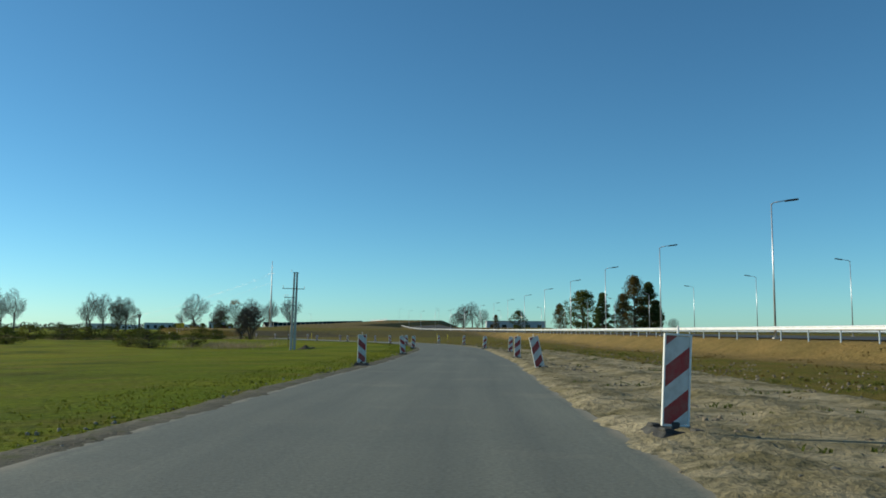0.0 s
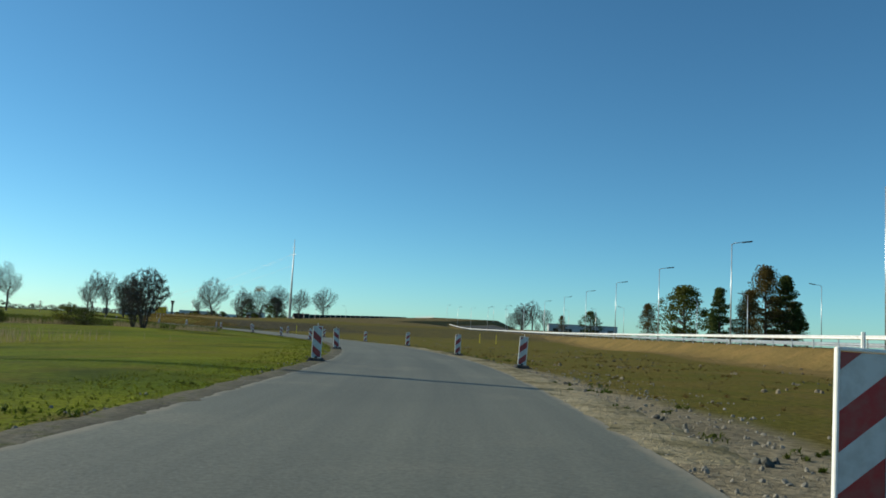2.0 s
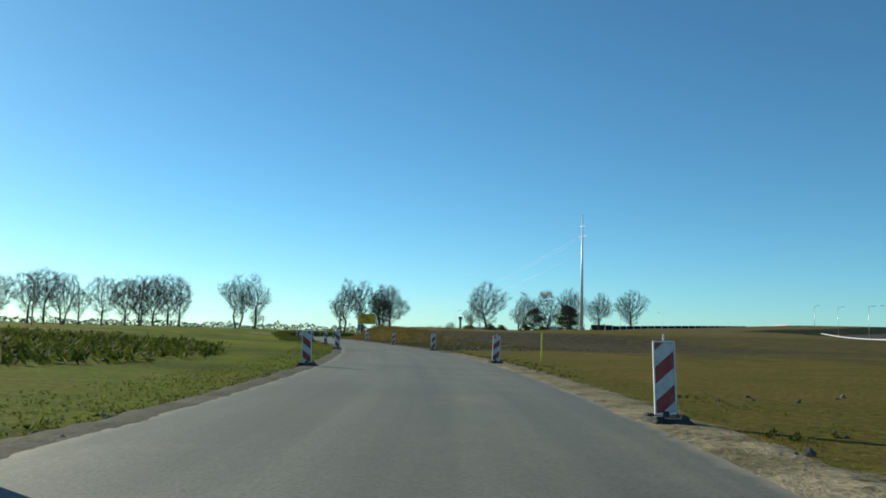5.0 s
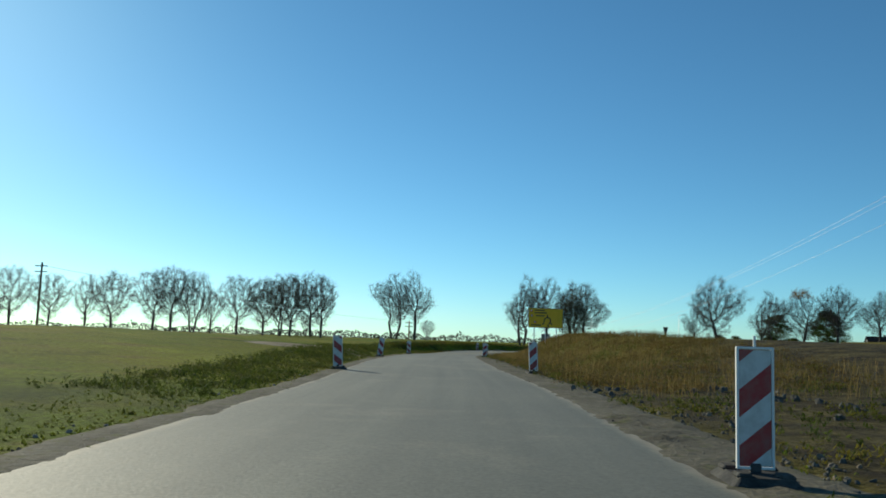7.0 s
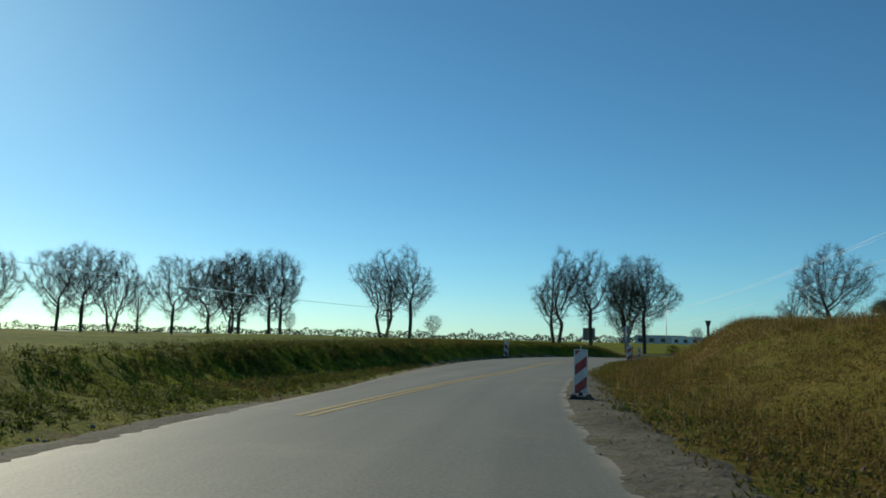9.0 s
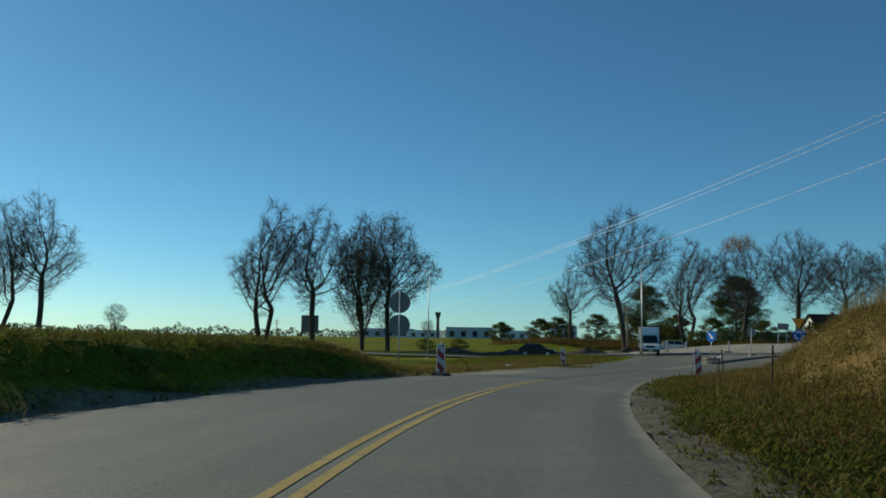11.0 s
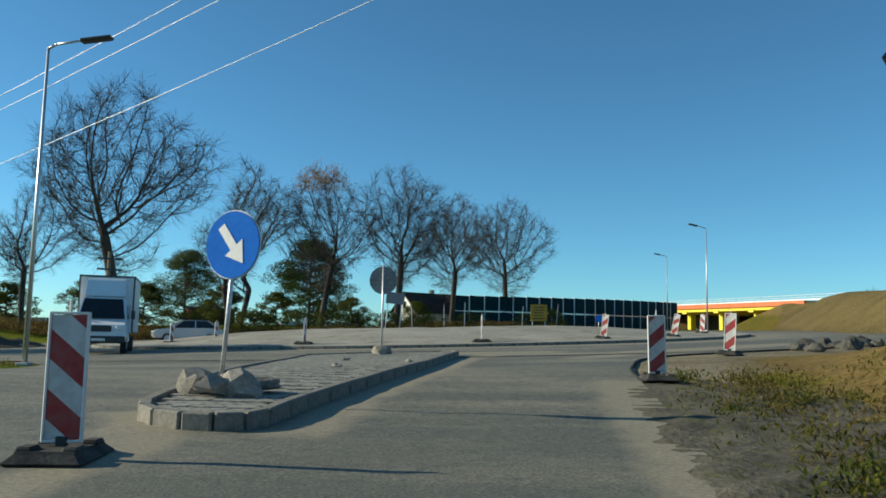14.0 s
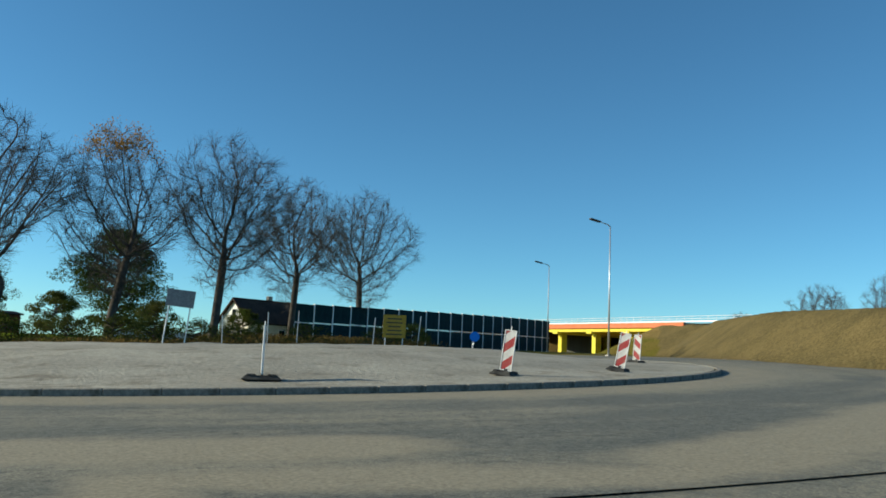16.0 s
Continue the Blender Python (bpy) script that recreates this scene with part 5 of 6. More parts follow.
for k, (dx, dy, s) in enumerate(((-0.35, 0.05, (0.36, 0.26, 0.3)), (0.2, -0.2, (0.4, 0.3, 0.28)), (0.1, 0.3, (0.3, 0.25, 0.25)), (0.45, 0.1, (0.35, 0.2, 0.16)), (-0.1, -0.35, (0.28, 0.22, 0.2)))):
    rock("rock", "rough grey-brown boulder piled round the sign post", -124.2 + dx, 397.2 + dy, sz(-124.2, 397.2) + 0.24, s, k + 3)
rock("rock", "broken concrete block holding the sign post", -121.1, 409.55, sz(-121.1, 409.6) + 0.22, (0.36, 0.33, 0.27), 17)
for k, (x, y) in enumerate(((-122.3, 405.6), (-122.6, 402.5), (-121.0, 404.0))):
    rock("rock", "small loose stone on the paving", x, y, sz(x, y) + 0.18, (0.14, 0.1, 0.06), 30 + k)

rock("pale_sack", "pale dusty lump lying in the roadside grass", -134.9, 376.6, gz(-134.9, 376.6) + 0.05, (0.3, 0.24, 0.2), 51, M["white"])
for k in range(12):
    x, y = -108.2 + 0.42 * k + 0.5 * math.sin(5 * k), 409.0 + 0.3 * k + 0.6 * math.cos(3 * k)
    rock("rubble_lump", "broken grey asphalt lump in a heap beyond the kerb", x, y, gz(x, y) + 0.08, (0.34 + 0.1 * (k % 3), 0.3, 0.2 + 0.07 * (k % 4)), 60 + k, M["lump"])

# ---- central island ----
a = np.radians(np.arange(0, 360, 4))
r = np.array([0.01, 4, 8, 12, 15, 17, 18.5, 19.4, 20.0])
A, R = np.meshgrid(a, r, indexing="ij")
x, y = RING.x + R * np.cos(A), RING.y + R * np.sin(A)
zz = plane(x, y) + 0.14 + 0.62 * (1 - smooth(R, 9, 19.4)) + 0.05 * np.sin(x * 1.7) * np.sin(y * 1.3) * (R < 19)
v = np.stack([x, y, zz], -1).reshape(-1, 3)
i = np.arange(len(v)).reshape(A.shape)
j = np.roll(i, -1, 0)
f = np.stack([i[:, :-1], i[:, 1:], j[:, 1:], j[:, :-1]], -1).reshape(-1, 4)
tagged(mesh_object("pavement_island", v, f, M["gravel"]), "pale gravel mound of the central island", "gravel", kind="structure")
island_kerb = thing("kerb", "pale concrete kerb round the central island", "kerb", kind="structure")


def kerb_piece(parent, p, q, h, w=0.16, lift=-0.1, mat=None):
    """One kerb stone from p to q, its top h above the asphalt."""
    p, q = Vector(p), Vector(q)
    d = q - p
    bm = bmesh.new()
    box(bm, (0, 0, (h + lift) / 2), (d.length - 0.004, w, h - lift), bevel=0.018)
    o = part("kerb_stone", bm, mat or M["kerb"], parent)
    o.matrix_basis = Matrix.Translation((p + q) / 2) @ d.to_track_quat("X", "Z").to_matrix().to_4x4()
    return o


def ring_at(deg, rad):
    px, py = RING.x + rad * math.cos(radians(deg)), RING.y + rad * math.sin(radians(deg))
    return (px, py, plane(px, py) + 0.02)


step = 360 / 128
for k in range(128):
    kerb_piece(island_kerb, ring_at(k * step, RING_IN - 0.15), ring_at((k + 1) * step, RING_IN - 0.15), 0.13)

# ---- splitter island ----
SPLIT = [(-124.98, 396.4), (-124.9, 395.85), (-124.68, 395.4), (-124.38, 395.12), (-124.08, 395.02), (-123.8, 395.1), (-123.6, 395.4), (-123.2, 396.9), (-121.95, 400.6), (-120.65, 404.2), (-119.75, 407.3), (-118.85, 410.1), (-118.85, 410.5), (-119.2, 410.75), (-121.0, 411.0), (-123.2, 410.4), (-124.0, 406.0), (-124.7, 401.0)]
split_kerb = thing("kerb", "pale concrete kerb of the paved traffic island", "kerb", kind="structure")
ring_pts = []
for (ax, ay), (bx, by) in zip(SPLIT, SPLIT[1:] + SPLIT[:1]):
    n = max(1, round(math.hypot(bx - ax, by - ay) / 1.0))
    ring_pts += [(ax + (bx - ax) * k / n, ay + (by - ay) * k / n) for k in range(n)]
for (ax, ay), (bx, by) in zip(ring_pts, ring_pts[1:] + ring_pts[:1]):
    kerb_piece(split_kerb, (ax, ay, sz(ax, ay) + 0.015), (bx, by, sz(bx, by) + 0.015), 0.17, 0.15)
bm = bmesh.new()
f = bm.faces.new([bm.verts.new((x, y, sz(x, y) + 0.112)) for x, y in SPLIT])
bmesh.ops.triangulate(bm, faces=[f])
me = bpy.data.meshes.new("pavement_splitter")
bm.to_mesh(me)
bm.free()
me.materials.append(M["gravel"])
splitter = tagged(new("pavement_splitter", me), "traffic island paved with small grey setts", "pavement", kind="structure")


def inside_split(px, py):
    r = False
    for (ax, ay), (bx, by) in zip(SPLIT, SPLIT[1:] + SPLIT[:1]):
        if (ay > py) != (by > py) and px < (bx - ax) * (py - ay) / (by - ay) + ax:
            r = not r
    return r


# outer kerb at the entry, a thin strip in near-black
edge = thing("kerb", "low near-black kerb bending into the roundabout", "kerb", kind="structure")
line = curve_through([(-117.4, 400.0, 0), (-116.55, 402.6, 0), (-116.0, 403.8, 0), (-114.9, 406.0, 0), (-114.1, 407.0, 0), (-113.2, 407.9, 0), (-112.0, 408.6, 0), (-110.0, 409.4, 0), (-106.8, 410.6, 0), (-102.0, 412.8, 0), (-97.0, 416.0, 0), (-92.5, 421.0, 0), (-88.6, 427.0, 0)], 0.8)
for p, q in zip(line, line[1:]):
    kerb_piece(edge, (p[0], p[1], sz(p[0], p[1])), (q[0], q[1], sz(q[0], q[1])), 0.025, 0.07, mat=M["black_strip"])


# ---- vehicles ----
def wheel(parent, x, y, r, w=0.22):
    bm = bmesh.new()
    tube(bm, (x, y - w / 2, r), (x, y + w / 2, r), r, n=20)
    o = part("wheel", bm, M["rubber"], parent)
    bm = bmesh.new()
    tube(bm, (x, y - w / 2 - 0.01, r), (x, y + w / 2 + 0.01, r), r * 0.58, n=14)
    part("rim", bm, M["steel"], o)


M["van_white"] = rough_mat("white_car_paint", (0.74, 0.75, 0.76), (0.78, 0.79, 0.8), 1, 10, 0.25, bump=0, speck=0.2)
M["silver"] = rough_mat("silver_car_paint", (0.42, 0.44, 0.46), (0.46, 0.48, 0.5), 1, 10, 0.25, 0.6, bump=0, speck=0.2)
M["dark_paint"] = rough_mat("dark_blue_car_paint", (0.012, 0.016, 0.025), (0.016, 0.02, 0.03), 1, 10, 0.2, 0.3, bump=0, speck=0.2)
M["headlamp"] = rough_mat("headlamp_glass", (0.75, 0.76, 0.78), (0.8, 0.8, 0.8), 1, 10, 0.1, bump=0)
M["tail"] = rough_mat("red_lamp", (0.35, 0.01, 0.01), (0.4, 0.015, 0.015), 1, 10, 0.2, bump=0)


def hull(profile, width, taper, bm):
    """A body from a side outline in x, z, narrowed above the waist."""
    rows = []
    for s in (-1, 1):
        rows.append([bm.verts.new((x, s * (width / 2 - taper * max(0.0, z - 0.85)), z)) for x, z in profile])
    n = len(profile)
    bm.faces.new(rows[0])
    bm.faces.new(rows[1][::-1])
    for k in range(n):
        bm.faces.new((rows[0][k], rows[1][k], rows[1][(k + 1) % n], rows[0][(k + 1) % n]))
    bmesh.ops.recalc_face_normals(bm, faces=bm.faces)
    es = [e for e in bm.edges]
    bmesh.ops.bevel(bm, geom=es, offset=0.04, segments=2, affect="EDGES")


def box_van(x, y, yaw, z):
    ob = thing("box_van", "white box van with tall cargo body and roof deflector", "van", at(x, y, radians(yaw), z=z))
    bm = bmesh.new()
    hull([(0.1, 0.45), (2.35, 0.45), (2.42, 0.75), (2.3, 1.12), (1.55, 1.35), (0.95, 2.25), (0.1, 2.3)], 1.98, 0.12, bm)
    part("cab", bm, M["van_white"], ob, shade=False)
    bm = bmesh.new()
    box(bm, (-2.0, 0, 2.0), (4.1, 2.16, 2.35), bevel=0.03)
    part("cargo_box", bm, M["van_white"], ob)
    bm = bmesh.new()
    for yy in (-1.085, 1.085):
        for zz in (0.84, 3.16):
            box(bm, (-2.0, yy, zz), (4.12, 0.03, 0.08))
    for yy in (-1.06, 1.06):
        box(bm, (0.045, yy, 2.0), (0.04, 0.06, 2.3))
    box(bm, (0.045, 0, 3.16), (0.04, 2.14, 0.07))
    part("trim", bm, M["dark"], ob, "dark edge trim")
    bm = bmesh.new()
    hull([(0.1, 2.28), (0.95, 2.28), (0.35, 3.0), (0.1, 3.1)], 1.7, 0.04, bm)
    part("deflector", bm, M["van_white"], ob)
    bm = bmesh.new()
    vs = [bm.verts.new(p) for p in ((1.58, -0.86, 1.36), (1.58, 0.86, 1.36), (1.02, 0.72, 2.17), (1.02, -0.72, 2.17))]
    bm.faces.new(vs)
    bmesh.ops.translate(bm, verts=bm.verts, vec=(0.03, 0, 0.02))
    part("windscreen", bm, M["glass"], ob, "dark windscreen")
    for s in (-1, 1):
        bm = bmesh.new()
        bm.faces.new([bm.verts.new((px, s * 0.965, pz)) for px, pz in ((0.3, 1.4), (1.35, 1.35), (0.95, 1.95), (0.3, 2.0))])
        part("side_window", bm, M["glass"], ob)
        bm = bmesh.new()
        box(bm, (2.33, s * 0.74, 1.0), (0.16, 0.3, 0.22), bevel=0.04)
        part("headlight", bm, M["headlamp"], ob)
        bm = bmesh.new()
        box(bm, (1.5, s * 1.16, 1.55), (0.1, 0.16, 0.36), bevel=0.03)
        part("mirror", bm, M["dark"], ob)
    bm = bmesh.new()
    box(bm, (2.39, 0, 0.98), (0.1, 0.9, 0.24), bevel=0.03)
    part("grille", bm, M["dark"], ob)
    bm = bmesh.new()
    box(bm, (2.34, 0, 0.55), (0.26, 1.94, 0.28), bevel=0.05)
    part("bumper", bm, M["dark"], ob)
    bm = bmesh.new()
    box(bm, (2.48, 0, 0.55), (0.01, 0.5, 0.1))
    part("number_plate", bm, M["white"], ob)
    for wx in (1.6, -2.3):
        for wy in (-0.88, 0.88):
            wheel(ob, wx, wy, 0.34)


box_van(-131.5, 422.3, -82, plane(-131.5, 422.3) + 0.03)


def car(x, y, yaw, paint, label, z):
    ob = thing("car", label, "car", at(x, y, radians(yaw), z=z))
    bm = bmesh.new()
    hull([(-2.1, 0.32), (2.05, 0.32), (2.15, 0.6), (1.95, 0.82), (1.0, 0.95), (-1.0, 0.98), (-2.0, 0.95), (-2.2, 0.6)], 1.74, 0.0, bm)
    part("body", bm, paint, ob)
    bm = bmesh.new()
    hull([(1.05, 0.93), (0.35, 1.4), (-1.2, 1.46), (-1.95, 0.95)], 1.66, 0.28, bm)
    cabin = part("cabin", bm, M["glass"], ob, "dark windows")
    bm = bmesh.new()
    box(bm, (-0.42, 0, 1.44), (1.5, 1.3, 0.05), bevel=0.02)
    for s in (-1, 1):
        tube(bm, (1.02, s * 0.8, 0.95), (0.35, s * 0.66, 1.42), 0.035, n=5)
        tube(bm, (-1.9, s * 0.8, 0.97), (-1.15, s * 0.66, 1.45), 0.05, n=5)
        tube(bm, (-0.4, s * 0.82, 0.95), (-0.4, s * 0.68, 1.45), 0.035, n=5)
    part("roof", bm, paint, ob)
    for s in (-1, 1):
        bm = bmesh.new()
        box(bm, (2.05, s * 0.62, 0.68), (0.16, 0.34, 0.14), bevel=0.03)
        part("headlight", bm, M["headlamp"], ob)
        bm = bmesh.new()
        box(bm, (-2.12, s * 0.66, 0.74), (0.1, 0.28, 0.16), bevel=0.03)
        part("tail_light", bm, M["tail"], ob)
    for wx in (1.3, -1.3):
        for wy in (-0.8, 0.8):
            wheel(ob, wx, wy, 0.31, 0.2)


car(-130.8, 441.0, 195, M["silver"], "silver estate car on the roundabout", plane(-130.8, 441) + 0.03)
car(-144.5, 423.5, 8, M["dark_paint"], "dark blue hatchback on the old road", gz(-144.5, 423.5) + 0.12)


# ---- noise wall, bridge, buildings ----
def noise_wall():
    ob = thing("noise_wall", "dark green glazed noise wall between pale steel posts", "noise wall", kind="structure")
    line = curve_through([(-103.3, 497.5, 4.8), (-90.0, 506.0, 5.3), (-72.0, 519.0, 6.0), (-52.0, 535.0, 6.6)], 0.5)
    s = stations(line)
    for k, d in enumerate(np.arange(0, s[-1] - 3, 3.0)):
        p = Vector([float(np.interp(d, s, line[:, c])) for c in range(3)])
        q = Vector([float(np.interp(d + 3, s, line[:, c])) for c in range(3)])
        low = gz(p.x, p.y)
        h = p.z - low
        yaw = math.atan2(q.y - p.y, q.x - p.x)
        base = Matrix.Translation((p.x, p.y, low)) @ Euler((0, 0, yaw)).to_matrix().to_4x4()
        bm = bmesh.new()
        box(bm, (0, 0, h / 2 - 0.1), (0.16, 0.2, h + 0.25), bevel=0.01)
        part("post", bm, M["white_rail"], ob).matrix_basis = base
        L = (q - p).length
        for a0, a1 in ((0.02, 0.5), (0.52, 1.0)):
            bm = bmesh.new()
            box(bm, (L / 2, 0, h * (a0 + a1) / 2), (L - 0.17, 0.1, h * (a1 - a0) - 0.06), bevel=0.01)
            part("panel", bm, M["wall_panel"], ob).matrix_basis = base
        bm = bmesh.new()
        box(bm, (L / 2, 0, h * 0.51), (L - 0.17, 0.14, 0.1))
        part("transom", bm, M["white_rail"], ob).matrix_basis = base


noise_wall()


def bridge():
    """The main road's bridge over the northern arm."""
    i0, i1 = np.abs(EXPRESS[:, 1] - 516).argmin(), np.abs(EXPRESS[:, 1] - 558).argmin()
    ob = thing("bridge", "road bridge with orange girders on yellow piers", "bridge", kind="structure")
    p, q = Vector(EXPRESS[i0]), Vector(EXPRESS[i1])
    d = q - p
    L = d.length
    yaw = math.atan2(d.y, d.x)
    base = Matrix.Translation(p) @ Euler((0, 0, yaw)).to_matrix().to_4x4()

    def piece(name, mat, *boxes):
        bm = bmesh.new()
        for c, s in boxes:
            box(bm, c, s, bevel=0.03)
        part(name, bm, mat, ob).matrix_basis = base

    piece("deck", M["concrete"], ((L / 2, -14, -0.15), (L, 30, 0.3)))
    piece("girder", M["orange"], ((L / 2, 0.9, -0.4), (L, 0.4, 0.85)))
    piece("edge_beam", M["yellow_bridge"], ((L * 0.5, 0.6, -1.2), (L * 0.9, 0.5, 0.5)))
    for k in range(5):
        piece("girder", M["orange"], ((L / 2, -2.5 - 5.5 * k, -0.8), (L, 0.6, 1.0)))
    for u in (0.3, 0.52, 0.74):
        for k in range(3):
            piece("pier", M["yellow_bridge"], ((L * u, -1.0 - 12 * k, -4.4), (1.0, 1.4, 6.4)))
        piece("pier_cap", M["yellow_bridge"], ((L * u, -13, -1.5), (1.4, 28, 0.6)))
    for u in (0.02, 0.98):
        piece("abutment", M["concrete"], ((L * u, -14, -3.6), (1.2, 29, 7.0)))
    piece("kerb_beam", M["white_rail"], ((L / 2, 1.0, 0.15), (L * 1.5, 0.3, 0.25)))
    for zz in (0.6, 1.0):
        piece("hand_rail", M["white_rail"], ((L / 2, 1.0, zz), (L * 1.6, 0.08, 0.08)))
    for k in range(44):
        piece("baluster", M["white_rail"], ((-0.3 * L + k * L * 1.6 / 43, 1.0, 0.6), (0.07, 0.07, 0.9)))


bridge()


def house():
    ob = thing("house", "small old house with pale gable and dark steep roof", "house", at(-106.0, 503.0, radians(28), z=gz(-106.0, 503.0) - 0.6))
    W, L, E, R = 6.0, 8.2, 2.7, 5.3
    bm = bmesh.new()
    box(bm, (0, 0, E / 2 - 0.2), (L, W, E + 0.4))
    part("wall", bm, M["plaster"], ob)
    for s in (-1, 1):
        bm = bmesh.new()
        plate(bm, [(-W / 2, E), (W / 2, E), (0, R)], 0.2)
        o = part("gable", bm, M["white"], ob, "pale boarded gable")
        o.matrix_basis = pose(s * (L / 2 - 0.1), 0, 0, 0, 0, 90)
    for s in (-1, 1):
        bm = bmesh.new()
        a = math.atan2(R - E, W / 2)
        ln = math.hypot(R - E, W / 2) + 0.5
        box(bm, (0, 0, 0), (L + 0.8, ln, 0.14))
        o = part("roof", bm, M["roof"], ob)
        o.matrix_basis = Matrix.Translation((0, s * (W / 4 + 0.1), (E + R) / 2 + 0.02)) @ Euler((-s * a, 0, 0)).to_matrix().to_4x4()
    bm = bmesh.new()
    box(bm, (0.8, 0.3, R + 0.2), (0.6, 0.5, 1.1), bevel=0.02)
    part("chimney", bm, M["stone"], ob)
    for yy, zz in ((-1.3, 1.5), (1.3, 1.5), (0.0, 3.7)):
        bm = bmesh.new()
        box(bm, (-L / 2 - 0.02, yy, zz), (0.06, 0.9, 1.1))
        o = part("window", bm, M["white"], ob)
        bm = bmesh.new()
        box(bm, (-L / 2 - 0.04, yy, zz), (0.06, 0.74, 0.94))
        part("pane", bm, M["glass"], o)
    for xx in (-2.5, 0.5, 3.0):
        bm = bmesh.new()
        box(bm, (xx, -W / 2 - 0.02, 1.5), (0.9, 0.06, 1.1))
        o = part("window", bm, M["white"], ob)
        bm = bmesh.new()
        box(bm, (xx, -W / 2 - 0.04, 1.5), (0.74, 0.06, 0.94))
        part("pane", bm, M["glass"], o)


house()


def hall(x, y, yaw, w, d, h, mat, label, doors=3):
    ob = thing("hall", label, "industrial building", at(x, y, radians(yaw)))
    bm = bmesh.new()
    box(bm, (0, 0, h / 2 - 0.3), (w, d, h + 0.6))
    part("wall", bm, mat, ob)
    bm = bmesh.new()
    box(bm, (0, 0, h + 0.15), (w + 0.4, d + 0.4, 0.3))
    part("roof", bm, M["grey_hall"], ob)
    for k in range(doors):
        bm = bmesh.new()
        box(bm, (-w / 2 + w * (k + 0.5) / doors, -d / 2 - 0.04, h * 0.42), (w / doors * 0.4, 0.1, h * 0.5))
        part("window", bm, M["glass"], ob)


hall(-118, 742, 5, 34, 18, 4.5, M["grey_hall"], "long low pale grey hall far across the fields")
hall(-60, 748, 5, 50, 18, 6, M["white_hall"], "long low white hall beyond the main road", 6)
hall(50, 560, 0, 40, 15, 7, M["grey_hall"], "grey hall beyond the main road", 5)
for k, (x, w, h, m) in enumerate(((-268, 22, 3.5, "white_hall"), (-240, 26, 5.5, "grey_hall"), (-214, 20, 4, "white_hall"), (-190, 14, 7, "grey_hall"), (-300, 30, 4.5, "grey_hall"))):
    hall(x - 25, 760 + 6 * k, 8, w, 14, h + 0.5, M[m], "distant industrial hall with flat roof", 4)
for x, y, top in ((-268, 720, 10),):
    ob = thing("water_tower", "slim dark water tower far off", "tower", at(x, y))
    bm = bmesh.new()
    tube(bm, (0, 0, -0.5), (0, 0, top), 0.9, 0.7, 10)
    part("shaft", bm, M["dark"], ob)
    bm = bmesh.new()
    tube(bm, (0, 0, top), (0, 0, top + 3), 0.9, 1.6, 10)
    part("tank", bm, M["dark"], ob)


def brick_shed():
    ob = thing("shed", "red-brown brick shed half hidden by bushes", "shed", at(-139.0, 524.0, radians(20)))
    bm = bmesh.new()
    box(bm, (0, 0, 1.3), (7.0, 5.0, 3.2), bevel=0.02)
    part("wall", bm, M["brick"], ob)
    bm = bmesh.new()
    box(bm, (0, 0, 3.0), (7.6, 5.6, 0.2), Euler((0.08, 0, 0)).to_matrix(), 0.02)
    part("roof", bm, M["roof"], ob)


brick_shed()


def heap(x, y, w, h, seed):
    """A tipped mound of dark soil with an uneven top."""
    bm = bmesh.new()
    bmesh.ops.create_grid(bm, x_segments=22, y_segments=16, size=1)
    for v in bm.verts:
        r = math.hypot(v.co.x, v.co.y)
        k = max(0.0, 1 - r) ** 0.8 * (1 + 0.7 * noise.noise(Vector((v.co.x * 2.2, v.co.y * 2.2, seed)))) + 0.08 * noise.noise(Vector((v.co.x * 7, v.co.y * 7, seed)))
        v.co = Vector((v.co.x * w / 2, v.co.y * w / 3, max(0.0, k) * h - 0.12))
    me = bpy.data.meshes.new("soil_mound")
    bm.to_mesh(me)
    bm.free()
    me.materials.append(M["soil"])
    me.polygons.foreach_set("use_smooth", [True] * len(me.polygons))
    ob = new("soil_mound", me)
    ob.matrix_basis = at(x, y, 0.4)
    return tagged(ob, "dark tipped mound of soil beside the old road", "soil mound", "soil mounds")


for k, (x, y, w, h) in enumerate(((-150.5, 431.5, 9, 0.8), (-145.5, 434.5, 8, 0.9), (-141.0, 437.5, 7, 0.9), (-157.0, 428.5, 9, 0.7), (-136.5, 441.5, 5, 0.8))):
    heap(x, y, w, h, k)
heap(-15.2, 91.9, 2.6, 0.5, 9)
# ---- stakes and tape on the bank ----
stakes = []
for x, y, h, lean in ((-122.9, 367.2, 1.0, 4), (-122.6, 364.5, 1.25, -3), (-117.2, 325.9, 1.1, 3), (-119.7, 388.2, 1.2, -11), (-121.2, 352.0, 1.1, 3)):
    ob = thing("stake", "weathered wooden stake, shade in its dark colour, driven into the verge", "stake", at(x, y, 0.3, lean=radians(lean)), group="stakes on the verge")
    bm = bmesh.new()
    vs = box(bm, (0, 0, h / 2 - 0.15), (0.045, 0.04, h + 0.3), bevel=0.006)
    # bark instead of wood: the stake's shade is put into its colour
    part("shaft", bm, M["bark"], ob)
    stakes.append((ob, h))
ob = thing("tape", "white barrier tape sagging between the stakes", "tape")
bm = bmesh.new()
pts = [Vector((-122.9, 367.2, gz(-122.9, 367.2) + 0.93)), Vector((-122.6, 364.5, gz(-122.6, 364.5) + 1.05))]
for p, q in zip(pts, pts[1:]):
    for k in range(6):
        a0, a1 = p.lerp(q, k / 6), p.lerp(q, (k + 1) / 6)
        sag = lambda u: Vector((0, 0, -0.16 * u * (1 - u)))
        tube(bm, a0 + sag(k / 6), a1 + sag((k + 1) / 6), 0.018, n=5)
part("strip", bm, M["white"], ob)
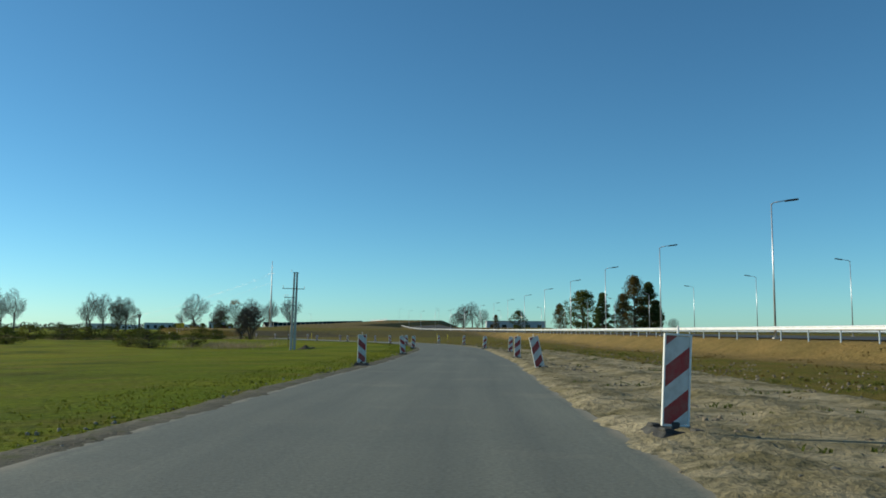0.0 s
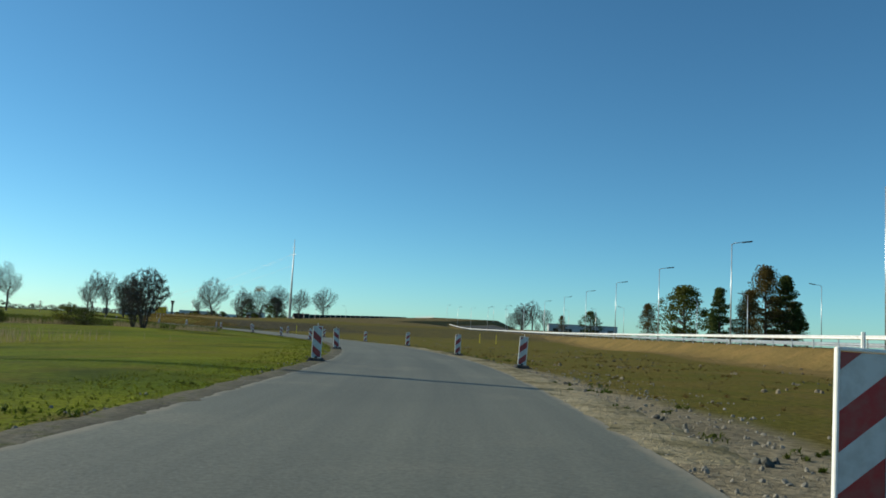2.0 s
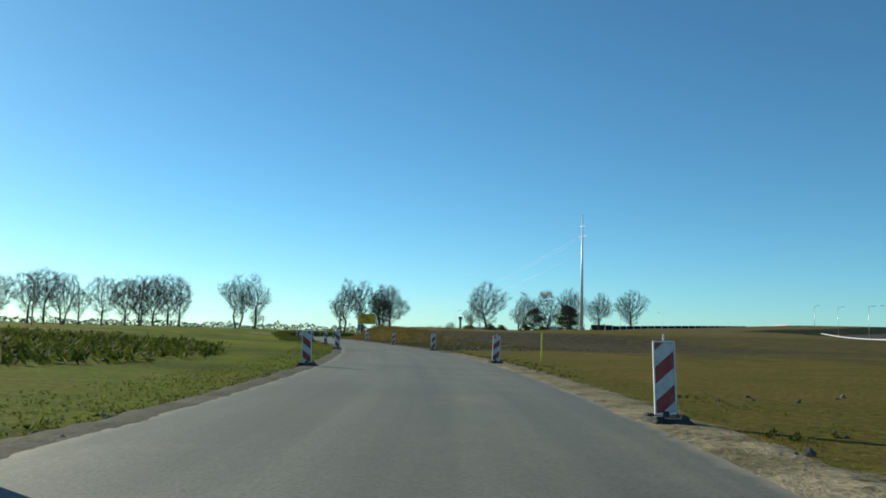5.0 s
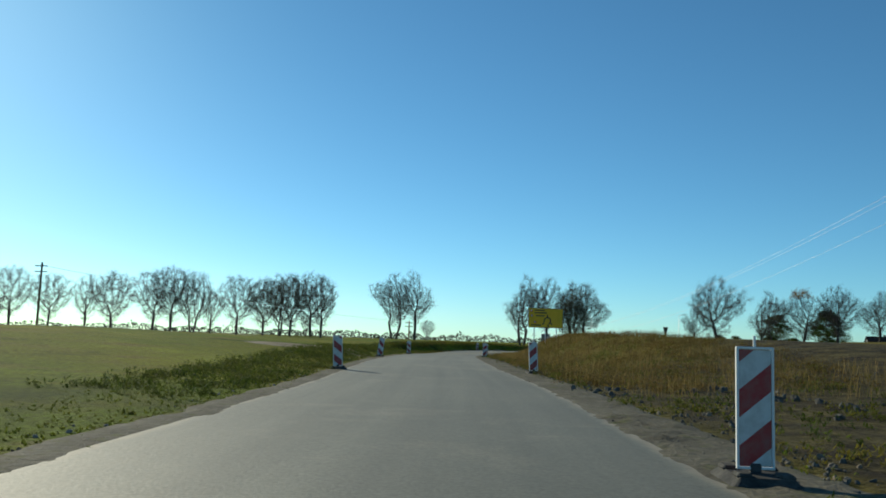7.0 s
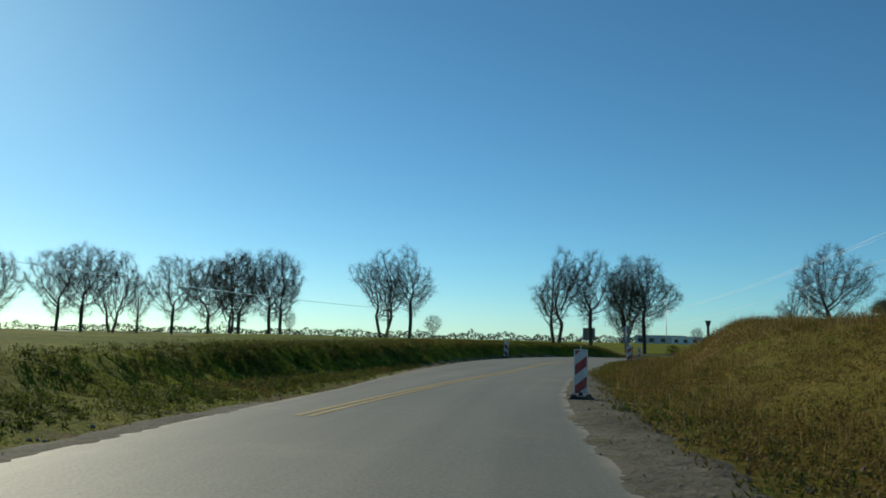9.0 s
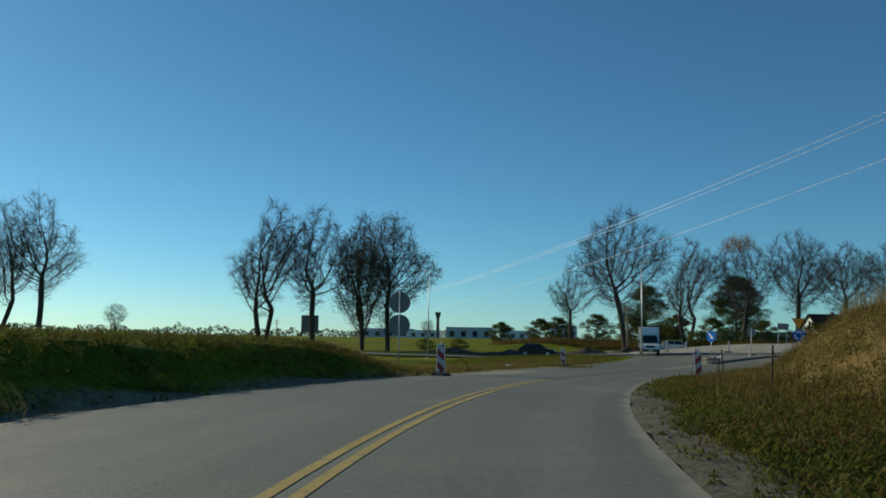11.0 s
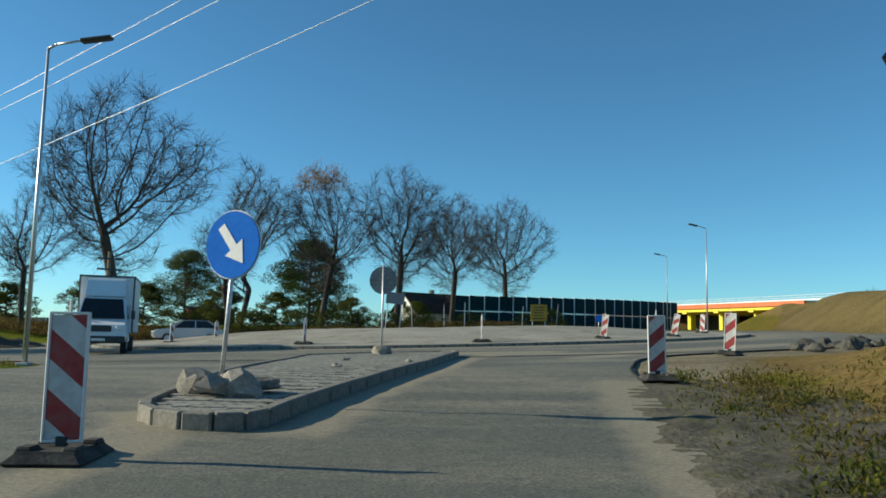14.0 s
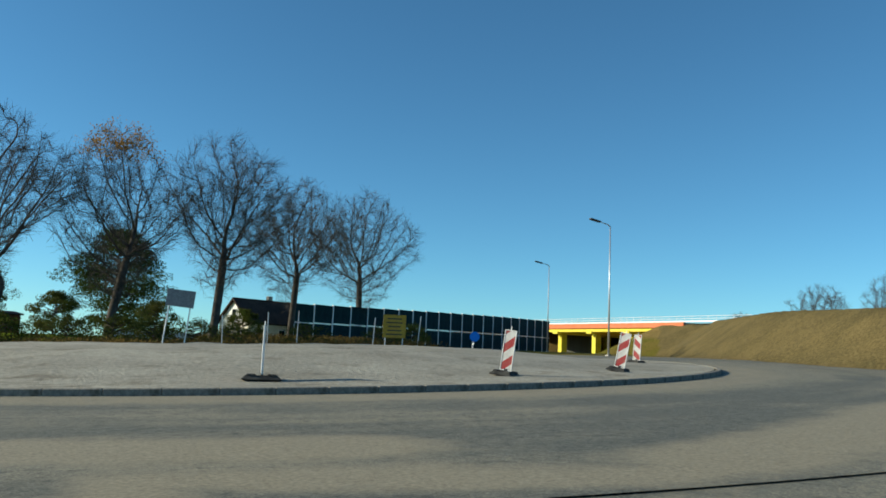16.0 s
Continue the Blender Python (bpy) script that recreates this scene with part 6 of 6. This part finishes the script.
for x, y in ((-1.2, 189.2), (1.2, 188.9), (-33.3, 207.6)):
    ob = thing("marker_post", "thin yellow marker post in the grass", "marker post", at(x, y), group="yellow marker posts")
    bm = bmesh.new()
    tube(bm, (0, 0, -0.1), (0, 0, 1.35), 0.05, 0.045, 8)
    part("tube", bm, M["yellow_bridge"], ob)

# ---- right-hand wood by the main road, bushes, far woods ----
broad = leafy_tree(71, 15, 9.5, M["leaf_brown"], "tall tree with thinning brown-green leaves", "tree", 130, 52, 0.1, 0.5, 0.19)
spruce = leafy_tree(72, 10, 6, M["needles"], "dark conical spruce by the main road", "spruce", 80, 60, 0.06, 0.9, 0.2)
dense = leafy_tree(73, 11, 10, M["leaf_green"], "dense dark green tree", "tree", 95, 52, 0.1, 0.1, 0.22)
for ob, x, y, top, b in ((broad, 59.5, 252, 18.2, 15), (spruce, 64.5, 254, 16.5, 10), (broad, 55.5, 250, 12.5, 15), (spruce, 49.7, 252, 13, 10), (dense, 48.6, 282, 15.0, 11), (broad, 45.7, 317, 11.5, 15), (broad, 67.5, 258, 11, 15), (dense, 35.4, 379, 10.3, 11), (broad, 26, 396, 8.6, 15)):
    plant(ob, x, y, top - gz(x, y), b, x)
willow = leafless_tree(91, 6.6, 0.68, stems=6, label="dense bare willow bush with many upright stems", bare=0.1, marks=800, name="bush")
for x, y, h in ((-36, 153, 6.4), (-38.5, 156, 4.0)):
    plant(willow, x, y, h, 6.6, x)
scrub = leafy_tree(92, 2.4, 5, M["leaf_green"], "low dark green scrub on the meadow", "bush", 40, 70, 0.03, 0.0, 0.09)
for x, y, h in ((-72, 142, 2.6), (-68, 146, 2.8), (-65, 149, 2.5), (-62, 153, 2.7), (-59, 158, 2.4), (-78, 139, 2.6), (-46.6, 157, 2.2), (-42, 152, 1.8), (-36, 100, 2.2), (-40, 104, 2.0), (-33, 108, 1.8), (-60, 112, 2.4), (-70, 116, 2.2), (-52, 150, 1.6), (-60, 160, 2.0), (-68, 158, 2.0), (-75, 165, 2.2), (-48, 146, 1.4), (-95, 130, 2.6), (-110, 140, 2.4),
        (-118, 470, 2.4), (-112, 470, 2.0), (-106, 472, 2.2), (-124, 470, 2.4), (-121, 474, 2.6), (-115, 474, 2.4), (-129, 472, 2.6), (-100, 470, 2.0), (-128, 462, 2.4), (-134, 462, 2.5), (-95, 478, 2.2), (-160, 440, 1.5), (-166, 442, 1.6)):
    plant(scrub, x, y, h, 2.4, x)
# trees standing far off
for k, (x, y, h) in enumerate(((-420, 380, 14), (-445, 360, 13), (-380, 520, 12), (-330, 560, 11), (-262, 690, 9), (-200, 720, 10), (150, 640, 13), (165, 650, 12), (120, 480, 10), (128, 486, 11), (136, 480, 9), (30, 700, 10), (40, 705, 9), (-20, 520, 0.0), (12, 474, 12), (24, 484, 11), (14.4, 541, 18.3), (19.5, 529, 17.2), (9, 559, 12.5))):
    if h:
        plant(far[k % 3], x, y, h, 20, k * 1.1)
rnd = random.Random(7)
cs = []
for a0, a1, dist, h, n in ((70, 100, 900, 10, 6000), (100, 112, 1000, 7, 2000), (112, 150, 850, 15, 8000), (150, 200, 900, 13, 7000), (35, 70, 1100, 9, 4500), (-20, 35, 1000, 9, 4500)):
    for _ in range(n):
        a = radians(rnd.uniform(a0, a1))
        hh = h * (0.55 + 0.45 * noise.noise(Vector((a * 30, dist, 0)))) * (0.8 + 0.4 * noise.noise(Vector((a * 140, 3, 0))))
        d = dist + rnd.uniform(-30, 30)
        cs.append(Vector((-40 + d * math.cos(a), 200 + d * math.sin(a), -2.0 + max(1.5, hh) * rnd.uniform(0, 1))))
wood = leaf_mesh("far_wood", cs, 1.0, M["far_wood"], None, rnd)
tagged(wood, "dark line of woods along the horizon", "wood", kind="stuff")


# ---- grasses, weeds and rubble ----
def blades(name, spots, mat, label, category, width=0.012):
    """Bent three-sided grass blades, rows of x, y, z, height."""
    rnd = random.Random(len(spots))
    v, f = [], []
    for x, y, z, h in spots:
        t = rnd.uniform(0, 6.283)
        dx, dy = math.cos(t), math.sin(t)
        b = h * rnd.uniform(0.1, 0.6)
        w = width * (0.6 + h)
        i = len(v)
        v += [(x - dy * w, y + dx * w, z - 0.02), (x + dy * w, y - dx * w, z - 0.02), (x + dx * b * 0.35 + dy * w * 0.7, y + dy * b * 0.35 - dx * w * 0.7, z + h * 0.6),
            (x + dx * b * 0.35 - dy * w * 0.7, y + dy * b * 0.35 + dx * w * 0.7, z + h * 0.6), (x + dx * b, y + dy * b, z + h)]
        f += [(i, i + 1, i + 2, i + 3), (i + 3, i + 2, i + 4)]
    return tagged(mesh_object(name, v, f, mat, None, False), label, category, kind="stuff")


def scatter(n, s0, s1, o0, o1, h0, h1, seed, tuft=1, radius=0.15, power=1.0, edge=None, density=None):
    """Places along the lane between stations and offsets, in tufts; edge: offsets count from that edge."""
    r = np.random.RandomState(seed)
    s = r.uniform(s0, s1, n)
    o = o0 + (o1 - o0) * r.uniform(0, 1, n) ** power
    if edge:
        o = o + edge(s)
    x = np.interp(s, LANE_S, LANE[:, 0]) + o * np.interp(s, LANE_S, LANE_R[:, 0])
    y = np.interp(s, LANE_S, LANE[:, 1]) + o * np.interp(s, LANE_S, LANE_R[:, 1])
    k = np.array([noise.noise(Vector((a * 0.45, b * 0.45, seed))) for a, b in zip(x, y)]) > (-9 if density is None else density)
    x, y = np.repeat(x[k], tuft), np.repeat(y[k], tuft)
    x, y = x + r.normal(0, radius, len(x)), y + r.normal(0, radius, len(y))
    k = ~inside_fan(x, y) & (np.hypot(x - RING.x, y - RING.y) > RING_OUT + 0.4)
    x, y = x[k], y[k]
    z = ground_height(x, y)
    return np.stack([x, y, z, r.uniform(h0, h1, len(x))], 1)


def herbs(name, spots, mat, label, category, leaves=10, size=0.07):
    """Low plants of many small leaves, rows of x, y, z, height."""
    r = np.random.RandomState(len(spots))
    c = np.repeat(spots, leaves, 0)
    n = len(c)
    h = c[:, 3] * r.uniform(0.05, 1, n)
    spread = c[:, 3] * 0.45
    base = np.stack([c[:, 0] + r.normal(0, 1, n) * spread, c[:, 1] + r.normal(0, 1, n) * spread, c[:, 2] + h * 0.9], 1)
    t = r.uniform(0, 2 * math.pi, n)
    rise = r.uniform(0.0, 1.6, n)
    along = np.stack([np.cos(t), np.sin(t), rise], 1)
    along /= np.linalg.norm(along, axis=1)[:, None]
    across = np.stack([-np.sin(t), np.cos(t), r.normal(0, 0.4, n)], 1)
    ln, w = (size * r.uniform(0.6, 1.5, n))[:, None], (size * r.uniform(0.18, 0.4, n))[:, None]
    v = np.stack([base - along * ln, base + across * w, base + along * ln, base - across * w], 1).reshape(-1, 3)
    me = bpy.data.meshes.new(name)
    me.vertices.add(n * 4)
    me.vertices.foreach_set("co", v.ravel())
    me.loops.add(n * 4)
    me.loops.foreach_set("vertex_index", np.arange(n * 4))
    me.polygons.add(n)
    me.polygons.foreach_set("loop_start", np.arange(0, n * 4, 4))
    me.update()
    me.validate()
    me.materials.append(mat)
    return tagged(new(name, me), label, category, kind="stuff")


RE, LE = right_edge, left_edge
spots = np.vstack([scatter(9000, 0, 330, -0.45, -3, 0.008, 0.028, 1, 2, 0.2, 1.6, LE), scatter(1800, 100, 260, 0.9, 3, 0.015, 0.05, 3, 2, 0.25, 1.2, RE, 0.0), scatter(1500, 0, 76, 1.6, 12, 0.02, 0.07, 4, 3, 0.25, 1.0, RE, 0.1), scatter(3500, 372, 424, -0.9, -10, 0.05, 0.16, 5, 2, 0.3, 1.5, LE)])
herbs("grass", spots, M["blade_green"], "short green grass along the verges", "grass", 4, 0.034)
spots = np.vstack([scatter(420, 388, 424, 7, 12, 0.6, 1.3, 60, 8, 0.25, 1.0, RE, -0.05), scatter(1300, 338, 425, 1.6, 11, 0.2, 0.7, 6, 12, 0.3, 1.0, RE, 0.0), scatter(1500, 262, 340, 1.4, 10, 0.25, 0.6, 7, 10, 0.3, 1.0, RE, 0.05), scatter(300, 0, 70, 1.2, 14, 0.05, 0.16, 9, 8, 0.2, 1.0, RE, 0.1), scatter(800, 388, 424, -0.8, -4, 0.1, 0.35, 10, 9, 0.25, 1.0, LE)])
blades("dry_grass", spots, M["blade_dry"], "tall dry straw-coloured grass on the bank", "dry grass", 0.005)
spots = np.vstack([scatter(4600, 338, 436, 1.2, 11, 0.12, 0.42, 16, 2, 0.3, 1.0, RE, -0.15), scatter(4600, 264, 340, 1.2, 10, 0.1, 0.4, 17, 2, 0.3, 1.0, RE, -0.1), scatter(1800, 342, 398, 0.9, 3.8, 0.08, 0.3, 73, 2, 0.3, 1.2, RE, -0.1), scatter(1000, 386, 424, -0.7, -5, 0.08, 0.25, 18, 2, 0.25, 1.0, LE, -0.1), scatter(1500, 326, 397, -0.7, -4.5, 0.06, 0.25, 23, 2, 0.3, 1.0, LE, -0.1), scatter(1600, 0, 140, 2.5, 18, 0.03, 0.09, 19, 2, 0.3, 1.0, RE, 0.1)])
herbs("brown_herbs", spots, M["herb_dry"], "withered brown herbs covering the bank", "weeds", 18, 0.04)
spots = np.vstack([scatter(3300, 338, 436, 1.0, 11, 0.1, 0.4, 26, 2, 0.3, 1.0, RE, -0.05), scatter(3000, 342, 398, 0.75, 3.8, 0.06, 0.24, 71, 2, 0.3, 1.2, RE, -0.25), scatter(900, 236, 262, 1.6, 12, 0.05, 0.2, 29, 2, 0.3, 1.0, RE, 0.1), scatter(1300, 264, 340, 1.1, 10, 0.08, 0.3, 27, 2, 0.3, 1.0, RE, -0.05), scatter(900, 326, 397, -0.6, -3, 0.05, 0.16, 28, 2, 0.3, 1.0, LE, -0.1)])
herbs("yellowing_herbs", spots, M["herb_gold"], "yellowing herbs and grass tufts on the bank", "weeds", 18, 0.04)
spots = np.vstack([scatter(2600, 338, 436, 0.9, 8, 0.06, 0.3, 11, 3, 0.25, 1.3, RE, 0.22), scatter(2600, 342, 398, 0.65, 3.4, 0.05, 0.22, 72, 2, 0.3, 1.2, RE, -0.1), scatter(420, 408, 428, 0.8, 3.0, 0.15, 0.45, 61, 3, 0.15, 1.0, RE, 0.0), scatter(500, 236, 262, 0.9, 10, 0.05, 0.2, 21, 2, 0.25, 1.2, RE, 0.15), scatter(1500, 258, 340, 0.9, 8, 0.08, 0.3, 12, 2, 0.22, 1.2, RE, 0.05), scatter(700, 0, 80, 1.0, 9, 0.03, 0.12, 22, 3, 0.2, 1.0, RE, 0.15), scatter(400, 40, 250, 0.6, 2.2, 0.02, 0.08, 13, 2, 0.1, 1.0, RE, 0.1),
    scatter(110, 10, 255, -0.6, -1.4, 0.03, 0.1, 14, 2, 0.12, 1.0, LE, 0.15), scatter(3200, 258, 345, -0.8, -4.0, 0.06, 0.24, 20, 2, 0.25, 1.0, LE, -0.25), scatter(1300, 330, 397, -0.9, -4.5, 0.06, 0.26, 15, 2, 0.25, 1.0, LE, -0.2)])
herbs("weeds", spots, M["weed"], "dark green weeds and nettles along the road edge", "weeds", 18, 0.042)
r = np.random.RandomState(88)
x, y = r.uniform(-143, -131, 5200), r.uniform(380, 417, 5200)
k = ~inside_fan(x, y) & ~inside_fan(x + 0.6, y) & (y < 416.5 - 0.35 * (x + 132))
x, y = x[k], y[k]
wedge = np.stack([x, y, ground_height(x, y), r.uniform(0.04, 0.2, len(x))], 1)
herbs("verge_herbs", wedge, M["herb_gold"], "dry yellowing grass on the wedge beside the road", "grass", 12, 0.045)
# reeds and rough grass round the wet hollow to the west
r = np.random.RandomState(21)
t, d = r.uniform(-1.9, 0.35, 11000), r.normal(33.5, 1.6, 11000)
x, y = np.r_[r.normal(-28, 3.0, 4000), -70 + d * np.cos(t)], np.r_[r.normal(108, 3.5, 4000), 180 + d * np.sin(t)]
k = np.array([noise.noise(Vector((a * 0.22, b * 0.22, 4))) for a, b in zip(x, y)]) > -0.05
x, y = x[k], y[k]
i = nearest(LANE, x, y)
k = np.hypot(x - LANE[i, 0], y - LANE[i, 1]) > 11
x, y = x[k], y[k]
blades("reeds", np.stack([x, y, ground_height(x, y), r.uniform(0.2, 0.75, len(x))], 1), M["reed"], "pale brown reeds round a wet hollow in the meadow", "reeds", 0.012)
x, y = r.uniform(-162, -97, 9000), r.uniform(462, 474, 9000)
x = np.r_[x, r.uniform(-114, -96, 4000)]
y = np.r_[y, r.uniform(474, 492, 4000)]
spots = np.stack([x, y, ground_height(x, y), r.uniform(0.3, 1.1, len(x))], 1)
blades("tall_grass", spots[::2], M["herb_dry"], "tall brown autumn grass behind the roundabout", "dry grass", 0.015)
t, d = r.uniform(0, 6.283, 9000), 31 * np.sqrt(r.uniform(0, 1, 9000))
x, y = -70 + d * np.cos(t), 180 + d * np.sin(t)
herbs("sedge", np.stack([x, y, ground_height(x, y), r.uniform(0.2, 0.6, len(x))], 1), M["weed"], "dark green sedge filling the wet hollow", "sedge", 4, 0.2)
herbs("tall_herbs", spots[1::2], M["herb_dry"], "tall brown herbs behind the roundabout", "weeds", 9, 0.16)


def rubble(name, spots, mat, label):
    """Angular lumps, rows of x, y, z, size."""
    rnd = random.Random(5)
    bm = bmesh.new()
    bmesh.ops.create_icosphere(bm, subdivisions=1, radius=1)
    bmesh.ops.triangulate(bm, faces=bm.faces)
    base = [vv.co.copy() for vv in bm.verts]
    faces = [[q.index for q in fc.verts] for fc in bm.faces]
    bm.free()
    v, f = [], []
    for x, y, z, s in spots:
        rot = Euler((rnd.uniform(0, 6), rnd.uniform(0, 6), rnd.uniform(0, 6))).to_matrix()
        sc = Vector((rnd.uniform(0.7, 1.3), rnd.uniform(0.6, 1.1), rnd.uniform(0.4, 0.8))) * s
        i = len(v)
        for p in base:
            q = rot @ Vector((p.x * sc.x, p.y * sc.y, p.z * sc.z)) * rnd.uniform(0.8, 1.15)
            v.append((x + q.x, y + q.y, z + q.z + s * 0.15))
        f += [[i + k for k in fc] for fc in faces]
    return tagged(mesh_object(name, v, f, mat, None, False), label, "rubble", kind="stuff")


big = np.vstack([scatter(160, 60, 190, 3, 22, 0.04, 0.12, 41, 3, 0.3, 1.0, right_edge, 0.1), scatter(260, 2, 60, 0.8, 12, 0.03, 0.07, 42, 3, 0.4, 1.0, right_edge, 0.1), scatter(500, 4, 75, 0.5, 8, 0.02, 0.06, 31, 4, 0.3, 1.2, right_edge, 0.0), scatter(30, 8, 40, 0.6, 1.8, 0.04, 0.09, 32, 5, 0.2, 1.0, right_edge), scatter(150, 395, 424, 0.6, 5, 0.02, 0.07, 33, 3, 0.2, 1.2, right_edge), scatter(130, 230, 330, 0.4, 2.5, 0.02, 0.06, 34, 3, 0.2, 1.2, right_edge)])
rubble("clods", big, M["clod"], "dry sandy clods and broken soil on the verge")
fine = np.vstack([scatter(1500, 0, 100, 0.1, 4, 0.012, 0.045, 35, 2, 0.1, 1.6, right_edge), scatter(900, 0, 330, -0.05, -1.0, 0.012, 0.045, 36, 2, 0.08, 1.3, left_edge), scatter(800, 100, 330, 0.05, 1.1, 0.012, 0.04, 37, 2, 0.08, 1.3, right_edge), scatter(900, 335, 425, 0.1, 2.5, 0.012, 0.05, 38, 2, 0.1, 1.4, right_edge)])
rubble("gravel", fine, M["stone"], "grey gravel strewn along the asphalt edges")



def dirt_patch(name, s0, s1, o0, o1, label, ruts, edge=None, mat=None, lumps=1.0, base=0.04):
    """Churned soil beside the road: ruts along it, clods and hollows."""
    ss, uu = np.arange(s0, s1, 0.13), np.linspace(0, 1, int(abs(o1 - o0) / 0.13))
    S, U = np.meshgrid(ss, uu, indexing="ij")
    edge = edge or right_edge
    ragged = np.array([0.16 * noise.noise(Vector((v * 0.9, o1, 3))) + 0.07 * noise.noise(Vector((v * 3.1, o1, 5))) for v in ss])[:, None]
    O = edge(S) + o0 + ragged * math.copysign(1, o1 - o0) + (o1 - o0) * U
    x = np.interp(S, LANE_S, LANE[:, 0]) + O * np.interp(S, LANE_S, LANE_R[:, 0])
    y = np.interp(S, LANE_S, LANE[:, 1]) + O * np.interp(S, LANE_S, LANE_R[:, 1])
    z = ground_height(x, y).reshape(x.shape)
    flat = [Vector((a, b, 0)) for a, b in zip(x.ravel(), y.ravel())]
    big = np.array([noise.noise(p * 0.55) for p in flat]).reshape(x.shape)
    mid = np.array([noise.noise(p * 2.1) for p in flat]).reshape(x.shape)
    fine = np.array([noise.noise(p * 5.5) for p in flat]).reshape(x.shape)
    track = np.sin((O - edge(S)) * 2.6 + 1.5 * big) * ruts
    rise = base + 0.07 * lumps * big + lumps * 0.06 * np.maximum(mid, -0.2) + lumps * 0.06 * np.maximum(fine, 0) ** 0.7 + 0.04 * track
    fade = (1 - smooth(U, 0.6, 1)) * smooth(S, s0, s0 + 2) * (1 - smooth(S, s1 - 8, s1))
    lip = smooth(U * abs(o1 - o0), 0, 0.22)
    z = z - 0.06 * (1 - fade) + fade * (0.02 * (1 - lip) + np.maximum(rise, 0.031) * lip)
    v = np.stack([x, y, z], -1).reshape(-1, 3)
    i = np.arange(len(v)).reshape(x.shape)
    f = np.stack([*((i[:-1, :-1], i[1:, :-1], i[1:, 1:], i[:-1, 1:]) if o1 > o0 else (i[:-1, :-1], i[:-1, 1:], i[1:, 1:], i[1:, :-1]))], -1).reshape(-1, 4)
    return tagged(mesh_object(name, v, f, mat or M["dirt"], None, True), label, "dirt", kind="structure")


dirt_patch("ground_dirt", -8, 78, -0.08, 7.0, "churned sandy dirt with ruts and clods beside the road", 1.0)
dirt_patch("ground_shoulder", 348, 402, -0.02, 1.15, "narrow grey sandy shoulder under the bank", 0.2, right_edge, M["edge_soil"], 0.45, 0.02)
dirt_patch("ground_verge", 392, 440, -0.12, 4.0, "trampled grey verge at the bend", 0.3, right_edge, M["edge_soil"], 0.8, 0.03)

dirt_patch("ground_left_edge", -8, 330, 0.1, -0.75, "broken grey soil along the asphalt edge", 0.0, left_edge, M["edge_soil"], 0.6, 0.015)
dirt_patch("ground_right_edge", 76, 228, -0.1, 1.35, "pale sandy soil along the asphalt edge", 0.1, right_edge, M["dirt"], 0.65, 0.015)
dirt_patch("ground_gravel_edge", 220, 358, -0.1, 1.5, "dark gravel and soil along the asphalt edge", 0.1, right_edge, M["edge_soil"], 0.8, 0.02)
rubble("dark_clods", np.vstack([scatter(26, 22, 34, 1.2, 3.2, 0.04, 0.11, 52, 6, 0.25, 1.0, right_edge, 0.0), scatter(420, 2, 75, 0.7, 6.5, 0.02, 0.075, 53, 4, 0.35, 1.3, right_edge, 0.12), scatter(500, 0, 255, -0.1, -0.7, 0.01, 0.035, 54, 3, 0.12, 1.0, left_edge, 0.0), scatter(120, 76, 190, 2, 20, 0.03, 0.08, 57, 4, 0.4, 1.0, right_edge, 0.15), scatter(1100, 225, 340, 0.1, 1.6, 0.015, 0.05, 56, 2, 0.1, 1.0, right_edge), scatter(330, 232, 268, 1.4, 13, 0.03, 0.13, 58, 3, 0.35, 1.3, right_edge, 0.0), scatter(90, 76, 225, 0.7, 1.5, 0.03, 0.08, 55, 4, 0.2, 1.0, right_edge, 0.1)]), M["lump"], "dark lumps of soil and broken asphalt on the verge")

# ---- setts of the traffic island ----
bm = bmesh.new()
box(bm, (0, 0, 0), (0.194, 0.154, 0.05), bevel=0.008)
sett = bpy.data.meshes.new("sett")
bm.to_mesh(sett)
bm.free()
M["sett"] = rough_mat("grey_setts", (0.25, 0.235, 0.2), (0.32, 0.3, 0.255), 2, 30, 0.9, random_tint=0.22)
sett.materials.append(M["sett"])
rnd = random.Random(9)
ux, uy = Vector((0.255, 0.967)), Vector((0.967, -0.255))
rows, rest = [], []
for a in range(-2, 120):
    for c in range(-26, 40):
        p = Vector((-124.3, 395.2)) + ux * (0.16 * a) + uy * (0.2 * c + 0.1 * (a % 2))
        if inside_split(p.x, p.y) and inside_split(p.x + 0.16, p.y) and inside_split(p.x - 0.16, p.y) and inside_split(p.x, p.y - 0.16):
            rows.append(p)
yaw = math.atan2(uy.y, uy.x)
rows.sort(key=lambda p: p.y)
zs = surf(np.array([p.x for p in rows]), np.array([p.y for p in rows])) + 0.126
near_rows = [k for k, p in enumerate(rows) if 399 < p.y < 404][:300]
chosen = set(near_rows)
sv, sf = [], []
cv = [vv.co.copy() for vv in sett.vertices]
cf = [list(fc.vertices) for fc in sett.polygons]
for k, p in enumerate(rows):
    m4 = Matrix.Translation((p.x, p.y, float(zs[k]) + rnd.uniform(-0.003, 0.003))) @ Euler((rnd.uniform(-0.01, 0.01), rnd.uniform(-0.01, 0.01), yaw + rnd.uniform(-0.05, 0.05))).to_matrix().to_4x4()
    if k in chosen:
        o = new("sett", sett)
        o.parent = splitter
        o.matrix_basis = m4
    else:
        i = len(sv)
        sv += [m4 @ c for c in cv]
        sf += [[i + q for q in fc] for fc in cf]
M["sett_rest"] = rough_mat("grey_setts_far", (0.25, 0.235, 0.2), (0.32, 0.3, 0.255), 3, 12, 0.9)
o = mesh_object("setts", sv, sf, M["sett_rest"], splitter, False)
tagged(o, kind="stuff")
